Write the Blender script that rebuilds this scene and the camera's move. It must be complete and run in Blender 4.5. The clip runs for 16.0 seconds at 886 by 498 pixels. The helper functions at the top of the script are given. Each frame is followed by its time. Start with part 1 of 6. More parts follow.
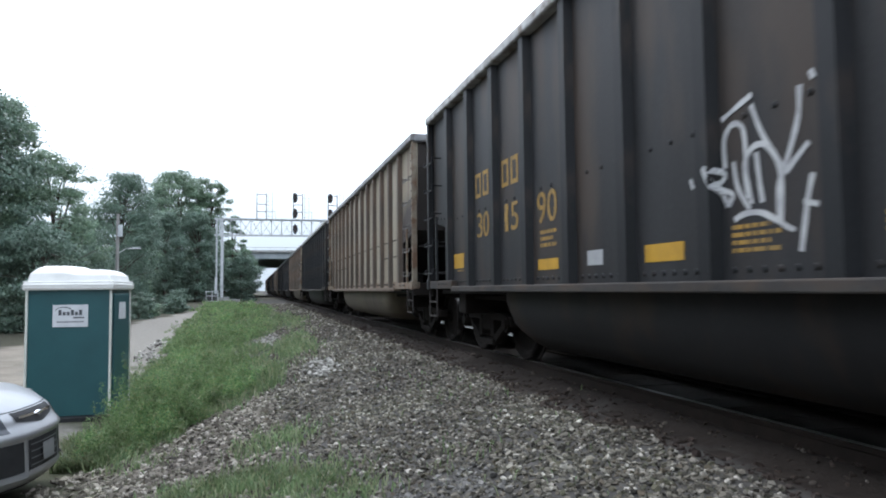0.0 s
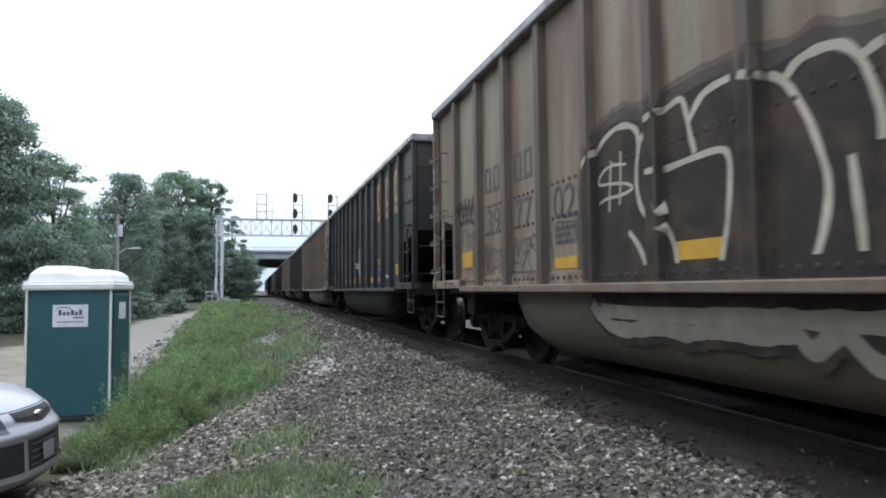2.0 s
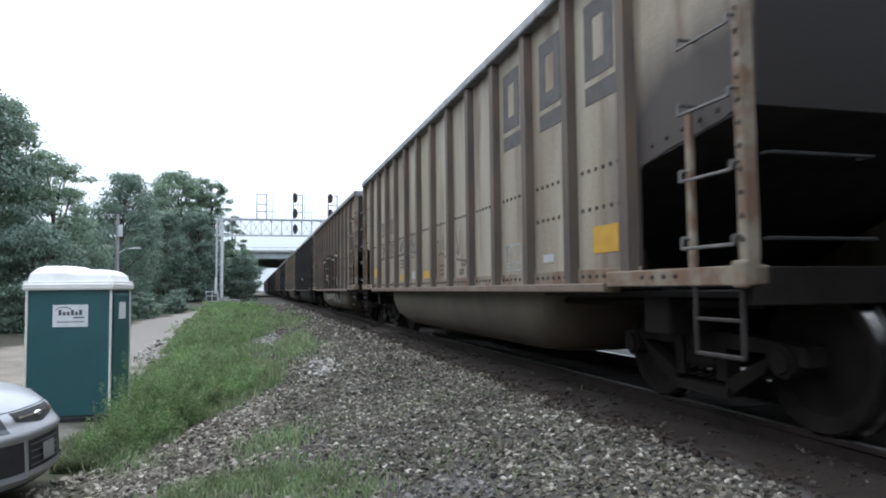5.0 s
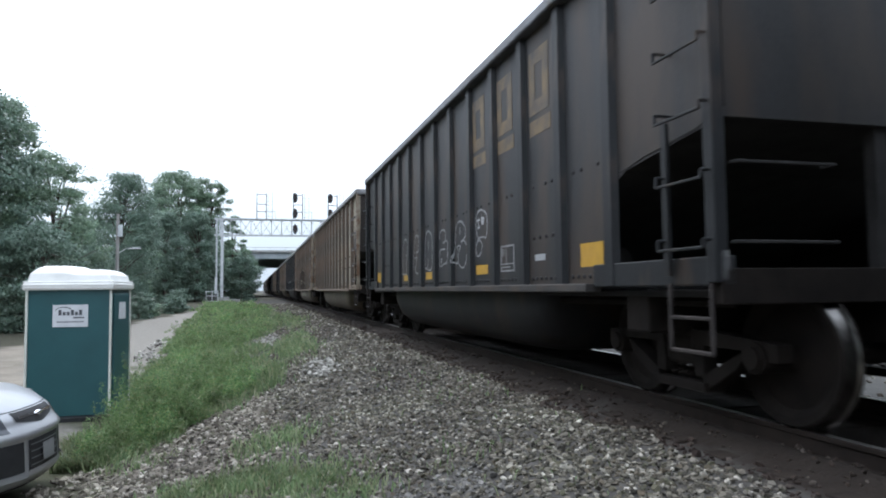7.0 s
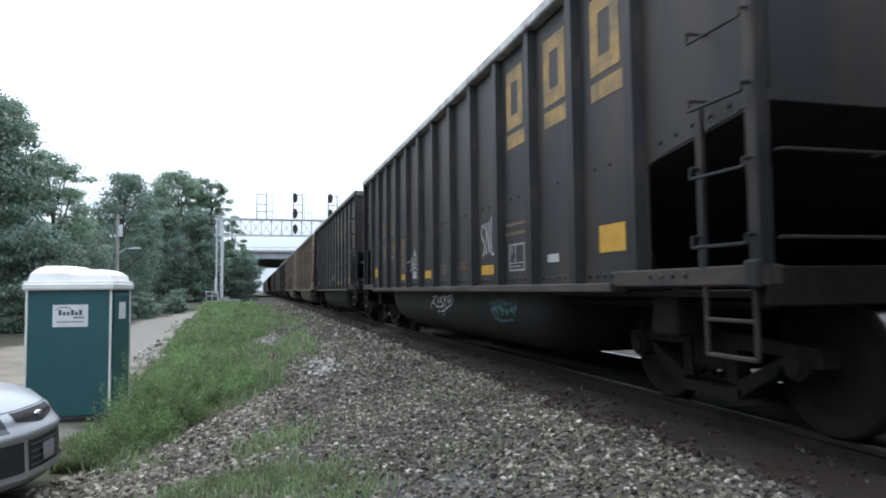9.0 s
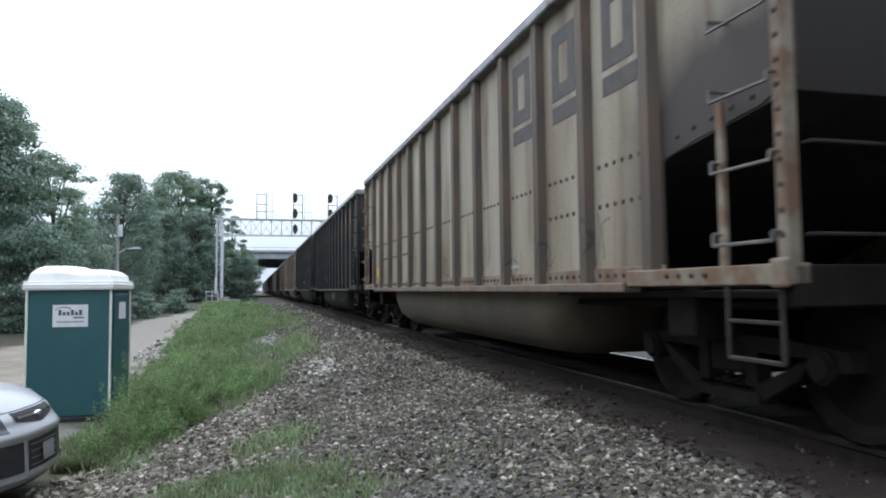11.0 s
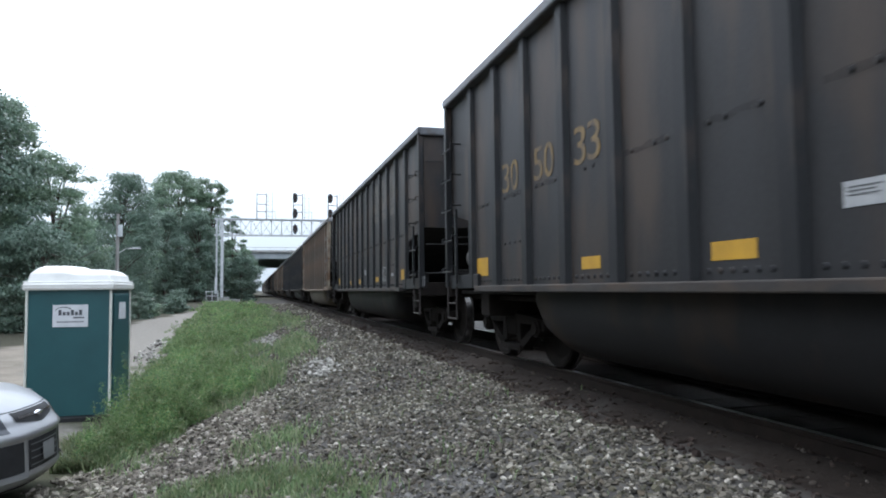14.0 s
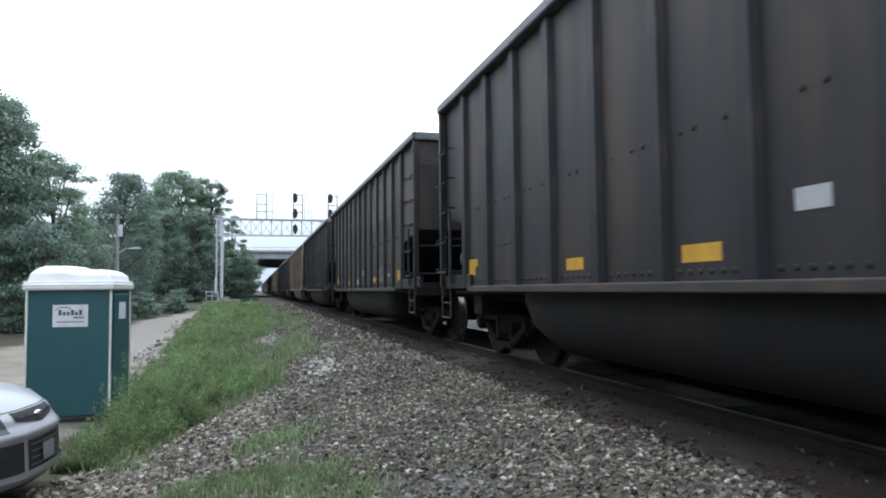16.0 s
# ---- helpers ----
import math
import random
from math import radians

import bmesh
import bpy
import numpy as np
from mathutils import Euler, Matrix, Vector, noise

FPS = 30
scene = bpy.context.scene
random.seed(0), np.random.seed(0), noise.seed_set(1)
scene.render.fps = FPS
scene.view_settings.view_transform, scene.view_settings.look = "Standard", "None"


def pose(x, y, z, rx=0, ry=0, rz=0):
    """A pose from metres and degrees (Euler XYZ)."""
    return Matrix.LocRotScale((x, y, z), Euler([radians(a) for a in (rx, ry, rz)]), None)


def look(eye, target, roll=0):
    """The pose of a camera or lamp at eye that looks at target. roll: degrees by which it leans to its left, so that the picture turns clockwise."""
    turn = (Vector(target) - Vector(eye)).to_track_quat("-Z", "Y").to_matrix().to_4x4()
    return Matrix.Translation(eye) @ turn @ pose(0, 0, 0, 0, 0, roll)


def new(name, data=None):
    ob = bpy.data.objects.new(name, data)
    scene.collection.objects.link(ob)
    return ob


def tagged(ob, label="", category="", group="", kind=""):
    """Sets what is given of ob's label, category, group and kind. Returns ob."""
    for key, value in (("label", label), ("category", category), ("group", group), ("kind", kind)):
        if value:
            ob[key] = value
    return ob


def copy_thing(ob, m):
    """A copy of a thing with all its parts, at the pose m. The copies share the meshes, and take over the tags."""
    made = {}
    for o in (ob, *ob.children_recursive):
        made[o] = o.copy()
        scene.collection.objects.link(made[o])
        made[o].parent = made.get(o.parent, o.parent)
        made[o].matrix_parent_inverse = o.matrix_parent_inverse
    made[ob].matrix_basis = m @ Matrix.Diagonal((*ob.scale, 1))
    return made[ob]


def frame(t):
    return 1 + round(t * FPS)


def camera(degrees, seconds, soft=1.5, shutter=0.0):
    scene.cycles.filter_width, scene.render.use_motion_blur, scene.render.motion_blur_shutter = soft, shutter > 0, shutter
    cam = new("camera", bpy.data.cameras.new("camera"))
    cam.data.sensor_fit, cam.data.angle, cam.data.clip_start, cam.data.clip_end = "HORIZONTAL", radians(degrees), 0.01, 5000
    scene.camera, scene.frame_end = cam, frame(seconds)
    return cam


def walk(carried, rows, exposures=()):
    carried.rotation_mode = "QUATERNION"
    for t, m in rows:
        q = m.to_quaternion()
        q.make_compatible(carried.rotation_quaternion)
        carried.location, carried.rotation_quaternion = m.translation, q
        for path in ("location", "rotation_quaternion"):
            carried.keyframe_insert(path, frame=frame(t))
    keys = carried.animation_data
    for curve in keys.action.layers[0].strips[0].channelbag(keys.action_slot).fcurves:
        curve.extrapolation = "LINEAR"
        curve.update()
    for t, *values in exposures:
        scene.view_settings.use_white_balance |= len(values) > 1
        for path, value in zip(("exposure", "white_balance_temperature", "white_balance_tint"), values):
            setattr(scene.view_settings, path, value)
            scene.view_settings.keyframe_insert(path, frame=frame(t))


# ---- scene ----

# ---------------------------------------------------------------- camera
cam = camera(65.23, 16.0, soft=1.9, shutter=0.16)
EYE = (0.0, 0.0, 0.982)
VIEW = Matrix.Translation(EYE) @ pose(0, 0, 0, 0, 0, -15.17) @ pose(0, 0, 0, 93.267) @ pose(0, 0, 0, 0, 0, -0.632)
walk(cam, [(0.0, VIEW), (16.0, VIEW)], [(0.0, 0.66, 6150, 11), (16.0, 0.66, 6150, 11)])

# ---------------------------------------------------------------- sky and sun (overcast)
world = bpy.data.worlds.new("overcast_sky")
scene.world = world
world.use_nodes = True
wn, wl = world.node_tree.nodes, world.node_tree.links
sky = wn.new("ShaderNodeTexSky")
sky.sky_type, sky.sun_disc = "NISHITA", False
sky.sun_elevation, sky.sun_rotation = radians(52), radians(-25)
sky.air_density, sky.dust_density = 1.0, 3.0
calm = wn.new("ShaderNodeHueSaturation")
calm.inputs["Saturation"].default_value = 0.22
cloud = wn.new("ShaderNodeMix")
cloud.data_type = "RGBA"
cloud.inputs["Factor"].default_value = 0.82
vault = wn.new("ShaderNodeTexCoord")
upward = wn.new("ShaderNodeSeparateXYZ")
rise = wn.new("ShaderNodeMapRange")
rise.interpolation_type = "SMOOTHSTEP"
rise.inputs["From Min"].default_value, rise.inputs["From Max"].default_value = 0.04, 0.30
layer = wn.new("ShaderNodeMix")
layer.data_type = "RGBA"
layer.inputs["A"].default_value, layer.inputs["B"].default_value = (3.6, 4.3, 4.9, 1), (12.2, 13.4, 14.8, 1)
wl.new(vault.outputs["Generated"], upward.inputs[0])
wl.new(upward.outputs["Z"], rise.inputs["Value"])
wl.new(rise.outputs[0], layer.inputs["Factor"])
wl.new(layer.outputs["Result"], cloud.inputs["B"])
wl.new(sky.outputs["Color"], calm.inputs["Color"])
wl.new(calm.outputs["Color"], cloud.inputs["A"])
wl.new(cloud.outputs["Result"], wn["Background"].inputs["Color"])
wn["Background"].inputs["Strength"].default_value = 0.13
sun = new("sun", bpy.data.lights.new("sun", "SUN"))
sun.data.energy, sun.data.angle, sun.data.color = 0.9, radians(25), (1.0, 0.97, 0.92)
sun.matrix_basis = look((-20, 30, 55), (0, 0, 0))

# ---------------------------------------------------------------- materials
def rgb(c):
    return (*c, 1)


def surface(name, colour, other=None, rough=0.7, metal=0.0, scale=6.0, fine=60.0, bump=0.15, stretch=(1, 1, 1), rust=None, rust_level=0.62, spread=0.0, sheen=0.5, soot=None, soot_top=3.0):
    """A painted or mineral surface: two colours mixed by coarse and fine noise, optional rust stains, fine relief."""
    m = bpy.data.materials.new(name)
    m.use_nodes = True
    n, l = m.node_tree.nodes, m.node_tree.links
    b = n["Principled BSDF"]
    co = n.new("ShaderNodeTexCoord")
    mp = n.new("ShaderNodeMapping")
    mp.inputs["Scale"].default_value = stretch
    l.new(co.outputs["Object"], mp.inputs["Vector"])
    big, small = n.new("ShaderNodeTexNoise"), n.new("ShaderNodeTexNoise")
    big.inputs["Scale"].default_value, big.inputs["Detail"].default_value = scale, 6
    small.inputs["Scale"].default_value, small.inputs["Detail"].default_value = fine, 3
    l.new(mp.outputs["Vector"], big.inputs["Vector"])
    l.new(co.outputs["Object"], small.inputs["Vector"])
    add = n.new("ShaderNodeMath")
    add.operation = "MULTIPLY_ADD"
    add.inputs[1].default_value, add.inputs[2].default_value = 0.35, -0.17
    l.new(small.outputs["Fac"], add.inputs[0])
    tot = n.new("ShaderNodeMath")
    tot.operation = "ADD"
    l.new(big.outputs["Fac"], tot.inputs[0])
    l.new(add.outputs[0], tot.inputs[1])
    ramp = n.new("ShaderNodeMapRange")
    ramp.inputs["From Min"].default_value, ramp.inputs["From Max"].default_value = 0.3, 0.72
    l.new(tot.outputs[0], ramp.inputs["Value"])
    mix = n.new("ShaderNodeMix")
    mix.data_type = "RGBA"
    mix.inputs["A"].default_value = rgb(colour)
    mix.inputs["B"].default_value = rgb(other or tuple(0.6 * c for c in colour))
    l.new(ramp.outputs[0], mix.inputs["Factor"])
    out = mix.outputs["Result"]
    if rust:
        rn = n.new("ShaderNodeTexNoise")
        rn.inputs["Scale"].default_value, rn.inputs["Detail"].default_value = scale * 1.7, 8
        l.new(mp.outputs["Vector"], rn.inputs["Vector"])
        rr = n.new("ShaderNodeMapRange")
        rr.inputs["From Min"].default_value, rr.inputs["From Max"].default_value = rust_level - 0.12, rust_level + 0.06
        l.new(rn.outputs["Fac"], rr.inputs["Value"])
        rm = n.new("ShaderNodeMix")
        rm.data_type = "RGBA"
        rm.inputs["B"].default_value = rgb(rust)
        l.new(rr.outputs[0], rm.inputs["Factor"])
        l.new(out, rm.inputs["A"])
        out = rm.outputs["Result"]
    if soot:
        # brake and coal dust that has gathered on the trailing end of a car's side, with a ragged edge; TAN_END uses
        # the same mask to darken downwards
        sx = n.new("ShaderNodeSeparateXYZ")
        l.new(co.outputs["Object"], sx.inputs[0])
        mid = n.new("ShaderNodeMath")
        mid.operation = "ADD"
        mid.inputs[1].default_value = 5.5
        l.new(sx.outputs["Y"], mid.inputs[0])
        far = n.new("ShaderNodeMath")
        far.operation = "ABSOLUTE"
        l.new(mid.outputs[0], far.inputs[0])
        along = n.new("ShaderNodeMapRange")
        along.inputs["From Min"].default_value, along.inputs["From Max"].default_value = 7.4, 8.9
        l.new(far.outputs[0], along.inputs["Value"])
        up = n.new("ShaderNodeMapRange")
        up.inputs["From Min"].default_value, up.inputs["From Max"].default_value = soot_top, soot_top - 0.8
        l.new(sx.outputs["Z"], up.inputs["Value"])
        both = n.new("ShaderNodeMath")
        both.operation = "MULTIPLY"
        l.new(along.outputs[0], both.inputs[0])
        l.new(up.outputs[0], both.inputs[1])
        rag = n.new("ShaderNodeMath")
        rag.operation = "MULTIPLY_ADD"
        rag.inputs[1].default_value = 2.2
        l.new(both.outputs[0], rag.inputs[0])
        shift = n.new("ShaderNodeMath")
        shift.operation = "SUBTRACT"
        shift.inputs[1].default_value = 0.75
        l.new(big.outputs["Fac"], shift.inputs[0])
        l.new(shift.outputs[0], rag.inputs[2])
        lim = n.new("ShaderNodeMapRange")
        lim.inputs["From Max"].default_value = 1.0
        l.new(rag.outputs[0], lim.inputs["Value"])
        sm = n.new("ShaderNodeMix")
        sm.data_type = "RGBA"
        sm.inputs["B"].default_value = rgb(soot)
        l.new(lim.outputs[0], sm.inputs["Factor"])
        l.new(out, sm.inputs["A"])
        out = sm.outputs["Result"]
    if spread:
        oi = n.new("ShaderNodeObjectInfo")
        vr = n.new("ShaderNodeMapRange")
        vr.inputs["To Min"].default_value, vr.inputs["To Max"].default_value = 1 - spread, 1 + spread
        l.new(oi.outputs["Random"], vr.inputs["Value"])
        hs = n.new("ShaderNodeHueSaturation")
        l.new(vr.outputs[0], hs.inputs["Value"])
        l.new(out, hs.inputs["Color"])
        out = hs.outputs["Color"]
    l.new(out, b.inputs["Base Color"])
    b.inputs["Roughness"].default_value, b.inputs["Metallic"].default_value = rough, metal
    b.inputs["Specular IOR Level"].default_value = sheen
    if bump:
        bn = n.new("ShaderNodeBump")
        bn.inputs["Strength"].default_value, bn.inputs["Distance"].default_value = bump, 0.02
        l.new(tot.outputs[0], bn.inputs["Height"])
        l.new(bn.outputs["Normal"], b.inputs["Normal"])
    return m


def islands(name, colours, rough=0.8, back=0.0, sheen=0.3, patch=0.0, patch_scale=1.0):
    """Many small pieces in one mesh, each with a colour of its own from a ramp."""
    m = bpy.data.materials.new(name)
    m.use_nodes = True
    n, l = m.node_tree.nodes, m.node_tree.links
    b = n["Principled BSDF"]
    g = n.new("ShaderNodeNewGeometry")
    r = n.new("ShaderNodeValToRGB")
    e = r.color_ramp.elements
    for i, c in enumerate(colours):
        p = i / (len(colours) - 1)
        if i == 0:
            e[0].color = rgb(c)
        elif i == len(colours) - 1:
            e[-1].color = rgb(c)
        else:
            e.new(p).color = rgb(c)
    l.new(g.outputs["Random Per Island"], r.inputs["Fac"])
    tone = r.outputs["Color"]
    if patch:
        co = n.new("ShaderNodeTexCoord")
        nz = n.new("ShaderNodeTexNoise")
        nz.inputs["Scale"].default_value, nz.inputs["Detail"].default_value = patch_scale, 4
        l.new(co.outputs["Object"], nz.inputs["Vector"])
        vr, hr = n.new("ShaderNodeMapRange"), n.new("ShaderNodeMapRange")
        for q, lo, hi in ((vr, 1 - patch, 1 + patch), (hr, 0.485, 0.515)):
            q.inputs["From Min"].default_value, q.inputs["From Max"].default_value = 0.3, 0.7
            q.inputs["To Min"].default_value, q.inputs["To Max"].default_value = lo, hi
            l.new(nz.outputs["Fac"], q.inputs["Value"])
        hs = n.new("ShaderNodeHueSaturation")
        l.new(vr.outputs[0], hs.inputs["Value"])
        l.new(hr.outputs[0], hs.inputs["Hue"])
        l.new(tone, hs.inputs["Color"])
        tone = hs.outputs["Color"]
    l.new(tone, b.inputs["Base Color"])
    b.inputs["Roughness"].default_value, b.inputs["Specular IOR Level"].default_value = rough, sheen
    if back:
        t = n.new("ShaderNodeBsdfTranslucent")
        l.new(tone, t.inputs["Color"])
        mx = n.new("ShaderNodeMixShader")
        mx.inputs[0].default_value = back
        l.new(b.outputs[0], mx.inputs[1])
        l.new(t.outputs[0], mx.inputs[2])
        l.new(mx.outputs[0], n["Material Output"].inputs["Surface"])
    return m


DARK = surface("charcoal_car_paint", (0.0265, 0.0264, 0.028), (0.0135, 0.013, 0.0135), 0.55, 0, 1.1, 30, 0.14, (1, 1, 0.3), (0.043, 0.032, 0.0255), 0.59, 0.14, sheen=0.22)
DARK_RIB = surface("charcoal_rib_paint", (0.0155, 0.016, 0.018), (0.0095, 0.0097, 0.0105), 0.55, 0, 2, 30, 0.1, (1, 1, 0.35), (0.05, 0.036, 0.028), 0.66, 0.15, sheen=0.22)
TAN = surface("weathered_tan_paint", (0.275, 0.245, 0.188), (0.165, 0.129, 0.088), 0.7, 0, 1.1, 30, 0.1, (1, 1.6, 0.22), (0.125, 0.083, 0.052), 0.63, 0.10, soot=(0.030, 0.021, 0.017))
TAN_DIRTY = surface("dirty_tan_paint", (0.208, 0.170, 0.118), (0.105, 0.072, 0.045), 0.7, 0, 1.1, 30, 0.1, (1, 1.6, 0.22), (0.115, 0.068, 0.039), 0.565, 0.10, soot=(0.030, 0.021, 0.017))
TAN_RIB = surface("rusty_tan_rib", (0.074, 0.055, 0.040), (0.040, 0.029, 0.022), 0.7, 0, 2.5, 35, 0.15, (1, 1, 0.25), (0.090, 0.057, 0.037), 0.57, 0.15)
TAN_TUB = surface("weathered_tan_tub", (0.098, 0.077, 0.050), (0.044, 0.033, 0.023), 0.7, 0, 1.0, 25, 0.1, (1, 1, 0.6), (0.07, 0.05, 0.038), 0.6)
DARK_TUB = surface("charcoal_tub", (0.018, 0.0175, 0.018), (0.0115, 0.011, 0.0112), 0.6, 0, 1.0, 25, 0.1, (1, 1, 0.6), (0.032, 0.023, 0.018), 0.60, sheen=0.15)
RIM = surface("worn_bright_rim", (0.24, 0.24, 0.245), (0.11, 0.11, 0.115), 0.5, 0.2, 3, 40, 0.1, (1, 1, 1), (0.09, 0.06, 0.045), 0.64)
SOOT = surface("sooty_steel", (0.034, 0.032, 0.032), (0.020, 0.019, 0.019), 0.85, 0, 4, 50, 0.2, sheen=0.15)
STEP = surface("grimy_step_steel", (0.045, 0.038, 0.036), (0.025, 0.022, 0.021), 0.8, 0, 5, 60, 0.15, sheen=0.15)
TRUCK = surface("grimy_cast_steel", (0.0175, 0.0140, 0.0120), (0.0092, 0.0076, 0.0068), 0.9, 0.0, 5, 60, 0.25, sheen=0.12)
POLISH = surface("polished_wheel_tread", (0.22, 0.21, 0.20), (0.06, 0.056, 0.053), 0.3, 1.0, 8, 80, 0.02)
RAILRUST = surface("rusty_rail_side", (0.027, 0.019, 0.015), (0.016, 0.0115, 0.0095), 0.85, 0.0, 6, 60, 0.2, sheen=0.2)
RAILTOP = surface("worn_rail_top", (0.42, 0.40, 0.38), (0.28, 0.26, 0.25), 0.32, 0.9, 8, 80, 0.02)
TIE = surface("oiled_tie_wood", (0.034, 0.026, 0.021), (0.018, 0.0145, 0.0125), 0.85, 0, 5, 50, 0.4, (0.2, 2, 2), sheen=0.15)
YELLOW = surface("yellow_reflective_sheet", (0.46, 0.26, 0.016), (0.34, 0.185, 0.012), 0.5, 0, 6, 60, 0.05)
YPAINT = surface("faded_yellow_stencil", (0.34, 0.195, 0.03), (0.17, 0.11, 0.035), 0.7, 0, 9, 60, 0.05)
KPAINT = surface("black_stencil", (0.062, 0.055, 0.051), (0.036, 0.032, 0.029), 0.7, 0, 9, 60, 0.05)
WPAINT = surface("white_spray_paint", (0.48, 0.48, 0.48), (0.27, 0.27, 0.28), 0.6, 0, 8, 60, 0.03)
PLACARD = surface("white_placard", (0.34, 0.345, 0.35), (0.27, 0.275, 0.28), 0.6, 0, 8, 60, 0.03)
SIGNW = surface("white_sign_sheet", (0.60, 0.61, 0.63), (0.5, 0.51, 0.53), 0.5, 0, 6, 60, 0.02)
GREEN = surface("teal_plastic", (0.016, 0.078, 0.086), (0.010, 0.058, 0.066), 0.45, 0, 2, 60, 0.03)
WHITEP = surface("white_plastic", (0.74, 0.735, 0.705), (0.63, 0.625, 0.60), 0.45, 0, 3, 60, 0.03)
CREAM = surface("cream_trim", (0.60, 0.60, 0.55), (0.45, 0.45, 0.41), 0.5, 0, 3, 60, 0.03)
INK = surface("dark_grey_ink", (0.06, 0.07, 0.08), (0.05, 0.05, 0.06), 0.6, 0, 9, 60, 0)
SILVER = surface("silver_car_paint", (0.34, 0.345, 0.358), (0.30, 0.305, 0.318), 0.30, 0.6, 3, 200, 0.0)
BLACKG = surface("satin_grey_plastic", (0.10, 0.105, 0.11), (0.07, 0.072, 0.075), 0.4, 0, 8, 80, 0.02)
BLACKP = surface("black_trim_plastic", (0.026, 0.027, 0.029), (0.016, 0.016, 0.017), 0.65, 0, 8, 80, 0.05, sheen=0.25)
PLATEG = surface("dull_plate", (0.22, 0.225, 0.23), (0.16, 0.165, 0.17), 0.5, 0, 8, 60, 0.03)
CHROME = surface("chrome", (0.75, 0.76, 0.78), (0.7, 0.7, 0.72), 0.12, 1.0, 4, 80, 0)
GLASSK = surface("dark_window_glass", (0.02, 0.024, 0.028), (0.015, 0.018, 0.02), 0.06, 0, 4, 80, 0)
LAMPG = surface("clear_lamp_lens", (0.09, 0.096, 0.108), (0.045, 0.048, 0.056), 0.08, 0.2, 6, 80, 0)
RUBBER = surface("tyre_rubber", (0.018, 0.018, 0.018), (0.012, 0.012, 0.012), 0.85, 0, 9, 80, 0.1)
GALV = surface("galvanised_steel", (0.50, 0.515, 0.53), (0.38, 0.395, 0.41), 0.5, 0.4, 4, 60, 0.05)
SIGNAL = surface("black_signal_paint", (0.02, 0.018, 0.018), (0.014, 0.013, 0.013), 0.6, 0, 5, 60, 0.05)
LENSK = surface("dark_signal_lens", (0.07, 0.012, 0.010), (0.05, 0.01, 0.01), 0.15, 0, 5, 60, 0)
CONC = surface("weathered_concrete", (0.30, 0.30, 0.29), (0.2, 0.2, 0.195), 0.85, 0, 1.5, 20, 0.2, (1, 1, 0.4))
GIRDER = surface("grey_bridge_steel", (0.27, 0.30, 0.31), (0.20, 0.22, 0.23), 0.6, 0, 1.0, 20, 0.1, (1, 1, 0.4))
POLEW = surface("grey_pole_wood", (0.28, 0.27, 0.26), (0.18, 0.17, 0.16), 0.85, 0, 6, 60, 0.3, (2, 2, 0.1))
BARK = surface("bark", (0.085, 0.07, 0.055), (0.045, 0.037, 0.03), 0.9, 0, 8, 60, 0.6, (2, 2, 0.4))
COAL = surface("coal_dust", (0.02, 0.02, 0.021), (0.01, 0.01, 0.01), 0.85, 0, 9, 60, 0.6)
# leaf colours lightened and tinted blue to stand in for haze over the trees
LEAF = islands("hazy_summer_leaves", [(0.109, 0.167, 0.115), (0.144, 0.213, 0.144), (0.178, 0.253, 0.167), (0.218, 0.299, 0.196)], 0.34, 0.45, 0.7, 0.25, 0.5)
LEAF_DK = islands("hazy_dark_leaves", [(0.086, 0.136, 0.106), (0.115, 0.172, 0.127), (0.149, 0.213, 0.155)], 0.34, 0.4, 0.7, 0.25, 0.5)
GRASSM = islands("grass_blades", [(0.095, 0.145, 0.072), (0.14, 0.195, 0.09), (0.185, 0.24, 0.12), (0.26, 0.265, 0.165)], 0.55, 0.4, 0.4, 0.35, 1.3)
WEED = islands("weed_leaves", [(0.058, 0.126, 0.046), (0.100, 0.182, 0.066), (0.144, 0.228, 0.086), (0.192, 0.268, 0.106), (0.24, 0.235, 0.125)], 0.5, 0.4, 0.4, 0.5, 1.5)
STONE = islands("ballast_stone", [(0.030, 0.027, 0.022), (0.058, 0.052, 0.041), (0.108, 0.097, 0.078), (0.145, 0.129, 0.104), (0.080, 0.064, 0.046), (0.080, 0.078, 0.052), (0.045, 0.040, 0.034), (0.128, 0.114, 0.092), (0.235, 0.215, 0.180), (0.125, 0.115, 0.096), (0.46, 0.43, 0.375)], 0.9, patch=0.3, patch_scale=0.7)


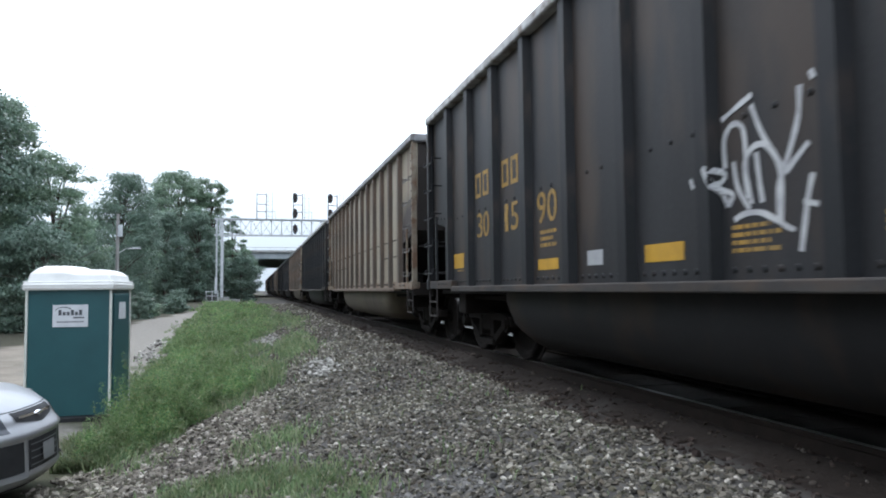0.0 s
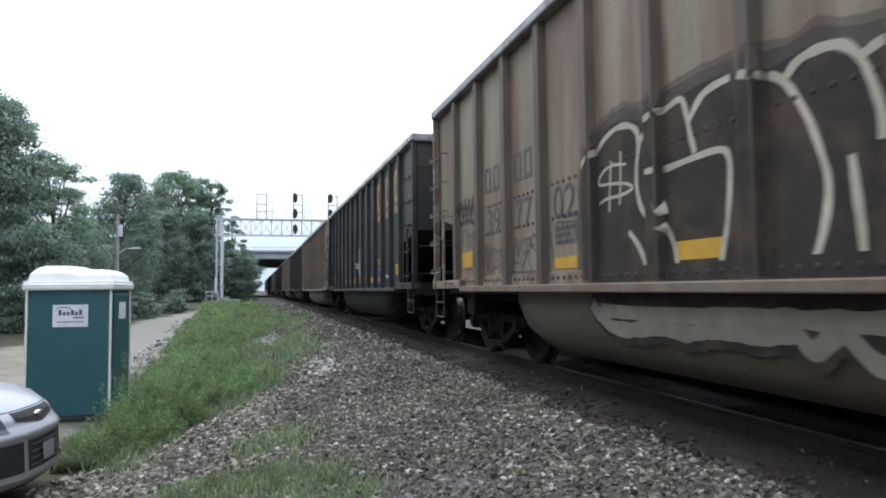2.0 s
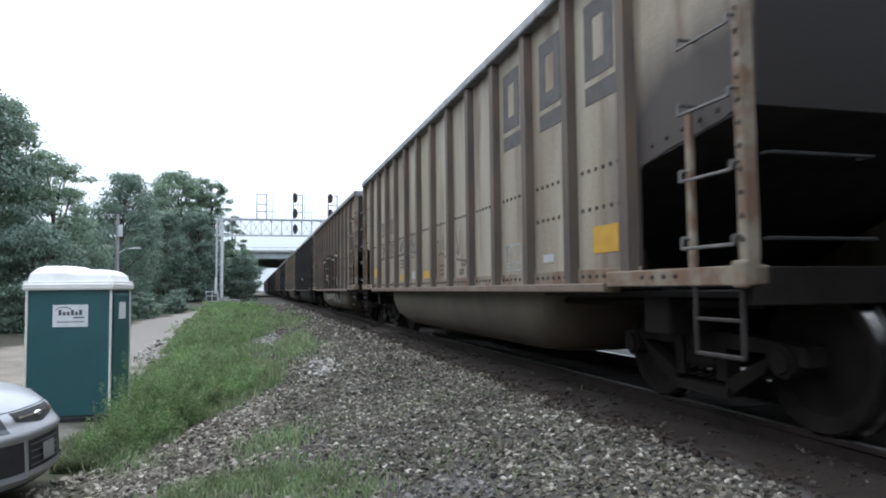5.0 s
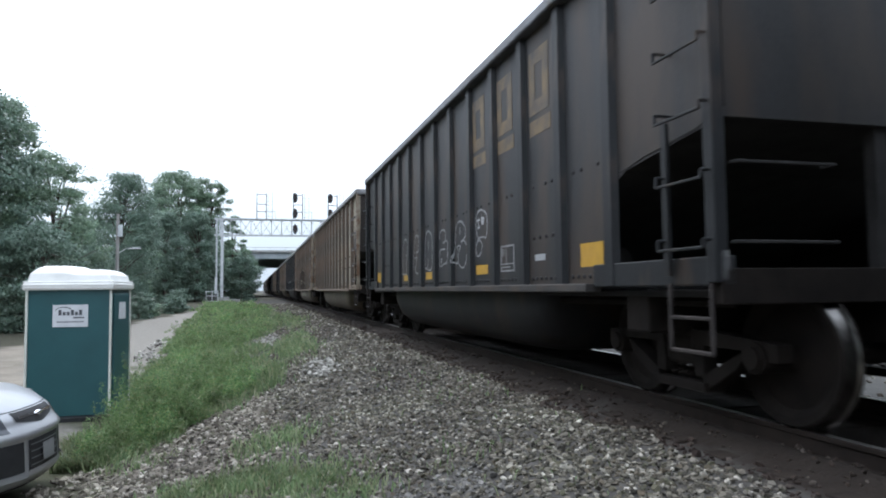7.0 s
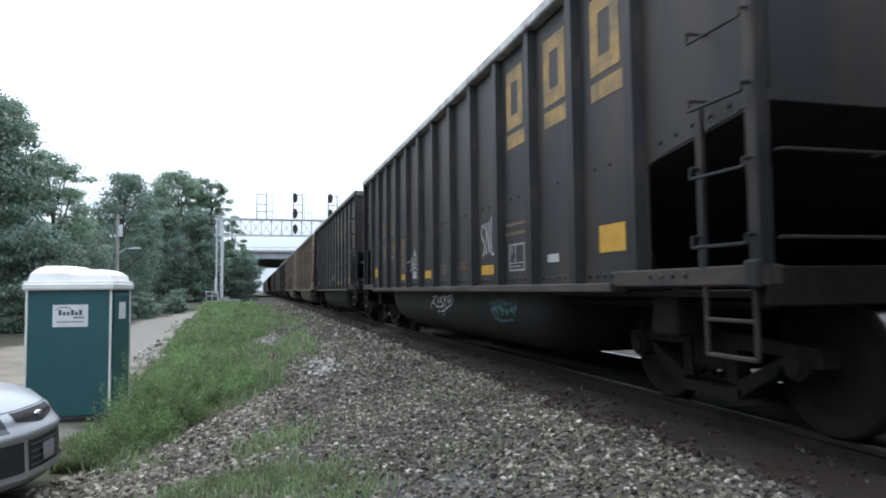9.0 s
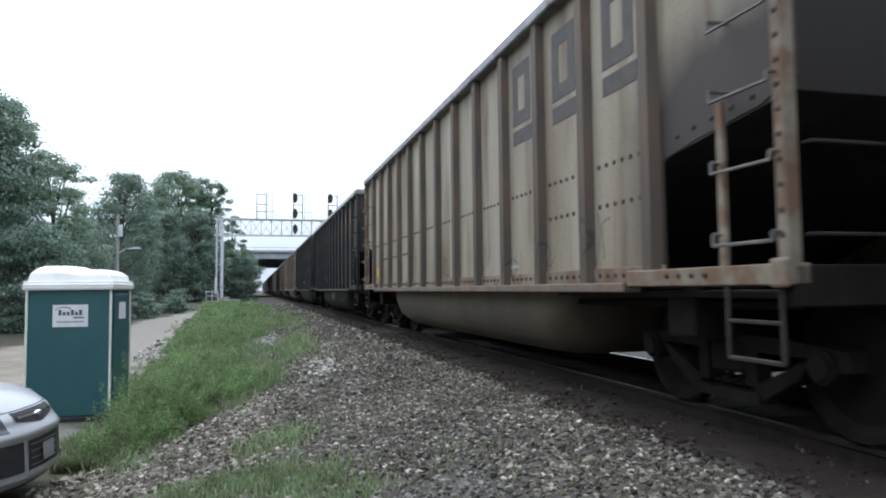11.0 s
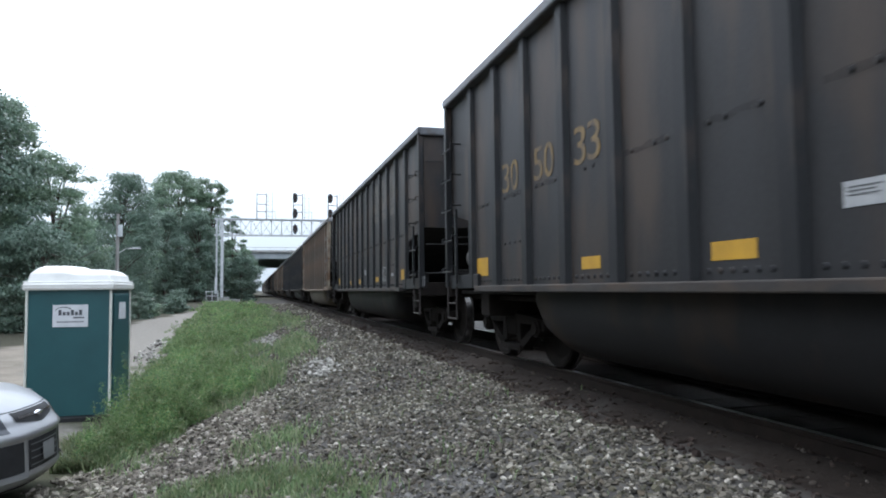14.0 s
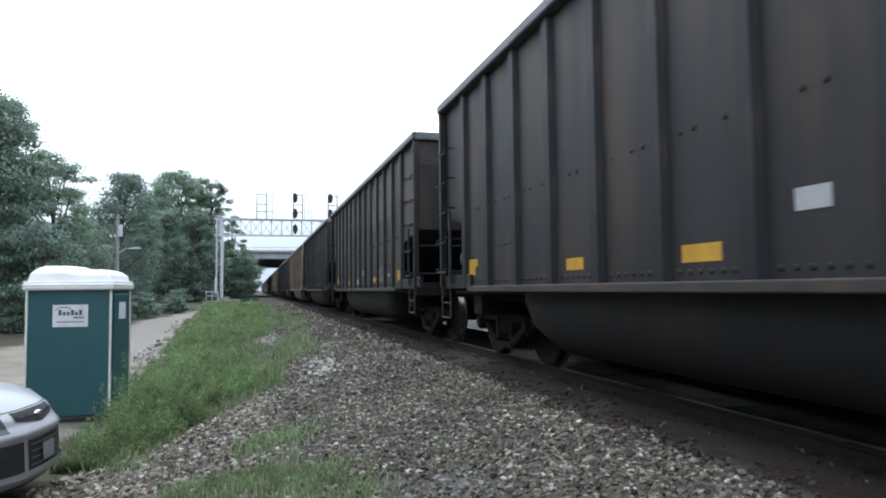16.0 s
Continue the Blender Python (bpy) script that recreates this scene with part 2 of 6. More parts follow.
def ground_material():
    """Ballast, grassy soil and gravel lot in one sheet, told apart by place with ragged borders."""
    m = surface("ballast_and_soil", (0.075, 0.07, 0.065), (0.04, 0.037, 0.034), 0.95, 0, 14, 55, 0.8)
    n, l = m.node_tree.nodes, m.node_tree.links
    b = n["Principled BSDF"]
    base = b.inputs["Base Color"].links[0].from_socket
    co = n.new("ShaderNodeTexCoord")
    sep = n.new("ShaderNodeSeparateXYZ")
    l.new(co.outputs["Object"], sep.inputs[0])
    nz = n.new("ShaderNodeTexNoise")
    nz.inputs["Scale"].default_value, nz.inputs["Detail"].default_value = 0.9, 7
    l.new(co.outputs["Object"], nz.inputs["Vector"])
    off = n.new("ShaderNodeMath")
    off.operation = "MULTIPLY_ADD"
    off.inputs[1].default_value, off.inputs[2].default_value = 2.2, -1.1
    l.new(nz.outputs["Fac"], off.inputs[0])
    xs = n.new("ShaderNodeMath")
    xs.operation = "ADD"
    l.new(sep.outputs["X"], xs.inputs[0])
    l.new(off.outputs[0], xs.inputs[1])
    fine = n.new("ShaderNodeTexNoise")
    fine.inputs["Scale"].default_value, fine.inputs["Detail"].default_value = 9, 8
    l.new(co.outputs["Object"], fine.inputs["Vector"])

    def zone(colour, other, lo, hi, under):
        c = n.new("ShaderNodeMix")
        c.data_type = "RGBA"
        c.inputs["A"].default_value, c.inputs["B"].default_value = rgb(colour), rgb(other)
        l.new(fine.outputs["Fac"], c.inputs["Factor"])
        r = n.new("ShaderNodeMapRange")
        r.inputs["From Min"].default_value, r.inputs["From Max"].default_value = lo, hi
        l.new(xs.outputs[0], r.inputs["Value"])
        z = n.new("ShaderNodeMix")
        z.data_type = "RGBA"
        l.new(r.outputs[0], z.inputs["Factor"])
        l.new(under, z.inputs["A"])
        l.new(c.outputs["Result"], z.inputs["B"])
        return z.outputs["Result"]
    s = zone((0.095, 0.088, 0.062), (0.055, 0.062, 0.035), 0.3, -0.1, base)
    s = zone((0.25, 0.23, 0.205), (0.125, 0.115, 0.10), -2.5, -2.9, s)
    slant = n.new("ShaderNodeMath")
    slant.operation = "MULTIPLY_ADD"
    slant.inputs[1].default_value = 0.2
    l.new(sep.outputs["Y"], slant.inputs[0])
    l.new(xs.outputs[0], slant.inputs[2])
    tar = n.new("ShaderNodeMix")
    tar.data_type = "RGBA"
    tar.inputs["A"].default_value, tar.inputs["B"].default_value = rgb((0.245, 0.216, 0.178)), rgb((0.125, 0.108, 0.088))
    mottle = n.new("ShaderNodeMath")
    mottle.operation = "MULTIPLY_ADD"
    mottle.inputs[1].default_value = 2.2
    blend = n.new("ShaderNodeMath")
    blend.operation = "SUBTRACT"
    blend.inputs[1].default_value = 1.1
    l.new(fine.outputs["Fac"], blend.inputs[0])
    l.new(nz.outputs["Fac"], mottle.inputs[0])
    l.new(blend.outputs[0], mottle.inputs[2])
    l.new(mottle.outputs[0], tar.inputs["Factor"])
    edge = n.new("ShaderNodeMapRange")
    edge.inputs["From Min"].default_value, edge.inputs["From Max"].default_value = -1.2, -1.7
    l.new(slant.outputs[0], edge.inputs["Value"])
    lane = n.new("ShaderNodeMix")
    lane.data_type = "RGBA"
    l.new(edge.outputs[0], lane.inputs["Factor"])
    l.new(s, lane.inputs["A"])
    l.new(tar.outputs["Result"], lane.inputs["B"])
    s = lane.outputs["Result"]
    skew = n.new("ShaderNodeMath")
    skew.operation = "MULTIPLY_ADD"
    skew.inputs[1].default_value = -0.152
    l.new(sep.outputs["Y"], skew.inputs[0])
    l.new(xs.outputs[0], skew.inputs[2])
    # leaf litter under the wood's edge, the trees' shade mixed into its dark colour
    shaded_litter = n.new("ShaderNodeMix")
    shaded_litter.data_type = "RGBA"
    shaded_litter.inputs["A"].default_value, shaded_litter.inputs["B"].default_value = rgb((0.060, 0.050, 0.038)), rgb((0.035, 0.040, 0.022))
    l.new(fine.outputs["Fac"], shaded_litter.inputs["Factor"])
    shore = n.new("ShaderNodeMapRange")
    shore.inputs["From Min"].default_value, shore.inputs["From Max"].default_value = -11.7, -12.1
    l.new(skew.outputs[0], shore.inputs["Value"])
    wood = n.new("ShaderNodeMix")
    wood.data_type = "RGBA"
    l.new(shore.outputs[0], wood.inputs["Factor"])
    l.new(s, wood.inputs["A"])
    l.new(shaded_litter.outputs["Result"], wood.inputs["B"])
    s = wood.outputs["Result"]
    s = zone((0.034, 0.026, 0.021), (0.019, 0.0145, 0.012), 2.7, 3.1, s)
    s = zone((0.12, 0.113, 0.105), (0.07, 0.067, 0.062), 5.6, 6.0, s)
    s = zone((0.07, 0.08, 0.04), (0.05, 0.055, 0.03), 9.5, 11.0, s)
    l.new(s, b.inputs["Base Color"])
    b.inputs["Specular IOR Level"].default_value = 0.2
    return m


GROUND = ground_material()

# ---------------------------------------------------------------- mesh helpers
def part(name, bm, material, parent=None, label="", smooth=False):
    """Links a bmesh as one mesh object under a thing or a part."""
    me = bpy.data.meshes.new(name)
    bm.to_mesh(me)
    bm.free()
    me.materials.append(material)
    if smooth:
        me.polygons.foreach_set("use_smooth", [True] * len(me.polygons))
    return linked(name, me, parent, label)


def linked(name, me, parent=None, label="", at=None):
    ob = new(name, me)
    if parent is not None:
        ob.parent = parent
    if at is not None:
        ob.matrix_basis = at
    if label:
        ob["label"] = label
    return ob


def thing(name, m, label, category, group="", kind=""):
    ob = new(name)
    ob.empty_display_size = 0.2
    ob.matrix_basis = m
    return tagged(ob, label, category, group, kind)


def box(bm, x0, x1, y0, y1, z0, z1, bevel=0.0):
    r = bmesh.ops.create_cube(bm, size=1)
    vs = r["verts"]
    for v in vs:
        v.co = Vector((x0 + (v.co.x + 0.5) * (x1 - x0), y0 + (v.co.y + 0.5) * (y1 - y0), z0 + (v.co.z + 0.5) * (z1 - z0)))
    if bevel:
        es = list({e for v in vs for e in v.link_edges})
        bmesh.ops.bevel(bm, geom=es, offset=bevel, segments=2, affect="EDGES", profile=0.5)
    return bm


def rod(bm, a, b, r, sides=8, r2=None):
    a, b = Vector(a), Vector(b)
    d = b - a
    q = d.to_track_quat("Z", "Y").to_matrix().to_4x4()
    bmesh.ops.create_cone(bm, cap_ends=True, segments=sides, radius1=r, radius2=r if r2 is None else r2, depth=d.length,
                          matrix=Matrix.Translation((a + b) / 2) @ q)
    return bm


def poly_rod(bm, pts, r, sides=6):
    for a, b in zip(pts, pts[1:]):
        rod(bm, a, b, r, sides)
    return bm


def prism(bm, outline, axis, lo, hi):
    """Extrudes a closed outline of 2D points along an axis ('x', 'y' or 'z')."""
    def at(p, h):
        return {"x": (h, p[0], p[1]), "y": (p[0], h, p[1]), "z": (p[0], p[1], h)}[axis]
    a = [bm.verts.new(at(p, lo)) for p in outline]
    b = [bm.verts.new(at(p, hi)) for p in outline]
    n = len(outline)
    bm.faces.new(a)
    bm.faces.new(b[::-1])
    for i in range(n):
        bm.faces.new((a[i], b[i], b[(i + 1) % n], a[(i + 1) % n]))
    bmesh.ops.recalc_face_normals(bm, faces=bm.faces)
    return bm


def lathe(bm, profile, m, steps=24):
    """Turns (radius, height) pairs round the z axis of m."""
    rings = []
    for r, h in profile:
        rings.append([bm.verts.new(m @ Vector((r * math.cos(2 * math.pi * i / steps), r * math.sin(2 * math.pi * i / steps), h))) for i in range(steps)])
    for a, b in zip(rings, rings[1:]):
        for i in range(steps):
            bm.faces.new((a[i], a[(i + 1) % steps], b[(i + 1) % steps], b[i]))
    bm.faces.new(rings[0][::-1])
    bm.faces.new(rings[-1])
    return bm


def cloud_mesh(name, verts, faces, material, smooth=False):
    me = bpy.data.meshes.new(name)
    me.from_pydata(verts.tolist() if hasattr(verts, "tolist") else verts, [], faces.tolist() if hasattr(faces, "tolist") else faces)
    me.materials.append(material)
    if smooth:
        me.polygons.foreach_set("use_smooth", [True] * len(me.polygons))
    return me


# ---------------------------------------------------------------- ground
TRACK = 4.36        # track centre line


def smooth01(v):
    v = min(1.0, max(0.0, v))
    return v * v * (3 - 2 * v)


def height(x, y):
    """Ground level: track bed at -0.2, shoulder falling to the lot at -0.93, which rises slowly with distance."""
    low = -0.93 + 0.75 * smooth01((y - 12) / 60)
    if x > 10.5:
        return -0.178 - 0.4 * smooth01((x - 10.5) / 3)
    k = smooth01((2.75 - x) / 4.4)
    z = -0.2 + (low + 0.2) * k
    z += 0.022 * smooth01((x - 2.9) / 0.5) + 0.07 * math.exp(-((x - 3.44) / 0.16) ** 2)
    return z + 0.025 * noise.noise((x * 1.3, y * 1.3, 0)) * min(1, 4 * k + 0.1) + 0.05 * noise.noise((x * 0.3, y * 0.3, 5)) * k


def ground():
    xs = [-900, -300, -120, -60, -40, -25, -18] + [-14 + 0.5 * i for i in range(16)] + [-6 + 0.2 * i for i in range(46)] + [3.1 + 0.08 * i for i in range(8)] + [3.8 + 0.2 * i for i in range(12)] + [6.5, 7, 8, 9, 10, 10.5, 11, 12, 13, 15, 20, 30, 60, 200, 900]
    ys = [-900, -200, -60, -30, -15, -8] + [-4 + 0.5 * i for i in range(13)] + [2.5 + 0.2 * i for i in range(100)] + [23 + 1.5 * i for i in range(60)] + [120, 140, 180, 250, 400, 900, 2500]
    verts = [(x, y, height(x, y)) for y in ys for x in xs]
    w = len(xs)
    faces = [(j * w + i, j * w + i + 1, (j + 1) * w + i + 1, (j + 1) * w + i) for j in range(len(ys) - 1) for i in range(w - 1)]
    ob = new("ground", cloud_mesh("ground", verts, faces, GROUND, True))
    return tagged(ob, "grey ballast shoulder, weedy bank and gravel lot", "ground", kind="structure")


ground()


def track():
    rail_bm = bmesh.new()
    prof = [(-0.075, -0.17), (0.075, -0.17), (0.075, -0.155), (0.012, -0.135), (0.010, -0.045), (0.035, -0.035), (0.037, -0.006), (0.031, -0.001), (-0.031, -0.001), (-0.037, -0.006), (-0.035, -0.035), (-0.010, -0.045), (-0.012, -0.135), (-0.075, -0.155)]
    prism(rail_bm, prof, "y", -80, 420)
    me = bpy.data.meshes.new("rail")
    rail_bm.to_mesh(me)
    rail_bm.free()
    me.materials.append(RAILRUST)
    top = bmesh.new()
    box(top, -0.028, 0.028, -80, 420, -0.004, 0.0)
    tme = bpy.data.meshes.new("running_surface")
    top.to_mesh(tme)
    top.free()
    tme.materials.append(RAILTOP)
    for sx in (-0.755, 0.755):
        ob = new("rail", me)
        ob.location = (TRACK + sx, 0, 0)
        tagged(ob, "rusty steel rail with a shiny worn top", "rail", "rails of the track", "structure")
        linked("running_surface", tme, ob, "shiny worn running surface")
    tie_bm = bmesh.new()
    box(tie_bm, -1.3, 1.3, -0.115, 0.115, -0.36, -0.172, 0.012)
    tm = bpy.data.meshes.new("tie")
    tie_bm.to_mesh(tm)
    tie_bm.free()
    tm.materials.append(TIE)
    holder = thing("track_bed", pose(TRACK, 0, 0), "dark oiled wooden ties under the rails", "railway ties", kind="structure")
    for i in range(140):
        linked("tie", tm, holder, at=pose(random.uniform(-0.03, 0.03), -8 + i * 0.53, random.uniform(-0.01, 0.005), 0, 0, random.uniform(-0.7, 0.7)))


track()

# ---------------------------------------------------------------- coal gondola cars
PITCH = 16.18
PANEL, OUT = -1.525, -1.62       # panel face and rib face on the camera's side, from the track centre
SILL, TOPZ, GAP_TOP = 1.0, 3.82, 2.05
RIB_SLANT = 0.03


# rib places from the body's front, half width and height over the panel, for the older and the newer cars
OLD_RIBS = ([1.31 + i * 1.024 for i in range(13)], 0.092, 0.08)
NEW_RIBS = ([1.49 + i * 0.957 for i in range(13)], 0.095, 0.055)


def skin_x(y, ribs):
    """How far out the side reaches at y: the panel, or the rib that stands on it."""
    places, w, high = ribs
    d = min(abs(-y - p) for p in places)
    if d < w:
        return PANEL - high * min(1.0, (w - d) / RIB_SLANT)
    return PANEL


def wheel_mesh():
    bm = bmesh.new()
    m = pose(0, 0, 0, 0, 90, 0)
    lathe(bm, [(0.10, -0.07), (0.12, -0.05), (0.36, -0.02), (0.408, -0.06), (0.464, -0.065), (0.480, -0.05), (0.486, 0.045), (0.511, 0.055), (0.511, 0.075), (0.42, 0.08), (0.36, 0.03), (0.12, 0.06), (0.10, 0.09)], m, 44)
    bmesh.ops.recalc_face_normals(bm, faces=bm.faces)
    me = bpy.data.meshes.new("wheel")
    bm.to_mesh(me)
    bm.free()
    me.materials.append(TRUCK)
    me.materials.append(POLISH)
    for p in me.polygons:
        c = p.center
        r = math.hypot(c.y, c.z)
        if r > 0.468 and abs(c.x) < 0.056 and p.area < 0.02:
            p.material_index = 1
        p.use_smooth = False
    return me


def side_frame_bm():
    bm = bmesh.new()
    # cast side frame: arched top chord, sagging bottom chord, two pedestals and a spring opening
    for s in (-1, 1):
        prism(bm, [(s * 0.20, 0.62), (s * 0.62, 0.60), (s * 1.10, 0.56), (s * 1.10, 0.44), (s * 0.98, 0.44), (s * 0.80, 0.50), (s * 0.20, 0.50)], "x", -0.07, 0.07)
        prism(bm, [(s * 0.20, 0.50), (s * 0.32, 0.50), (s * 0.32, 0.26), (s * 0.20, 0.26)], "x", -0.06, 0.06)
        prism(bm, [(s * 0.30, 0.27), (s * 0.72, 0.47), (s * 0.80, 0.50), (s * 0.70, 0.36), (s * 0.36, 0.17), (s * 0.30, 0.17)], "x", -0.06, 0.06)
        rod(bm, (-0.10, s * 0.915, 0.46), (0.10, s * 0.915, 0.46), 0.11, 12)
        rod(bm, (-0.13, s * 0.915, 0.46), (-0.10, s * 0.915, 0.46), 0.08, 8)
    box(bm, -0.07, 0.07, -0.20, 0.20, 0.56, 0.64)
    box(bm, -0.09, 0.09, -0.36, 0.36, 0.15, 0.22)
    return bm


def spring_bm():
    bm = bmesh.new()
    for y in (-0.12, 0.0, 0.12):
        pts = [(0.045 * math.cos(a * 1.2), y + 0.045 * math.sin(a * 1.2), 0.23 + 0.012 * a) for a in range(22)]
        poly_rod(bm, pts, 0.011, 4)
    return bm


def mesh_of(name, bm, material):
    me = bpy.data.meshes.new(name)
    bm.to_mesh(me)
    bm.free()
    me.materials.append(material)
    return me


WHEEL = wheel_mesh()
SIDE_FRAME = mesh_of("side_frame", side_frame_bm(), TRUCK)
SPRING = mesh_of("spring", spring_bm(), TRUCK)


def gondola(style):
    """One coal gondola, its front body end at y = 0, running towards +y; the camera's side is -x."""
    dark = style not in ("tan", "brown")
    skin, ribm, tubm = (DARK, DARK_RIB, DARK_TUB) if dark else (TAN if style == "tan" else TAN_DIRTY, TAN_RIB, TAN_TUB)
    name = "coal_gondola_car"
    label = "charcoal-grey steel coal gondola car with vertical ribs" if dark else "weathered tan steel coal gondola car with rusty ribs"
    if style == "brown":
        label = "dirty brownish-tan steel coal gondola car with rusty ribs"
    car = thing(name, pose(0, 0, 0), label, "railway car", "cars of the coal train")
    # the newer cars are shorter: body ends, inner edges of the open bays, ends of the sill, truck centres, half the gap
    front, rear, bay_f, bay_r, sill_f, sill_r, truck_f, truck_r, reach = (0.36, 14.40, 1.40, 13.05, 1.79, 12.66, 1.60, 13.13, 0.88) if style == "late" else (0.19, 15.01, 1.21, 13.72, 1.63, 13.30, 1.47, 13.72, 0.755)
    places, w, high = NEW_RIBS if style == "late" else OLD_RIBS
    for s in (1, -1):
        bm = bmesh.new()
        out = [(-bay_f, SILL), (-bay_f, GAP_TOP - 0.16), (-bay_f + 0.4, GAP_TOP - 0.09), (-front - 0.3, GAP_TOP - 0.02), (-front, GAP_TOP + 0.07), (-front, TOPZ - 0.05), (-rear, TOPZ - 0.05), (-rear, GAP_TOP + 0.07), (-rear + 0.3, GAP_TOP - 0.02), (-bay_r - 0.4, GAP_TOP - 0.09), (-bay_r, GAP_TOP - 0.16), (-bay_r, SILL)]
        prism(bm, out, "x", s * PANEL, s * (PANEL + 0.015))
        part("side_panel", bm, skin, car)
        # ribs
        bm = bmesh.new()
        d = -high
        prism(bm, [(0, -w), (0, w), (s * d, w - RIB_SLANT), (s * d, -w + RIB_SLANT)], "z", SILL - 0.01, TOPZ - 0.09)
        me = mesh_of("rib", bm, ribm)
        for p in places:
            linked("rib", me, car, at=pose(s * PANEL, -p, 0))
        # top chord
        bm = bmesh.new()
        box(bm, min(s * (OUT - 0.02), s * (PANEL + 0.06)), max(s * (OUT - 0.02), s * (PANEL + 0.06)), -rear - 0.03, 0.03 - front, TOPZ - 0.13, TOPZ, 0.025)
        part("top_chord", bm, DARK_RIM if style == "late" else PALE_RIM if style == "early" else RIM, car, "worn steel rim along the top")
        # side sill
        bm = bmesh.new()
        lo, hi = sorted((s * (OUT - 0.015), s * (PANEL + 0.05)))
        box(bm, lo, hi, -sill_r, -sill_f, SILL - 0.065, SILL + 0.012, 0.012)
        part("side_sill", bm, SILL_DARK if dark else SILL_TAN, car)
        for y0, y1 in ((-sill_f + 0.03, -front), (-rear, -sill_r - 0.03)):
            bm = bmesh.new()
            lo, hi = sorted((s * (OUT if style != "late" else OUT + 0.05), s * (PANEL + 0.05)))
            box(bm, lo, hi, y0, y1, SILL - 0.02, SILL + (0.10 if style != "late" else 0.17), 0.01)
            part("end_side_sill", bm, (SILL_DARK if style == "early" else DARK_RIB) if dark else TAN_FOOT, car)
        for y0, d1 in ((-front, -1), (-rear, 1)):
            bm = bmesh.new()
            lo, hi = sorted((s * OUT, s * (OUT + 0.09)))
            box(bm, lo, hi, *sorted((y0, y0 + d1 * (0.08 if not dark else 0.10))), SILL, TOPZ - 0.1, 0.008)
            part("corner_post", bm, ribm if dark else TAN_FOOT, car)
            # ladder stile in the open bay, with its rungs and the grab irons above
            bm = bmesh.new()
            lo, hi = sorted((s * OUT, s * (OUT + 0.03)))
            box(bm, lo, hi, *sorted((y0 + d1 * 0.51, y0 + d1 * 0.57)), SILL + 0.05, GAP_TOP + 0.06)
            part("ladder_stile", bm, ribm if dark else TAN_FOOT, car)
            for z, deep in ((1.22, 0), (1.66, 0), (2.10, 1), (2.54, 1), (2.98, 1)):
                bm = bmesh.new()
                x = s * (OUT - 0.055)
                a, b = y0 + d1 * 0.05, y0 + d1 * 0.55
                base = s * OUT if not deep else s * PANEL
                poly_rod(bm, [(s * OUT, a, z + 0.05), (x, a, z + 0.05), (x, a, z), (x, b, z), (x, b, z + 0.07), (base, b, z + 0.07)], 0.012, 6)
                part("grab_iron", bm, DARK_RIB if dark else GRAB, car)
            # stirrup step below the sill
            bm = bmesh.new()
            x = s * (OUT + 0.02)
            a, b = y0 + d1 * 0.08, y0 + d1 * 0.53
            poly_rod(bm, [(x, a, SILL), (x, a, 0.55), (x, b, 0.55), (x, b, SILL)], 0.016, 6)
            poly_rod(bm, [(x, a, 0.77), (x, b, 0.77)], 0.014, 6)
            part("stirrup_step", bm, STEP, car)
    # ends
    for y0, d1, truck_y in ((-front, -1, -truck_f), (-rear, 1, -truck_r)):
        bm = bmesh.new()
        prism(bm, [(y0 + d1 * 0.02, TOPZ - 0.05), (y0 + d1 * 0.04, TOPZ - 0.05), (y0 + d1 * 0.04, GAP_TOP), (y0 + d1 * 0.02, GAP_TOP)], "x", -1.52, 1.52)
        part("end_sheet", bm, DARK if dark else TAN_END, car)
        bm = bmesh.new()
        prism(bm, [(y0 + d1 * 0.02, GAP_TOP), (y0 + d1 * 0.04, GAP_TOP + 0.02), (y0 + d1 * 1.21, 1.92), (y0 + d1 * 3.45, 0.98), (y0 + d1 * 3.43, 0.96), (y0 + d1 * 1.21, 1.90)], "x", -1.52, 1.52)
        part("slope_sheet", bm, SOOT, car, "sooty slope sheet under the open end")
        bm = bmesh.new()
        box(bm, -1.6, 1.6, *sorted((y0 - d1 * 0.06, y0 + d1 * 0.08)), TOPZ - 0.16, TOPZ - 0.005, 0.03)
        part("end_chord", bm, DARK_RIM if style == "late" else RIM, car, "worn steel rim across the end")
        bm = bmesh.new()
        box(bm, -1.58, 1.58, *sorted((y0, y0 + d1 * 0.14)), 0.86, SILL + 0.09, 0.01)
        part("end_sill", bm, TRUCK, car)
        bm = bmesh.new()
        box(bm, -0.30, -0.20, *sorted((y0 + d1 * 0.05, y0 + d1 * 0.14)), SILL + 0.05, GAP_TOP + 0.0)
        part("end_post", bm, SOOT, car)
        for z in (1.25, 1.75, 3.2):
            bm = bmesh.new()
            poly_rod(bm, [(-1.5, y0, z), (-1.5, y0 - d1 * 0.06, z), (-0.75, y0 - d1 * 0.06, z), (-0.75, y0 + d1 * 0.05, z)], 0.012, 6)
            part("end_handrail", bm, SOOT, car)
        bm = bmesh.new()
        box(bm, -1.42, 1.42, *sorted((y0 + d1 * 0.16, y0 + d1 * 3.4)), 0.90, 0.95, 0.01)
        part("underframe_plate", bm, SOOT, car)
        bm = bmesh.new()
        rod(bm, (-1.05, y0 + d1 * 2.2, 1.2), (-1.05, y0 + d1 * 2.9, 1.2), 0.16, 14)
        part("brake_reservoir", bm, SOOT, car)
        # coupler
        bm = bmesh.new()
        box(bm, -0.07, 0.07, *sorted((y0, y0 - d1 * (reach - 0.2))), 0.79, 0.93, 0.02)
        box(bm, -0.15, 0.13, *sorted((y0 - d1 * (reach - 0.27), y0 - d1 * (reach + 0.0))), 0.74, 1.00, 0.05)
        part("coupler", bm, TRUCK, car)
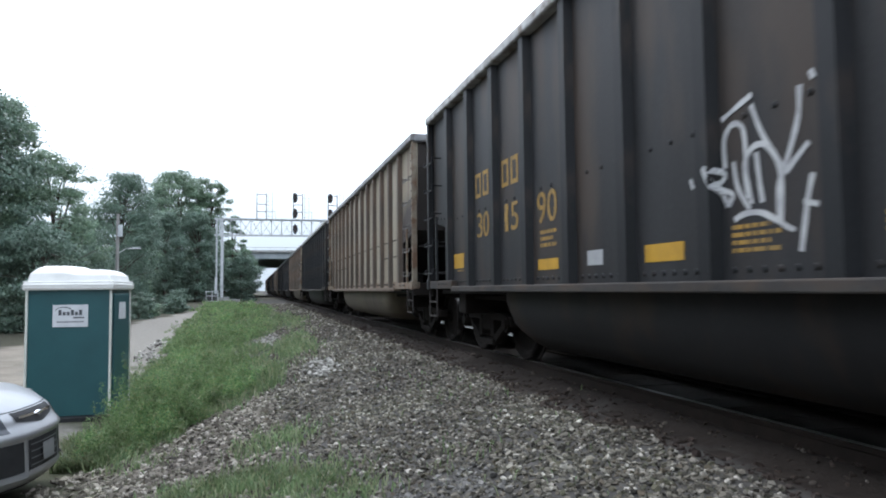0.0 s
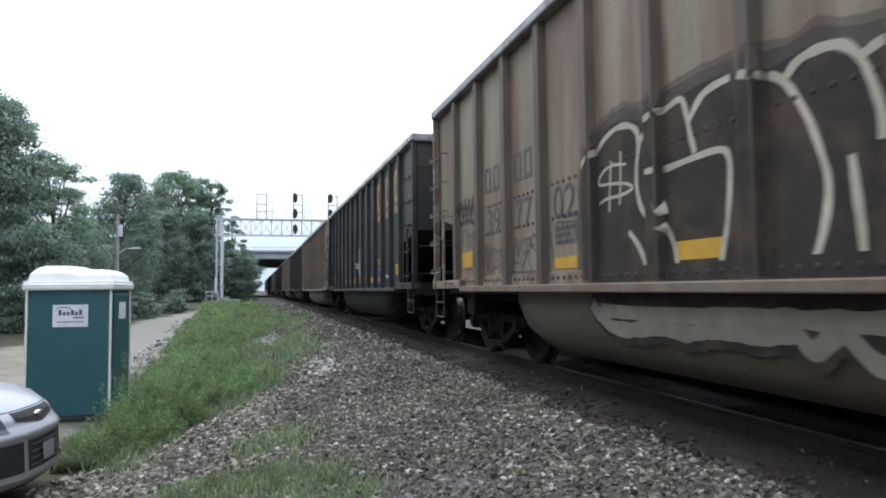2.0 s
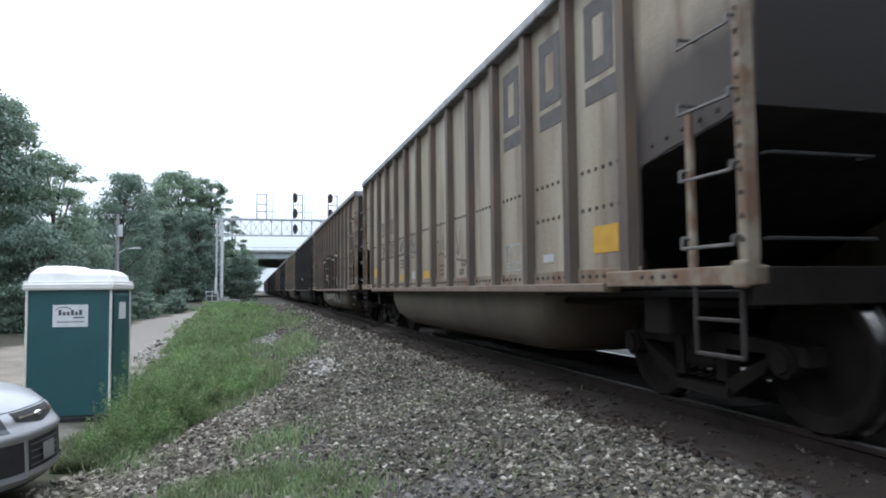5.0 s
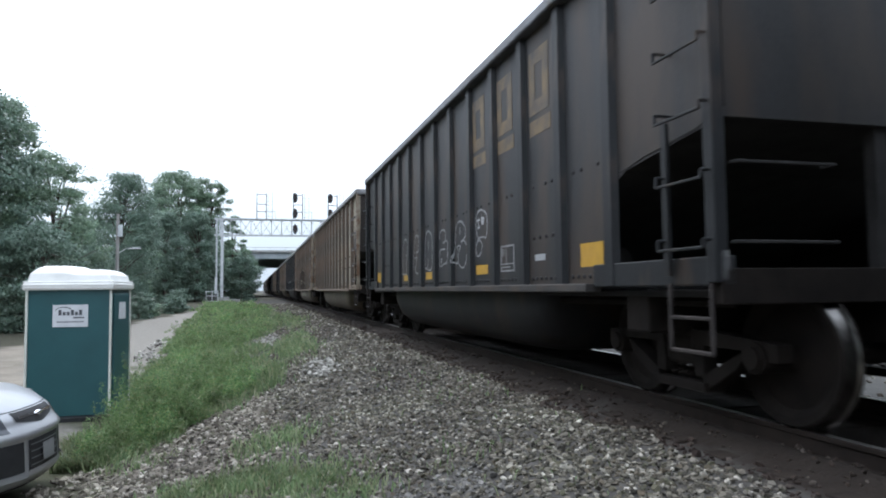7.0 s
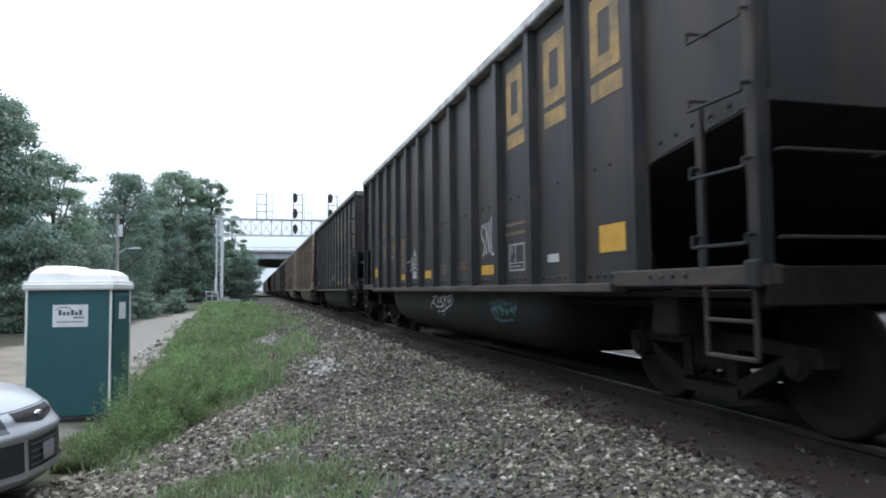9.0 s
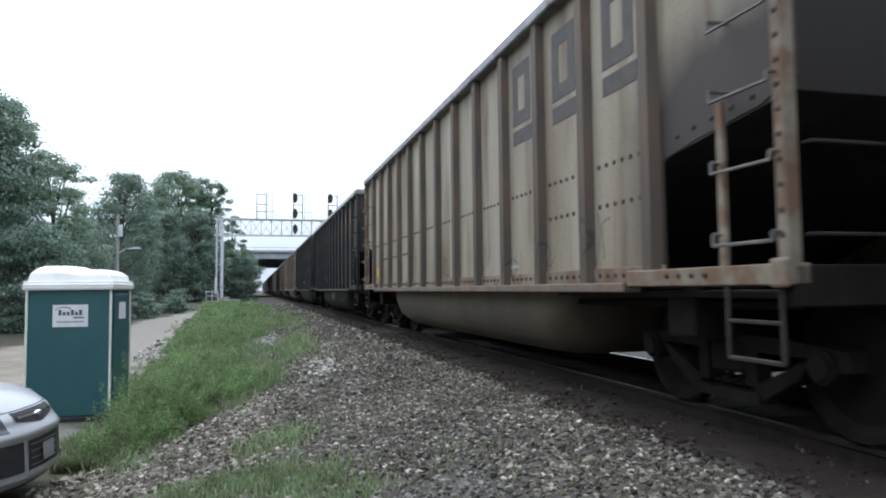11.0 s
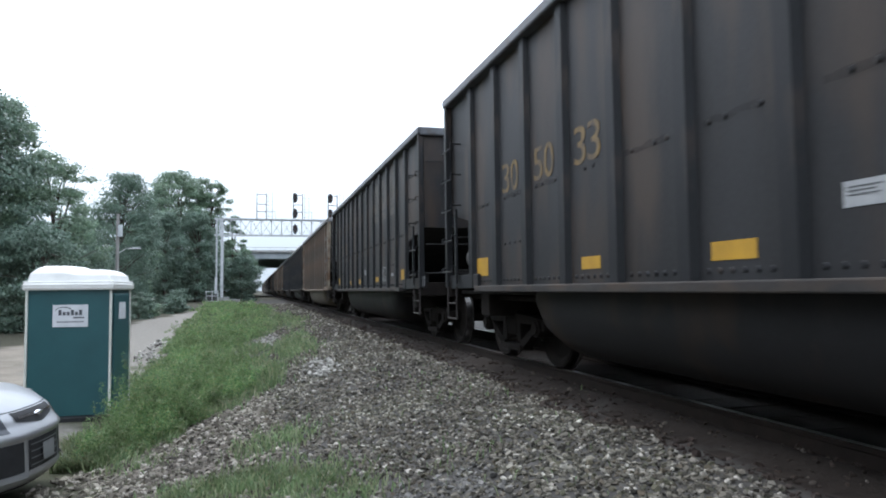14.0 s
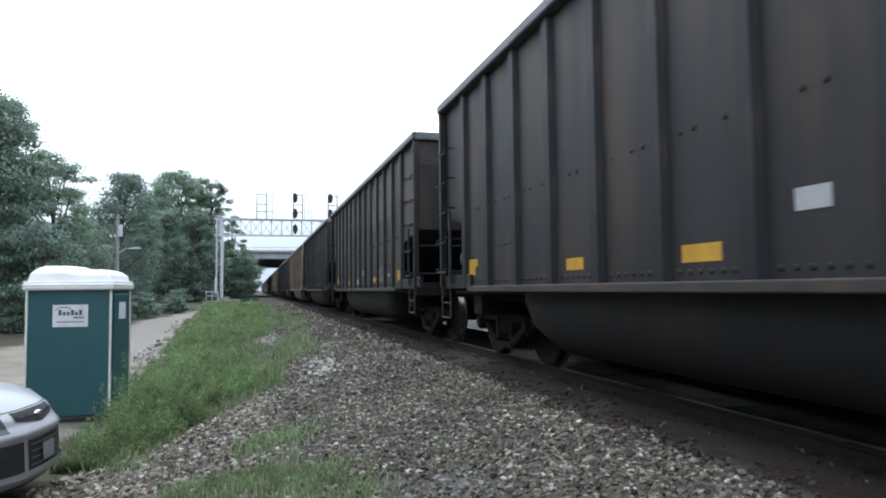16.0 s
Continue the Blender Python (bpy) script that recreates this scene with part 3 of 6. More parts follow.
        bm = bmesh.new()
        pts = [(-0.35, y0 - d1 * 0.05, 0.80), (-0.36, y0 - d1 * 0.35 * reach, 0.60), (-0.34, y0 - d1 * 0.7 * reach, 0.52), (-0.28, y0 - d1 * reach, 0.58)]
        poly_rod(bm, pts, 0.022, 6)
        part("air_hose", bm, RUBBER, car)
        # truck
        yc = truck_y
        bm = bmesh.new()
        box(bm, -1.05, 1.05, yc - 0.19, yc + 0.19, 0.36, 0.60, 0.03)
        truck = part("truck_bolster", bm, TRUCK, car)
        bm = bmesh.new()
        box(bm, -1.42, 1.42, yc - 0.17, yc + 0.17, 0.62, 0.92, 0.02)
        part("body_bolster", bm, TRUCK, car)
        for yb in (-0.36, 0.36):
            bm = bmesh.new()
            box(bm, -0.72, 0.72, yc + yb - 0.05, yc + yb + 0.05, 0.36, 0.50, 0.015)
            part("brake_beam", bm, TRUCK, truck)
        bm = bmesh.new()
        rod(bm, (-1.25, y0 + d1 * 0.3, 0.86), (-1.25, y0 + d1 * 3.3, 0.84), 0.03, 6)
        part("air_pipe", bm, TRUCK, car)
        for sx in (-0.99, 0.99):
            linked("side_frame", SIDE_FRAME, truck, at=pose(sx, yc, 0.024))
            linked("spring", SPRING, truck, at=pose(sx, yc, 0.024))
        for yy in (-0.915, 0.915):
            bm = bmesh.new()
            rod(bm, (-1.0, 0, 0), (1.0, 0, 0), 0.075, 12)
            ws = part("wheelset", bm, TRUCK, car)
            ws.matrix_basis = pose(0, yc + yy, 0.483)
            linked("wheel", WHEEL, ws, "steel wheel with a polished tread", at=pose(-0.755, 0, 0))
            linked("wheel", WHEEL, ws, "steel wheel with a polished tread", at=pose(0.755, 0, 0, 0, 0, 180))
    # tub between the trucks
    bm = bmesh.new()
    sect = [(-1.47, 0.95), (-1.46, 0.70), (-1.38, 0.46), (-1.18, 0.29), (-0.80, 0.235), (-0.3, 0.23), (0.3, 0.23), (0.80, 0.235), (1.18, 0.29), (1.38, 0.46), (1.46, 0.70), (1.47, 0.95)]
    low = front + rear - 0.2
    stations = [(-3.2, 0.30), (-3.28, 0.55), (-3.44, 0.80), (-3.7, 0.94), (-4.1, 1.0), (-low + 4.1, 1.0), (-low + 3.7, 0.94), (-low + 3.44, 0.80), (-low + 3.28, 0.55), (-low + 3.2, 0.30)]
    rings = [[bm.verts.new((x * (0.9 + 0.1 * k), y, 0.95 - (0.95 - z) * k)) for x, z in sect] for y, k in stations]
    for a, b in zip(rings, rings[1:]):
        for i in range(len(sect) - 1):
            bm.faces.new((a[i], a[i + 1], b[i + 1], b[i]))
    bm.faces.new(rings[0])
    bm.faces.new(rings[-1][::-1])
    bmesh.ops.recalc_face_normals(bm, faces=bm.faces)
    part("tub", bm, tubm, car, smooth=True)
    bm = bmesh.new()
    box(bm, -0.2, 0.2, -rear, -front, 0.58, 1.0)
    part("centre_sill", bm, TRUCK, car)
    bm = bmesh.new()
    box(bm, -1.5, 1.5, -rear + 1.85, -front - 1.85, 0.96, 1.02)
    part("floor", bm, COAL, car, "coal-dusted floor of the open body")
    # rivet rows on the side that faces the camera
    bm = bmesh.new()
    rows = []
    for i in range(len(places) - 1):
        y1, step = -places[i], places[i + 1] - places[i]
        for k in range(6):
            y = y1 - 0.19 - k * (step - 0.38) / 5
            rows += ([(y, SILL + 0.075), (y, 2.0)] if not dark or (style == "early" and k % 2) else [(y, SILL + 0.075)]) + ([(y, 1.66)] if not dark and i in (1, 2, 3, 10, 11) else [])
        if style == "late":
            rows += [(y1 - 0.24 - k * (step - 0.48) / 3, 2.04) for k in range(4) if (i + 2 * k) % 3] + ([(y1 - 0.24 - k * (step - 0.48) / 3, 1.5) for k in range(4)] if i in (1, 10) else [])
    for y, z in rows:
        bmesh.ops.create_cone(bm, cap_ends=True, segments=6, radius1=0.024, radius2=0.014, depth=0.012, matrix=Matrix.Translation((PANEL - (0.006 if dark or z > 1.2 else 0.02), y, z)) @ pose(0, 0, 0, 0, -90, 0))
    if style != "late":
        for y0, d1 in ((-front, -1), (-rear, 1)):
            for k in range(6):
                u = 0.16 + 0.19 * k
                z = GAP_TOP + (0.11 if u < 0.35 else 0.03 - 0.1 * (u - 0.35)) + 0.02
                bmesh.ops.create_cone(bm, cap_ends=True, segments=6, radius1=0.022, radius2=0.013, depth=0.012, matrix=Matrix.Translation((PANEL - 0.006, y0 + d1 * u, z)) @ pose(0, 0, 0, 0, -90, 0))
            for u, z in ((0.045, 1.03), (0.045, 1.07), (0.72, 1.05), (0.86, 1.05), (1.0, 1.05), (1.14, 1.05)):
                bmesh.ops.create_cone(bm, cap_ends=True, segments=6, radius1=0.022, radius2=0.014, depth=0.014, matrix=Matrix.Translation((OUT - 0.006, y0 + d1 * u, z)) @ pose(0, 0, 0, 0, -90, 0))
            bm2 = bmesh.new()
            box(bm2, OUT - 0.022, OUT + 0.02, *sorted((y0 + d1 * 0.0, y0 + d1 * 0.13)), SILL - 0.035, SILL + 0.13, 0.018)
            part("corner_casting", bm2, ribm if dark else TAN_FOOT, car)
    if not dark:
        for y in (-front - 0.04, -rear + 0.04):
            for k in range(18):
                bmesh.ops.create_cone(bm, cap_ends=True, segments=6, radius1=0.02, radius2=0.012, depth=0.012, matrix=Matrix.Translation((OUT - 0.005, y, 1.25 + 0.138 * k)) @ pose(0, 0, 0, 0, -90, 0))
        fl = bmesh.new()
        box(fl, PANEL - 0.014, PANEL + 0.002, -bay_r, -bay_f, SILL + 0.012, SILL + 0.135, 0.004)
        part("riveted_flange", fl, TAN_FOOT, car, "pale riveted flange along the sill")
    rv = part("rivets", bm, RIVET_T if not dark else DARK_RIB, car)
    rv["kind"] = "stuff"
    return car


PALE_RIM = surface("scraped_pale_rim", (0.47, 0.465, 0.45), (0.17, 0.165, 0.16), 0.5, 0.15, 4, 40, 0.1, (1, 1, 1), (0.10, 0.07, 0.05), 0.64)
DARK_RIM = surface("worn_dark_rim", (0.10, 0.105, 0.115), (0.05, 0.05, 0.055), 0.5, 0.2, 3, 40, 0.1, (1, 1, 1), (0.06, 0.045, 0.035), 0.66)
SILL_DARK = surface("dusty_dark_sill", (0.052, 0.047, 0.044), (0.027, 0.025, 0.0245), 0.7, 0, 2.5, 40, 0.12, (1, 0.5, 1), (0.06, 0.045, 0.035), 0.6, sheen=0.2)
SILL_TAN = surface("dusty_tan_sill", (0.15, 0.115, 0.086), (0.085, 0.058, 0.04), 0.7, 0, 2.5, 40, 0.15, (1, 1, 0.4), (0.11, 0.065, 0.042), 0.6)
TAN_FOOT = surface("rust_speckled_flange", (0.22, 0.190, 0.145), (0.125, 0.092, 0.063), 0.7, 0, 3, 30, 0.1, (1, 1, 1), (0.12, 0.068, 0.038), 0.55)
# end sheet: the rear one gets darker from about 3.5 m down, ragged edge
TAN_END = surface("tan_end_dark_below", (0.12, 0.10, 0.082), (0.045, 0.037, 0.032), 0.75, 0, 0.9, 25, 0.1, (1, 1, 0.5), (0.026, 0.021, 0.019), 0.49, sheen=0.25, soot=(0.022, 0.018, 0.016), soot_top=3.5)
RIVET_T = surface("rusty_rivet", (0.035, 0.024, 0.019), (0.02, 0.015, 0.012), 0.8, 0, 9, 60, 0.1)
GRAB = surface("bare_grab_iron", (0.15, 0.14, 0.135), (0.08, 0.075, 0.07), 0.55, 0.3, 9, 60, 0.1)

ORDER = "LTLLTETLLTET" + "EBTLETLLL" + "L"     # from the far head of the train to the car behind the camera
FIRST = -12
OFFSET = {0: 11.27, 1: 11.12, 2: 10.93, 3: 10.80, 4: 11.15, 5: 11.0, 6: 10.81, 7: 11.26, 8: 11.63, 9: 12.0}
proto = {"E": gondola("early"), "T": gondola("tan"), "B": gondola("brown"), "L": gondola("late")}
CARS = {}
for i, kind in enumerate(ORDER):
    n = FIRST + i
    at = pose(TRACK, OFFSET.get(n, 11.05) - PITCH * n, 0)
    if n in (0, 1, 2, 3):
        CARS[n] = proto[kind]
        CARS[n].matrix_basis = at
    else:
        CARS[n] = copy_thing(proto[kind], at)


def brake_drum(n):
    """Air reservoir on its bracket in the front bay of a newer car."""
    bm = bmesh.new()
    lathe(bm, [(0.03, -0.26), (0.10, -0.245), (0.15, -0.20), (0.165, -0.15), (0.165, 0.15), (0.15, 0.20), (0.10, 0.245), (0.03, 0.26)], pose(-1.18, -0.72, 1.43, 90), 24)
    bmesh.ops.recalc_face_normals(bm, faces=bm.faces)
    drum = part("air_reservoir", bm, DRUM, CARS[n], "scuffed grey air reservoir", smooth=True)
    for y in (-0.86, -0.59):
        bm = bmesh.new()
        lathe(bm, [(0.167, -0.02), (0.173, -0.018), (0.173, 0.018), (0.167, 0.02)], pose(-1.18, y, 1.43, 90), 24)
        part("strap", bm, GRAB, drum)
        bm = bmesh.new()
        box(bm, -1.22, -1.14, y - 0.02, y + 0.02, 1.0, 1.28)
        part("bracket", bm, STEP, drum)


def brake_valve():
    """Control valve on a post in the front bay of the first tan car."""
    bm = bmesh.new()
    box(bm, -1.34, -1.24, -0.76, -0.52, 1.27, 1.42, 0.03)
    box(bm, -1.36, -1.26, -0.92, -0.78, 1.31, 1.45, 0.03)
    rod(bm, (-1.30, -0.88, 1.38), (-1.30, -0.98, 1.46), 0.035, 10)
    valve = part("brake_valve", bm, DRUM, CARS[1], "pale grey cast brake valve")
    bm = bmesh.new()
    box(bm, -1.32, -1.26, -0.62, -0.56, SILL, 1.27, 0.008)
    part("post", bm, TAN_FOOT, valve)
    bm = bmesh.new()
    poly_rod(bm, [(-1.3, -0.52, 1.34), (-1.3, -0.42, 1.34), (-1.3, -0.36, 1.2), (-1.3, -0.36, 1.0)], 0.016, 6)
    part("pipe", bm, STEP, valve)


DRUM = surface("scuffed_grey_casting", (0.085, 0.084, 0.083), (0.025, 0.024, 0.024), 0.45, 0.3, 7, 60, 0.2)
for n in (6, 7, 8):
    brake_drum(n)
brake_valve()


def travel(t):
    """Metres the train has gone at t seconds."""
    return 7.961 * t - 0.001 * t * t + 0.0004 * t ** 3 - 0.285 * smooth01((t - 13.95) / 0.4)


# ---------------------------------------------------------------- painted marks on the cars
RIBS = {"E": OLD_RIBS, "T": OLD_RIBS, "B": OLD_RIBS, "L": NEW_RIBS}


def ribs_of(n):
    return RIBS[ORDER[n - FIRST]]


def plate(n, name, y0, y1, z0, z1, mat, label="", proud=0.004):
    """A thin painted or stuck-on rectangle on the side of car n that faces the camera."""
    bm = bmesh.new()
    box(bm, PANEL - proud, PANEL - 0.0005, min(y0, y1), max(y0, y1), z0, z1)
    return part(name, bm, mat, CARS[n], label)


def yellow(n, y0, y1, z0, z1):
    plate(n, "reflector_patch", y0, y1, z0, z1, YELLOW, "yellow reflective patch")


def digits(n, text, y0, y1, z0, z1, mat):
    """Stencilled numerals between y0 and y1 on the side of car n, each a part of its own."""
    wide = (y1 - y0) / len(text)
    for i, ch in enumerate(text):
        cu = bpy.data.curves.new("numeral", "FONT")
        cu.body, cu.size, cu.extrude = ch, 1.0, 0.002
        tmp = bpy.data.objects.new("numeral", cu)
        scene.collection.objects.link(tmp)
        me = bpy.data.meshes.new_from_object(tmp.evaluated_get(bpy.context.evaluated_depsgraph_get()))
        bpy.data.objects.remove(tmp)
        co = np.empty(len(me.vertices) * 3)
        me.vertices.foreach_get("co", co)
        co = co.reshape(-1, 3)
        lo, hi = co.min(0), co.max(0)
        u, v = (co[:, 0] - lo[0]) / (hi[0] - lo[0]), (co[:, 1] - lo[1]) / (hi[1] - lo[1])
        span = 0.84 if ch != "1" else 0.4
        a = y0 + wide * (i + (1 - span) / 2)
        me.vertices.foreach_set("co", np.stack([PANEL - 0.004 - co[:, 2], a + wide * span * u, z0 + (z1 - z0) * v], 1).ravel())
        me.materials.clear()
        me.materials.append(mat)
        linked("painted_numeral", me, CARS[n], "stencilled numeral of the car number")


def mark_frame(n, y0, y1, z0, z1, mat, w=0.05, name="painted_mark"):
    """A hollow block in place of a maker's letter."""
    bm = bmesh.new()
    a, b = PANEL - 0.004, PANEL - 0.0005
    lo, hi = min(y0, y1), max(y0, y1)
    box(bm, a, b, lo, lo + w, z0, z1)
    box(bm, a, b, hi - w, hi, z0, z1)
    box(bm, a, b, lo + w, hi - w, z0, z0 + w)
    box(bm, a, b, lo + w, hi - w, z1 - w, z1)
    return part(name, bm, mat, CARS[n])


def rail_logo(n, ys, mat):
    """Three tall blocks with a bar under each, in place of the railway's letters."""
    for y in ys:
        mark_frame(n, y, y - 0.50, 2.80, 3.48, mat, 0.15, "logo_block")
        plate(n, "logo_bar", y, y - 0.54, 2.58, 2.74, mat)


def fine_print(n, y0, y1, z0, z1, rows, mat):
    bm = bmesh.new()
    h = (z1 - z0) / rows
    for k in range(rows):
        y = max(y0, y1)
        end = min(y0, y1) + 0.08 * (k % 2)
        while y > end:
            w = random.uniform(0.03, 0.11)
            box(bm, PANEL - 0.003, PANEL - 0.0005, max(end, y - w), y, z0 + k * h + 0.2 * h, z0 + k * h + 0.75 * h)
            y -= w + 0.02
    part("fine_print", bm, mat, CARS[n], "rows of unreadable stencilling")


def info_box(n, y0, y1, z0=1.17, z1=1.48):
    mark_frame(n, y0, y1, z0, z1, BOXPAINT, 0.02, "data_panel_frame")
    d = y1 - y0
    plate(n, "data_panel_line", y0 + d * 0.40, y0 + d * 0.43, z0 + 0.10, z1 - 0.02, BOXPAINT)
    plate(n, "data_panel_line", y0 + d * 0.05, y1 - d * 0.05, z0 + 0.085, z0 + 0.098, BOXPAINT)
    plate(n, "data_panel_line", y0 + d * 0.10, y0 + d * 0.13, z1 - 0.13, z1 - 0.03, BOXPAINT)
    plate(n, "data_panel_bar", y0 + d * 0.20, y0 + d * 0.23, z1 - 0.12, z1 - 0.04, BOXPAINT)
    plate(n, "data_panel_bar", y0 + d * 0.10, y0 + d * 0.70, z0 + 0.045, z0 + 0.06, BOXPAINT)


BOXPAINT = surface("thin_white_stencil", (0.33, 0.33, 0.33), (0.15, 0.15, 0.155), 0.6, 0, 9, 60, 0.03)


def smooth_line(pts, per=7):
    """A rounded line through a few points (Catmull-Rom)."""
    p = [pts[0]] + list(pts) + [pts[-1]]
    out = []
    for i in range(1, len(p) - 2):
        for k in range(per):
            t = k / per
            out.append(tuple(0.5 * (2 * p[i][j] + (p[i + 1][j] - p[i - 1][j]) * t + (2 * p[i - 1][j] - 5 * p[i][j] + 4 * p[i + 1][j] - p[i + 2][j]) * t * t
                                    + (3 * p[i][j] - p[i - 1][j] - 3 * p[i + 1][j] + p[i + 2][j]) * t ** 3) for j in (0, 1)))
    return out + [tuple(pts[-1])]


def tub_x(z):
    """The tub's side at height z."""
    return -1.47 + 0.02 * (0.95 - z) + 0.30 * max(0.0, 0.74 - z) ** 1.6


def spray(n, strokes, width, mat, on_tub=False, name="spray_stroke", lift=0.005):
    """Sprayed lines that lie on panels and ribs; each stroke is a few (y, z) points."""
    ribs = ribs_of(n)
    for pts in strokes:
        line = smooth_line(pts)
        bm = bmesh.new()
        prev = None
        for i, (y, z) in enumerate(line):
            a, b = line[max(0, i - 1)], line[min(len(line) - 1, i + 1)]
            dy, dz = b[0] - a[0], b[1] - a[1]
            k = math.hypot(dy, dz) or 1
            w = width * 0.5 * (0.85 + 0.3 * noise.noise((y * 9, z * 9, n)))
            ny, nz = -dz / k * w, dy / k * w
            row = []
            for sgn in (1, -1):
                yy, zz = y + sgn * ny, z + sgn * nz
                x = (tub_x(zz) if on_tub else skin_x(yy, ribs)) - lift
                row.append(bm.verts.new((x, yy, zz)))
            if prev:
                bm.faces.new((prev[0], prev[1], row[1], row[0]))
            prev = row
        part(name, bm, mat, CARS[n])


def fill(n, top, z0, mat):
    """A sprayed field between z0 and a rounded upper edge."""
    ribs = ribs_of(n)
    edge = smooth_line(top, 10)
    bm = bmesh.new()
    prev = None
    ys = [edge[0][0] - 0.02 * i for i in range(int((edge[0][0] - edge[-1][0]) / 0.02))]
    for y in ys:
        zt = next((a[1] + (b[1] - a[1]) * (a[0] - y) / max(1e-6, a[0] - b[0]) for a, b in zip(edge, edge[1:]) if b[0] <= y <= a[0]), None)
        if zt is None:
            continue
        x = skin_x(y, ribs) - 0.0035
        row = (bm.verts.new((x, y, z0)), bm.verts.new((x, y, zt)))
        if prev:
            bm.faces.new((prev[0], row[0], row[1], prev[1]))
        prev = row
    part("spray_field", bm, mat, CARS[n], "dark sprayed field")


def tub_field(n, low, z1, mat):
    """A sprayed field on the tub between z1 and a rounded lower edge."""
    edge = smooth_line(low, 8)
    bm = bmesh.new()
    prev = None
    for y, z0 in edge:
        row = [bm.verts.new((tub_x(z) - 0.003, y, z)) for z in (z0, 0.5 * (z0 + z1), z1)]
        if prev:
            for a, b, c, d in zip(prev, row, row[1:], prev[1:]):
                bm.faces.new((a, b, c, d))
        prev = row
    part("spray_field", bm, mat, CARS[n], "dark sprayed field")


SPRAYK = surface("dark_spray_paint", (0.036, 0.031, 0.026), (0.021, 0.018, 0.0155), 0.75, 0, 2, 40, 0.05, rust=(0.060, 0.042, 0.030), rust_level=0.60, sheen=0.15)
def thin(name, colour, alpha):
    """Thin see-through overspray."""
    mt = surface(name, colour, tuple(0.7 * c for c in colour), 0.7, 0, 3, 50, 0.03)
    mt.node_tree.nodes["Principled BSDF"].inputs["Alpha"].default_value = alpha
    return mt


HAZEK = thin("thin_dark_overspray", (0.035, 0.033, 0.031), 0.32)
HAZEB = thin("thin_brown_overspray", (0.07, 0.045, 0.035), 0.5)
HAZET = thin("thin_teal_overspray", (0.045, 0.125, 0.13), 0.55)
HAZEC = thin("thin_cream_overspray", (0.36, 0.32, 0.25), 0.5)
SPRAYT = surface("cream_spray_paint", (0.37, 0.335, 0.262), (0.25, 0.222, 0.170), 0.65, 0, 4, 60, 0.03)
SPRAYW = surface("grey_white_spray", (0.215, 0.192, 0.152), (0.138, 0.121, 0.094), 0.65, 0, 4, 60, 0.03)
FADED = surface("faded_logo_yellow", (0.33, 0.20, 0.05), (0.12, 0.09, 0.045), 0.7, 0, 5, 40, 0.05)
WORN = surface("worn_numeral_yellow", (0.22, 0.14, 0.042), (0.058, 0.046, 0.036), 0.7, 0, 7, 50, 0.05)
RUBBED = surface("rubbed_logo_yellow", (0.15, 0.10, 0.045), (0.05, 0.042, 0.036), 0.7, 0, 4, 45, 0.05)
GHOST = surface("ghostly_logo_paint", (0.085, 0.07, 0.055), (0.045, 0.043, 0.044), 0.7, 0, 4, 40, 0.05)

EARLY_LOGO = (-10.76, -11.84, -12.86)
LATE_LOGO = (-9.22, -10.22, -11.24)
for n, number, mat, logo in ((0, ("30", "15", "90"), YPAINT, YPAINT), (1, ("39", "77", "02"), KPAINT, KPAINT), (2, ("39", "70", "49"), KPAINT, KPAINT), (4, ("30", "25", "35"), WORN, FADED)):
    yellow(n, -1.46, -1.94, 1.27, 1.48)
    yellow(n, -4.60, -5.09, 1.16, 1.27)
    yellow(n, -6.64, -7.13, 1.16, 1.29)
    yellow(n, -12.95, -13.38, 1.27, 1.50)
    for text, y in zip(number, (-2.55, -3.55, -4.58)):
        digits(n, text, y, y - 0.52, 1.64, 1.96, mat)
    for y in (-2.52, -2.82, -3.54, -3.84):
        mark_frame(n, y, y - 0.22, 2.17, 2.49, mat, 0.05, "owner_mark")
    rail_logo(n, EARLY_LOGO, logo)
    info_box(n, -10.77, -11.24)
    plate(n, "small_plate", -11.86, -12.12, 1.23, 1.31 if n != 1 else 1.27, PLACARD if n != 1 else KPAINT)
    fine_print(n, -1.62, -1.94, 1.22, 1.25, 1, mat)
    fine_print(n, -4.66, -5.05, 1.38, 1.58, 3, mat)
for n in (1, 2):
    mark_frame(n, -1.98, -2.17, 1.27, 1.44, KPAINT, 0.04, "stencil_box")
for n in (0, 2, 4):
    plate(n, "placard", -5.70, -5.98, 1.17, 1.30, PLACARD, "white paper placard")
fine_print(0, -10.66, -11.28, 1.54, 1.74, 2, YPAINT)
fine_print(0, -7.63, -8.04, 1.17, 1.36, 4, YPAINT)
fine_print(4, -7.70, -8.05, 1.20, 1.36, 3, RUBBED)
fine_print(4, -8.75, -9.10, 1.24, 1.36, 3, RUBBED)
fine_print(0, -8.72, -9.08, 1.22, 1.34, 3, YPAINT)
yellow(1, -9.72, -10.22, 1.15, 1.29)
yellow(0, -9.72, -10.22, 1.15, 1.28)
yellow(4, -9.75, -10.22, 1.15, 1.27)
rail_logo(5, EARLY_LOGO, KPAINT)
yellow(5, -1.46, -1.94, 1.27, 1.48)
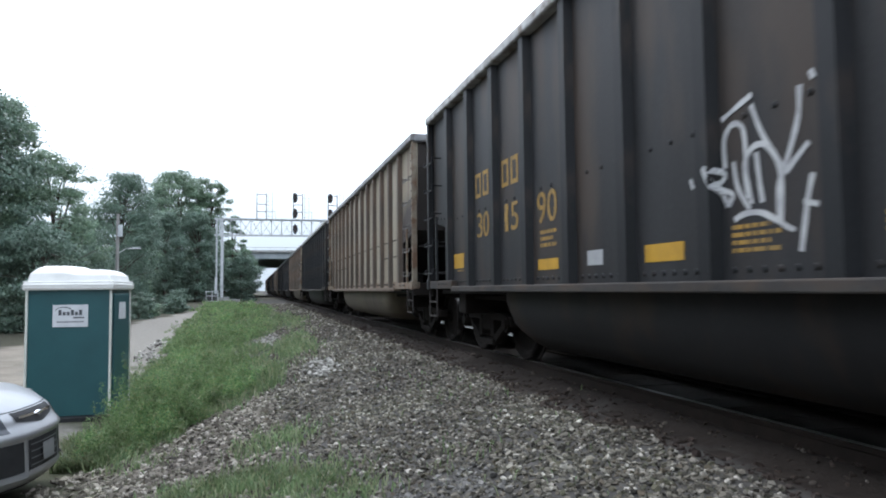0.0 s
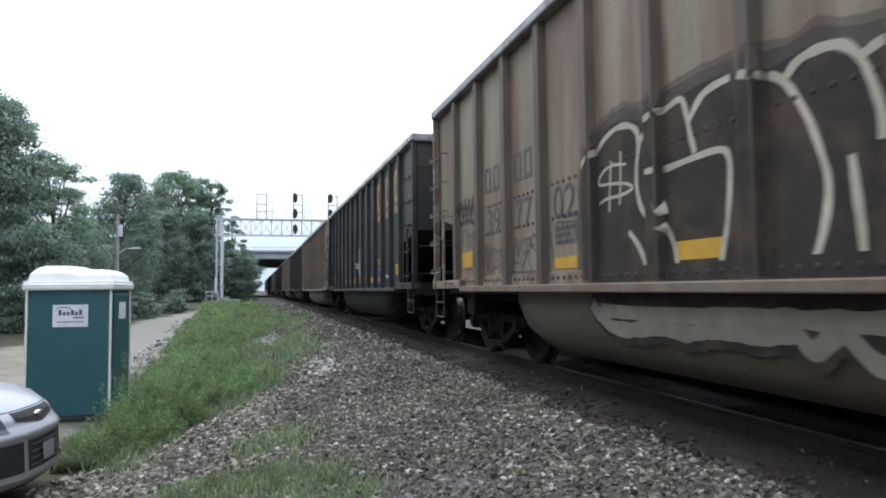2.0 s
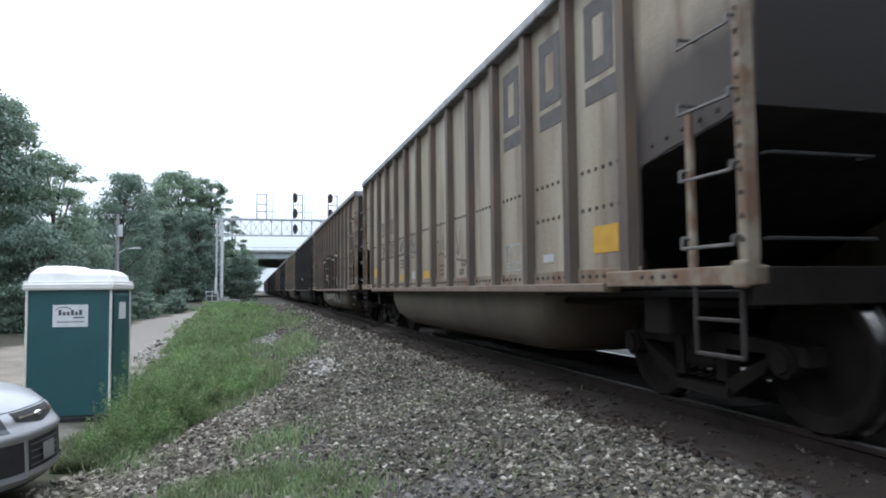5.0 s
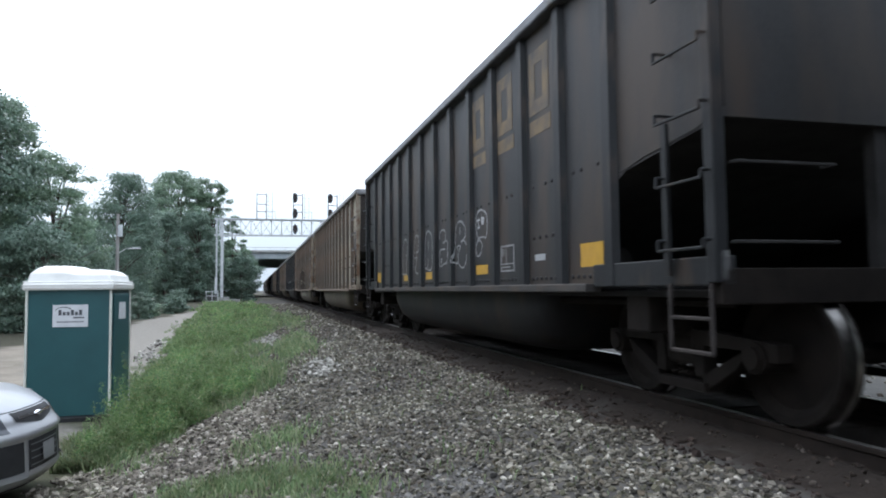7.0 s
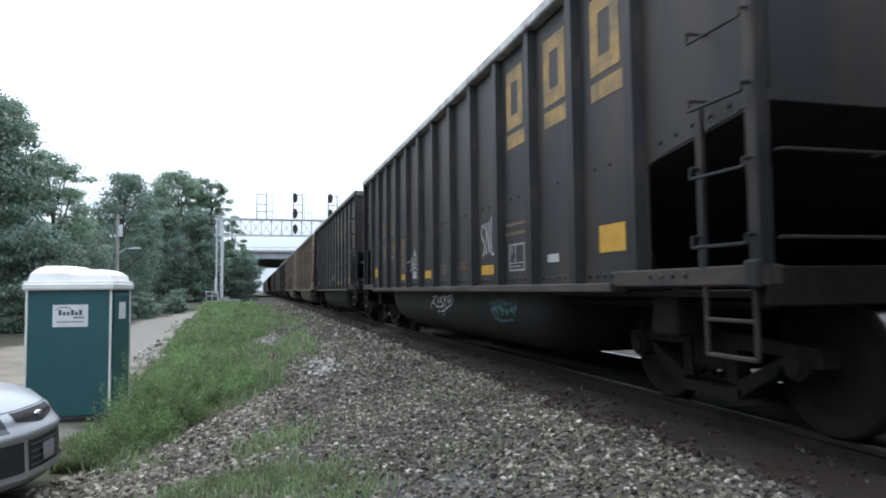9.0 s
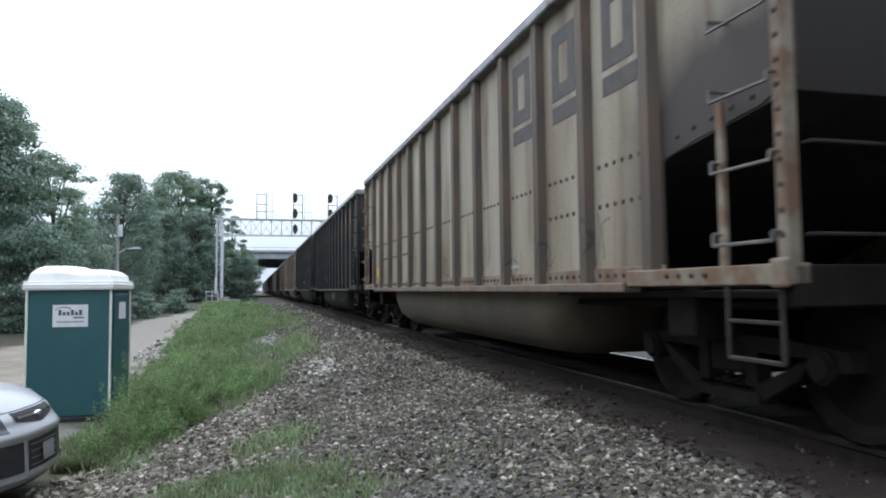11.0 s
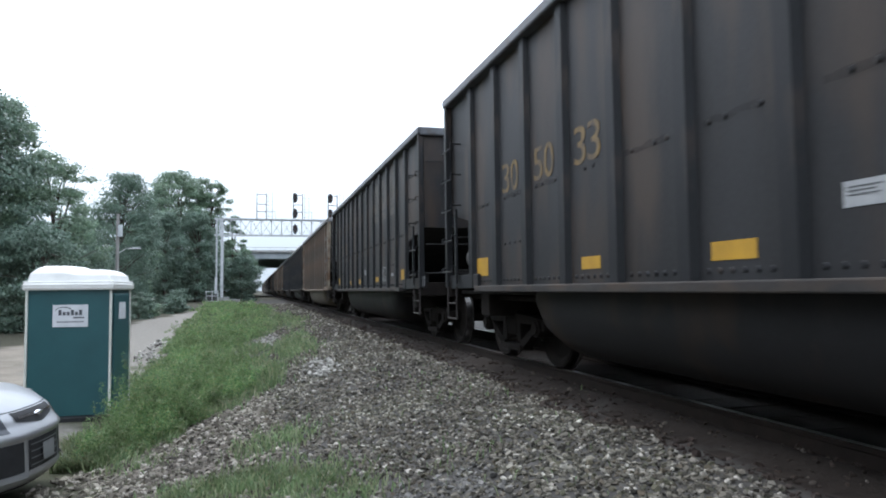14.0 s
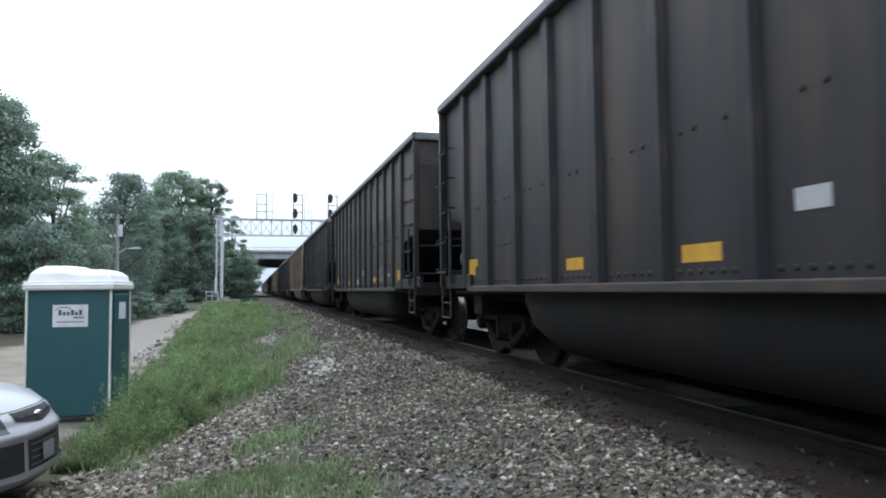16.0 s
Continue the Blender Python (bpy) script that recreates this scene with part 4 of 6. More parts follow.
for n, number in ((3, ("30", "54")), (6, ("30", "55")), (7, ("30", "50", "33")), (8, ("30", "52"))):
    if n != 8:
        yellow(n, -1.62, -2.06, 1.14, 1.37)
    yellow(n, -4.66, -5.01, 1.14, 1.25)
    yellow(n, -6.50, -6.92, 1.14, 1.26)
    yellow(n, -9.32, -9.78, 1.16, 1.28)
    yellow(n, -12.38, -12.80, 1.16, 1.37)
    plate(n, "small_plate", -11.32, -11.58, 1.26, 1.325, PLACARD)
    if n in (6, 7):
        for text, y in zip(number, (-2.62, -3.58, -4.54)):
            digits(n, text, y, y - 0.54, 2.09, 2.44, RUBBED if n == 6 else WORN)
        plate(n, "placard", -7.55, -7.82, 1.36, 1.49, PLACARD, "white paper placard")
        for z, w in ((1.455, 0.20), (1.435, 0.16), (1.415, 0.18)):
            plate(n, "placard_bar", -7.58, -7.58 - w, z, z + 0.008, BLACKG, proud=0.006)
    if n != 8:
        info_box(n, -10.27, -10.71)
    rail_logo(n, LATE_LOGO, RUBBED if n == 3 else GHOST)
for n in (3, 6, 7):
    plate(n, "end_plate", -14.28, -14.40, 1.02, 1.20, BOXPAINT, "pale worn plate at the car's end", proud=0.052)
plate(8, "placard", -7.55, -7.80, 1.38, 1.505, PLACARD, "white paper placard")
plate(8, "reflector_patch", -1.50, -1.96, 1.27, 1.37, YELLOW, "torn yellow reflective patch")
plate(8, "reflector_patch", -1.54, -1.86, 1.15, 1.268, YELLOW, "torn yellow reflective patch")
TEAL = surface("faded_teal_spray", (0.03, 0.085, 0.085), (0.02, 0.05, 0.05), 0.7, 0, 5, 60, 0.03)
# white tag on the first car
spray(0, [
    [(-7.57, 2.02), (-7.72, 2.07), (-7.85, 2.11)],
    [(-7.84, 2.05), (-7.93, 1.85), (-8.09, 1.62)],
    [(-7.59, 1.71), (-7.59, 1.89), (-7.67, 1.97), (-7.76, 1.93), (-7.78, 1.79), (-7.78, 1.64), (-7.82, 1.46)],
    [(-7.67, 1.74), (-7.70, 1.58), (-7.80, 1.43)],
    [(-7.79, 1.50), (-7.77, 1.71), (-7.86, 1.80), (-7.97, 1.77), (-8.06, 1.61), (-8.05, 1.34)],
    [(-7.87, 1.76), (-7.89, 1.59), (-7.91, 1.46)],
], 0.042, WPAINT)
spray(0, [
    [(-8.22, 2.06), (-8.20, 1.88), (-8.10, 1.65), (-8.04, 1.52), (-8.05, 1.34), (-8.15, 1.28)],
    [(-8.27, 1.74), (-8.18, 1.67), (-8.10, 1.60)],
    [(-7.47, 1.73), (-7.53, 1.61), (-7.61, 1.47)],
    [(-7.47, 1.73), (-7.59, 1.67), (-7.53, 1.60), (-7.65, 1.54), (-7.61, 1.47)],
    [(-7.66, 1.38), (-7.76, 1.41), (-7.90, 1.40), (-8.05, 1.33)],
    [(-8.29, 1.57), (-8.25, 1.44), (-8.19, 1.16)],
    [(-8.22, 1.43), (-8.32, 1.40)],
    [(-8.30, 2.12), (-8.32, 2.07)],
    [(-7.23, 1.70), (-7.26, 1.63)],
], 0.042, WPAINT)
# white bubble outlines
spray(3, [
    [(-4.57, 1.27), (-4.59, 1.76), (-4.72, 1.93), (-4.88, 1.94), (-5.02, 1.85), (-4.98, 1.65), (-4.88, 1.62)],
    [(-4.98, 1.6), (-4.91, 1.48), (-4.93, 1.26)],
    [(-4.52, 1.27), (-4.93, 1.27)],
    [(-5.49, 1.3), (-5.61, 1.77), (-5.71, 1.93), (-5.85, 1.95), (-5.96, 1.87), (-5.93, 1.67), (-5.77, 1.64)],
    [(-5.64, 1.53), (-5.82, 1.55), (-5.76, 1.45), (-5.68, 1.3), (-5.91, 1.25)],
    [(-6.43, 1.34), (-6.47, 1.73), (-6.54, 1.91), (-6.71, 1.96), (-6.88, 1.89), (-6.95, 1.78)],
    [(-6.68, 1.79), (-6.68, 1.64)],
    [(-6.65, 1.5), (-6.64, 1.33)],
    [(-6.43, 1.34), (-6.9, 1.32), (-6.95, 1.78)],
], 0.028, BOXPAINT)
spray(3, [
    [(-7.44, 1.76), (-7.46, 1.86), (-7.58, 1.9), (-7.74, 1.88), (-7.78, 1.84), (-7.77, 1.72), (-7.63, 1.69)],
    [(-7.77, 1.72), (-7.9, 1.68), (-7.87, 1.39), (-7.75, 1.37), (-7.44, 1.34), (-7.43, 1.52), (-7.49, 1.59), (-7.75, 1.59)],
    [(-8.24, 1.37), (-8.32, 1.6), (-8.37, 1.86), (-8.51, 1.94), (-8.65, 1.93), (-8.79, 1.87), (-8.84, 1.79), (-8.82, 1.7), (-8.69, 1.66), (-8.61, 1.64)],
    [(-8.61, 1.64), (-8.77, 1.65), (-8.88, 1.59)],
    [(-8.88, 1.45), (-8.85, 1.35), (-8.76, 1.28), (-8.62, 1.28), (-8.51, 1.33), (-8.46, 1.43)],
    [(-8.24, 1.37), (-8.45, 1.35), (-8.48, 1.49), (-8.61, 1.58), (-8.44, 1.59), (-8.46, 1.54)],
], 0.028, BOXPAINT)
spray(3, [
    [(-8.58, 1.86), (-8.59, 1.74)],
    [(-9.43, 1.63), (-9.35, 1.72), (-9.32, 1.83), (-9.36, 1.94), (-9.48, 2.0), (-9.64, 1.98), (-9.76, 1.92), (-9.79, 1.81), (-9.77, 1.7), (-9.72, 1.62), (-9.64, 1.64), (-9.5, 1.64), (-9.43, 1.63)],
    [(-9.43, 1.62), (-9.34, 1.56), (-9.31, 1.49), (-9.35, 1.42), (-9.42, 1.4), (-9.51, 1.43), (-9.57, 1.5), (-9.57, 1.55), (-9.5, 1.6), (-9.43, 1.62)],
], 0.028, BOXPAINT)
spray(3, [
    [(-9.43, 1.88), (-9.44, 1.77)],
    [(-9.37, 1.87), (-9.5, 1.88)],
    [(-9.4, 1.77), (-9.49, 1.78)],
], 0.03, WPAINT)
spray(3, [
    [(-9.6, 1.9), (-9.57, 1.86), (-9.6, 1.82), (-9.64, 1.85), (-9.63, 1.9)],
    [(-7.54, 1.46), (-7.54, 1.37)],
], 0.055, WPAINT)
# small white tag and the long one on the tub
spray(4, [
    [(-5.47, 1.48), (-5.68, 1.56), (-5.56, 1.44), (-5.5, 1.32)],
    [(-5.68, 1.49), (-5.6, 1.33), (-5.79, 1.4)],
    [(-5.65, 1.41), (-5.77, 1.45)],
    [(-5.8, 1.62), (-5.77, 1.4)],
    [(-5.8, 1.62), (-5.94, 1.62), (-5.9, 1.51), (-5.83, 1.48), (-5.96, 1.39)],
    [(-6.1, 1.6), (-6.0, 1.55), (-5.98, 1.45), (-6.06, 1.4), (-6.15, 1.45), (-6.18, 1.53)],
    [(-5.81, 1.67), (-5.86, 1.7), (-5.91, 1.65), (-5.85, 1.62), (-5.81, 1.67)],
    [(-5.57, 1.28), (-5.68, 1.35), (-5.86, 1.37), (-6.02, 1.34), (-6.11, 1.26)],
    [(-6.12, 1.44), (-6.16, 1.34)],
], 0.024, WPAINT)
spray(4, [
    [(-6.93, 0.85), (-7.07, 0.84), (-7.22, 0.87), (-7.0, 0.78), (-6.83, 0.71), (-6.79, 0.64)],
    [(-6.83, 0.71), (-6.96, 0.75), (-7.2, 0.69), (-7.42, 0.69), (-7.65, 0.72)],
    [(-7.26, 0.78), (-7.31, 0.85), (-7.36, 0.81), (-7.26, 0.76), (-7.36, 0.75)],
    [(-7.4, 0.8), (-7.46, 0.84), (-7.49, 0.81), (-7.4, 0.76), (-7.5, 0.77)],
    [(-7.56, 0.85), (-7.52, 0.78), (-7.58, 0.74), (-7.67, 0.79), (-7.64, 0.86), (-7.56, 0.85)],
    [(-7.57, 0.75), (-7.59, 0.63), (-7.56, 0.54)],
    [(-7.69, 0.85), (-7.69, 0.78), (-7.74, 0.84), (-7.78, 0.86)],
    [(-7.78, 0.86), (-7.83, 0.84), (-7.82, 0.78)],
    [(-7.7, 0.8), (-7.77, 0.76), (-7.72, 0.67)],
], 0.026, WPAINT, True)
spray(4, [
    [(-7.97, 0.87), (-7.88, 0.83), (-7.9, 0.78), (-7.96, 0.77), (-8.05, 0.8), (-8.04, 0.86), (-7.97, 0.87)],
    [(-7.98, 0.85), (-8.0, 0.8), (-8.04, 0.82)],
    [(-8.06, 0.89), (-8.14, 0.87), (-8.16, 0.81), (-8.11, 0.75), (-7.87, 0.69), (-7.55, 0.62), (-7.3, 0.62), (-7.26, 0.61), (-7.24, 0.56)],
], 0.026, WPAINT, True)
spray(4, [[(-9.89, 1.74), (-9.84, 1.79), (-9.78, 1.76), (-9.77, 1.66), (-9.85, 1.59), (-9.89, 1.52), (-9.88, 1.44), (-9.80, 1.39)], [(-9.96, 1.41), (-9.96, 1.81)], [(-9.96, 1.81), (-10.07, 1.43)], [(-10.07, 1.43), (-10.07, 1.82)], [(-10.16, 1.86), (-10.15, 1.43), (-10.28, 1.42)]], 0.03, WPAINT)
fine_print(4, -10.66, -11.24, 1.57, 1.63, 1, WORN)
fine_print(4, -10.66, -11.26, 1.68, 1.73, 1, WORN)
spray(4, [[(-9.88, 0.80), (-10.0, 0.66), (-10.08, 0.82), (-10.16, 0.64), (-10.27, 0.80), (-10.33, 0.66), (-10.45, 0.82), (-10.52, 0.66), (-10.63, 0.80), (-10.72, 0.66), (-10.85, 0.84)], [(-9.95, 0.70), (-10.2, 0.74), (-10.5, 0.70), (-10.8, 0.76)]], 0.05, HAZET, True)
spray(4, [[(-10.05, 0.62), (-10.3, 0.58), (-10.7, 0.61)], [(-9.95, 0.78), (-10.3, 0.83), (-10.6, 0.78)]], 0.035, TEAL, True, lift=0.008)
# soft dark overspray round the piece
EDGE = [(-5.18, 1.10), (-5.23, 1.94), (-5.39, 2.15), (-5.66, 2.32), (-5.96, 2.35), (-6.25, 2.28), (-6.59, 2.32), (-7.14, 2.34), (-7.61, 2.26), (-7.93, 2.28), (-8.22, 2.18), (-8.54, 2.17), (-8.72, 2.18), (-8.95, 2.31), (-9.30, 2.30), (-9.82, 2.24), (-10.09, 2.04), (-10.13, 1.66), (-10.29, 1.31), (-10.35, 1.05)]
spray(1, [EDGE], 0.13, HAZEK, lift=0.002)
spray(1, [EDGE], 0.24, HAZEK, lift=0.0012)
# large dark piece with cream outlines
fill(1, [(-5.20, 1.23), (-5.25, 1.94), (-5.40, 2.13), (-5.67, 2.29), (-5.96, 2.32), (-6.25, 2.25), (-6.59, 2.29), (-7.14, 2.31), (-7.61, 2.22), (-7.93, 2.25), (-8.22, 2.14), (-8.54, 2.14), (-8.82, 2.09), (-9.03, 2.20), (-9.30, 2.24), (-9.82, 2.19), (-10.05, 2.04), (-10.13, 1.66), (-10.27, 1.31), (-10.32, 1.03)], SILL + 0.03, SPRAYK)
spray(1, [
    [(-5.27, 1.97), (-5.49, 2.13), (-5.68, 2.23), (-5.88, 2.27), (-6.06, 2.24), (-6.16, 2.17), (-6.18, 2.06), (-6.15, 1.92), (-6.14, 1.77), (-6.17, 1.64), (-6.22, 1.55), (-6.30, 1.48)],
    [(-6.01, 1.41), (-6.12, 1.32), (-6.20, 1.22), (-6.23, 1.14), (-6.22, 1.03)],
    [(-6.17, 2.07), (-6.24, 2.12), (-6.33, 2.19), (-6.57, 2.25), (-6.74, 2.27), (-6.80, 2.14), (-6.83, 2.02), (-6.88, 1.87)],
    [(-6.36, 1.66), (-6.30, 1.74), (-6.34, 1.81), (-6.56, 1.82), (-6.88, 1.84), (-7.14, 1.84), (-7.22, 1.77), (-7.22, 1.59), (-7.18, 1.35), (-7.13, 1.18), (-7.09, 1.03)],
    [(-6.49, 1.60), (-6.53, 1.49)],
], 0.058, SPRAYT)
spray(1, [
    [(-6.50, 1.42), (-6.59, 1.32), (-6.64, 1.18), (-6.64, 1.02)],
    [(-6.82, 2.10), (-6.99, 2.24), (-7.25, 2.27)],
    [(-7.30, 2.26), (-7.52, 2.20), (-7.69, 2.12), (-7.84, 1.91), (-7.93, 1.70), (-7.98, 1.51), (-7.96, 1.34), (-7.90, 1.17), (-7.82, 1.03)],
    [(-7.69, 2.11), (-7.80, 2.19), (-7.96, 2.21), (-8.10, 2.18), (-8.20, 2.09), (-8.27, 1.93), (-8.31, 1.78), (-8.31, 1.66)],
    [(-8.13, 1.62), (-8.15, 1.43), (-8.17, 1.24), (-8.18, 1.03)],
    [(-8.18, 2.08), (-8.41, 2.13), (-8.82, 2.07)],
], 0.062, SPRAYT)
spray(1, [
    [(-8.82, 2.05), (-8.76, 1.92), (-8.81, 1.66), (-8.95, 1.43), (-9.08, 1.28), (-9.03, 1.16), (-8.87, 1.06), (-8.60, 1.00)],
    [(-8.82, 2.07), (-8.98, 2.20), (-9.22, 2.24), (-9.35, 2.19), (-9.38, 2.07), (-9.34, 1.83), (-9.29, 1.61)],
    [(-9.05, 1.29), (-9.21, 1.37), (-9.38, 1.40), (-9.61, 1.40)],
    [(-9.38, 2.18), (-9.62, 2.20), (-9.85, 2.20)],
], 0.055, SPRAYT)
spray(1, [
    [(-5.99, 1.95), (-5.74, 1.98), (-5.57, 1.92), (-5.55, 1.85), (-5.74, 1.83), (-5.97, 1.80), (-6.08, 1.75), (-5.92, 1.715), (-5.68, 1.715), (-5.54, 1.685)],
    [(-5.756, 2.02), (-5.731, 1.84), (-5.708, 1.60)],
    [(-5.91, 2.07), (-5.90, 1.84), (-5.88, 1.64)],
], 0.03, SPRAYT)
spray(1, [
    [(-8.84, 1.94), (-8.72, 2.12), (-8.92, 2.28), (-9.21, 2.27)],
    [(-9.26, 2.18), (-9.63, 2.23), (-9.95, 2.16), (-10.05, 1.98), (-10.02, 1.72), (-10.16, 1.44), (-10.31, 1.26), (-10.30, 1.05)],
    [(-9.62, 1.18), (-9.66, 1.39), (-9.77, 1.19)],
], 0.06, SPRAYT)
# pale band with a ragged lower edge on the tub, dark bays between it and the sill
tub_field(1, [(-5.26, 0.86), (-5.49, 0.70), (-6.27, 0.64), (-7.01, 0.66), (-7.64, 0.66), (-7.97, 0.68), (-8.19, 0.60), (-8.57, 0.72), (-8.96, 0.72), (-9.44, 0.60), (-9.90, 0.56), (-10.11, 0.66), (-10.24, 0.90)], 0.935, SPRAYK)
spray(1, [
    [(-5.24, 0.86), (-5.49, 0.66), (-5.79, 0.60), (-6.27, 0.64), (-6.63, 0.61), (-7.01, 0.66), (-7.34, 0.64), (-7.64, 0.67), (-7.77, 0.58), (-7.97, 0.70), (-8.19, 0.54), (-8.44, 0.72), (-8.57, 0.78), (-8.72, 0.49), (-8.96, 0.76), (-9.21, 0.77), (-9.40, 0.67), (-9.61, 0.58)],
], 0.20, SPRAYK, True, lift=0.006)
spray(1, [
    [(-5.26, 0.84), (-5.49, 0.68), (-5.79, 0.63), (-6.27, 0.67), (-6.63, 0.65), (-7.01, 0.70), (-7.34, 0.68), (-7.64, 0.71), (-7.77, 0.62), (-7.97, 0.73), (-8.19, 0.58), (-8.44, 0.74), (-8.57, 0.80), (-8.72, 0.53), (-8.96, 0.77), (-9.21, 0.78), (-9.40, 0.68), (-9.61, 0.59)],
    [(-5.42, 0.78), (-6.40, 0.77), (-7.35, 0.79), (-8.13, 0.79), (-8.53, 0.83)],
], 0.14, SPRAYW, True, lift=0.009)
spray(1, [
    [(-9.14, 0.76), (-9.44, 0.60), (-9.90, 0.54), (-10.11, 0.62), (-10.24, 0.88)],
], 0.10, SPRAYW, True, lift=0.011)
spray(1, [
    [(-11.92, 1.30), (-11.97, 1.45), (-12.05, 1.78), (-12.07, 1.49), (-12.18, 1.26), (-11.96, 1.27)],
    [(-11.24, 1.59), (-11.39, 1.70), (-11.67, 1.75), (-11.84, 1.59)],
    [(-11.73, 1.27), (-11.85, 1.33), (-11.97, 1.45)],
], 0.035, SPRAYK)
# dark scrawls low on the first tan car
spray(1, [
    [(-1.51, 1.56), (-1.56, 1.78), (-1.68, 1.76)],
    [(-1.72, 1.56), (-1.81, 1.73), (-1.88, 1.54)],
    [(-1.94, 1.49), (-1.97, 1.74), (-2.09, 1.49), (-2.1, 1.74)],
    [(-2.45, 1.26), (-2.52, 1.55), (-2.58, 1.2), (-2.67, 1.52)],
    [(-2.83, 1.47), (-2.71, 1.4), (-2.67, 1.25), (-2.73, 1.19), (-2.77, 1.23)],
    [(-2.85, 1.44), (-2.96, 1.44), (-2.89, 1.36), (-2.96, 1.3), (-2.93, 1.24), (-2.82, 1.22)],
    [(-3.1, 1.44), (-3.0, 1.4), (-3.1, 1.34), (-3.01, 1.22), (-3.12, 1.15)],
    [(-3.47, 1.26), (-3.57, 1.55), (-3.63, 1.34), (-3.72, 1.51)],
    [(-3.49, 1.28), (-3.64, 1.25)],
    [(-3.78, 1.51), (-4.0, 1.51)],
], 0.028, KPAINT)
spray(1, [
    [(-3.89, 1.49), (-3.86, 1.32), (-3.73, 1.21)],
    [(-3.81, 1.36), (-3.96, 1.37)],
    [(-3.98, 1.48), (-3.94, 1.31), (-3.99, 1.19), (-4.05, 1.16)],
    [(-4.16, 1.5), (-4.06, 1.54), (-4.0, 1.45), (-4.11, 1.37), (-4.2, 1.34), (-4.17, 1.23)],
    [(-4.05, 1.42), (-4.08, 1.44), (-4.06, 1.39)],
    [(-3.43, 1.16), (-3.78, 1.15), (-4.19, 1.15)],
], 0.028, KPAINT)
spray(1, [
    [(-4.64, 1.6), (-4.67, 1.4)],
    [(-4.7, 1.59), (-4.75, 1.41), (-4.8, 1.59), (-4.88, 1.41), (-4.91, 1.59), (-4.99, 1.41), (-5.06, 1.59), (-5.09, 1.42), (-5.18, 1.58)],
    [(-4.66, 1.61), (-5.19, 1.58)],
    [(-4.49, 1.54), (-4.59, 1.22)],
    [(-5.18, 1.43), (-5.25, 1.49), (-5.22, 1.14)],
], 0.024, KPAINT)
spray(1, [
    [(-1.37, 2.02), (-1.46, 2.18), (-1.55, 1.96), (-1.65, 2.21), (-1.73, 1.96), (-1.82, 2.20), (-1.89, 1.93), (-1.98, 2.19), (-2.07, 1.94)],
    [(-1.40, 1.89), (-1.75, 1.91), (-2.07, 1.85)],
    [(-1.44, 2.13), (-1.76, 2.10), (-2.08, 2.07)],
], 0.05, HAZEK)
spray(1, [
    [(-1.37, 2.02), (-1.46, 2.18), (-1.55, 1.96), (-1.65, 2.21), (-1.73, 1.96), (-1.82, 2.20), (-1.89, 1.93), (-1.98, 2.19), (-2.07, 1.94)],
    [(-1.40, 1.89), (-1.75, 1.91), (-2.07, 1.85)],
    [(-1.44, 2.13), (-1.76, 2.10), (-2.08, 2.07)],
], 0.12, HAZEK, lift=0.0035)
# the same dark paint on the flange below, between the ribs
for a, b in zip(OLD_RIBS[0][4:9], OLD_RIBS[0][5:10]):
    plate(1, "painted_flange", max(-b + 0.10, -10.3), min(-a - 0.10, -5.25), SILL + 0.02, SILL + 0.1395, SPRAYK, proud=0.0175)
# cream handwriting over its data panel
spray(1, [
    [(-10.75, 1.57), (-10.79, 1.70), (-10.85, 1.55), (-10.90, 1.71), (-10.95, 1.55), (-11.02, 1.70), (-11.07, 1.55), (-11.14, 1.70), (-11.19, 1.55), (-11.26, 1.70), (-11.31, 1.55)],
    [(-10.75, 1.69), (-10.98, 1.69), (-11.33, 1.67)],
    [(-10.94, 1.77), (-10.98, 1.92), (-11.04, 1.77), (-11.11, 1.92), (-11.16, 1.77), (-11.23, 1.92), (-11.28, 1.77), (-11.36, 1.93), (-11.40, 1.80)],
    [(-10.96, 1.85), (-11.18, 1.86), (-11.41, 1.86)],
], 0.03, HAZEC)
plate(1, "data_panel_cell", -10.80, -10.98, 1.28, 1.45, KPAINT, proud=0.003)
plate(1, "data_panel_cell", -11.00, -11.20, 1.28, 1.45, KPAINT, proud=0.003)
spray(2, [
    [(-5.53, 1.39), (-5.58, 1.57), (-5.8, 1.57), (-6.06, 1.53), (-6.2, 1.35)],
    [(-5.61, 1.64), (-5.6, 2.01), (-5.77, 2.04)],
    [(-5.71, 1.64), (-5.86, 2.01)],
    [(-5.94, 1.6), (-5.77, 1.9), (-6.04, 2.0)],
    [(-5.81, 1.74), (-6.17, 1.92)],
    [(-5.94, 1.65), (-6.23, 1.8)],
    [(-5.52, 1.82), (-5.94, 1.8)],
    [(-5.61, 1.68), (-6.19, 1.62)],
    [(-5.58, 1.93), (-6.11, 1.71)],
], 0.024, KPAINT)
spray(2, [
    [(-7.81, 1.56), (-7.74, 1.64), (-7.68, 1.73), (-7.6, 1.73)],
    [(-7.88, 2.0), (-7.79, 2.0), (-7.82, 1.6)],
    [(-7.99, 1.82), (-8.04, 1.57)],
    [(-7.92, 1.78), (-7.98, 1.59)],
    [(-8.26, 1.92), (-8.3, 1.96), (-8.1, 1.56)],
    [(-8.3, 1.84), (-8.24, 1.52), (-8.18, 1.4)],
    [(-7.69, 1.5), (-7.81, 1.53), (-7.97, 1.52), (-8.12, 1.45)],
    [(-7.75, 1.34), (-8.05, 1.34)],
    [(-7.78, 1.27), (-8.02, 1.28)],
    [(-7.8, 1.2), (-8.0, 1.21)],
], 0.03, HAZEB)
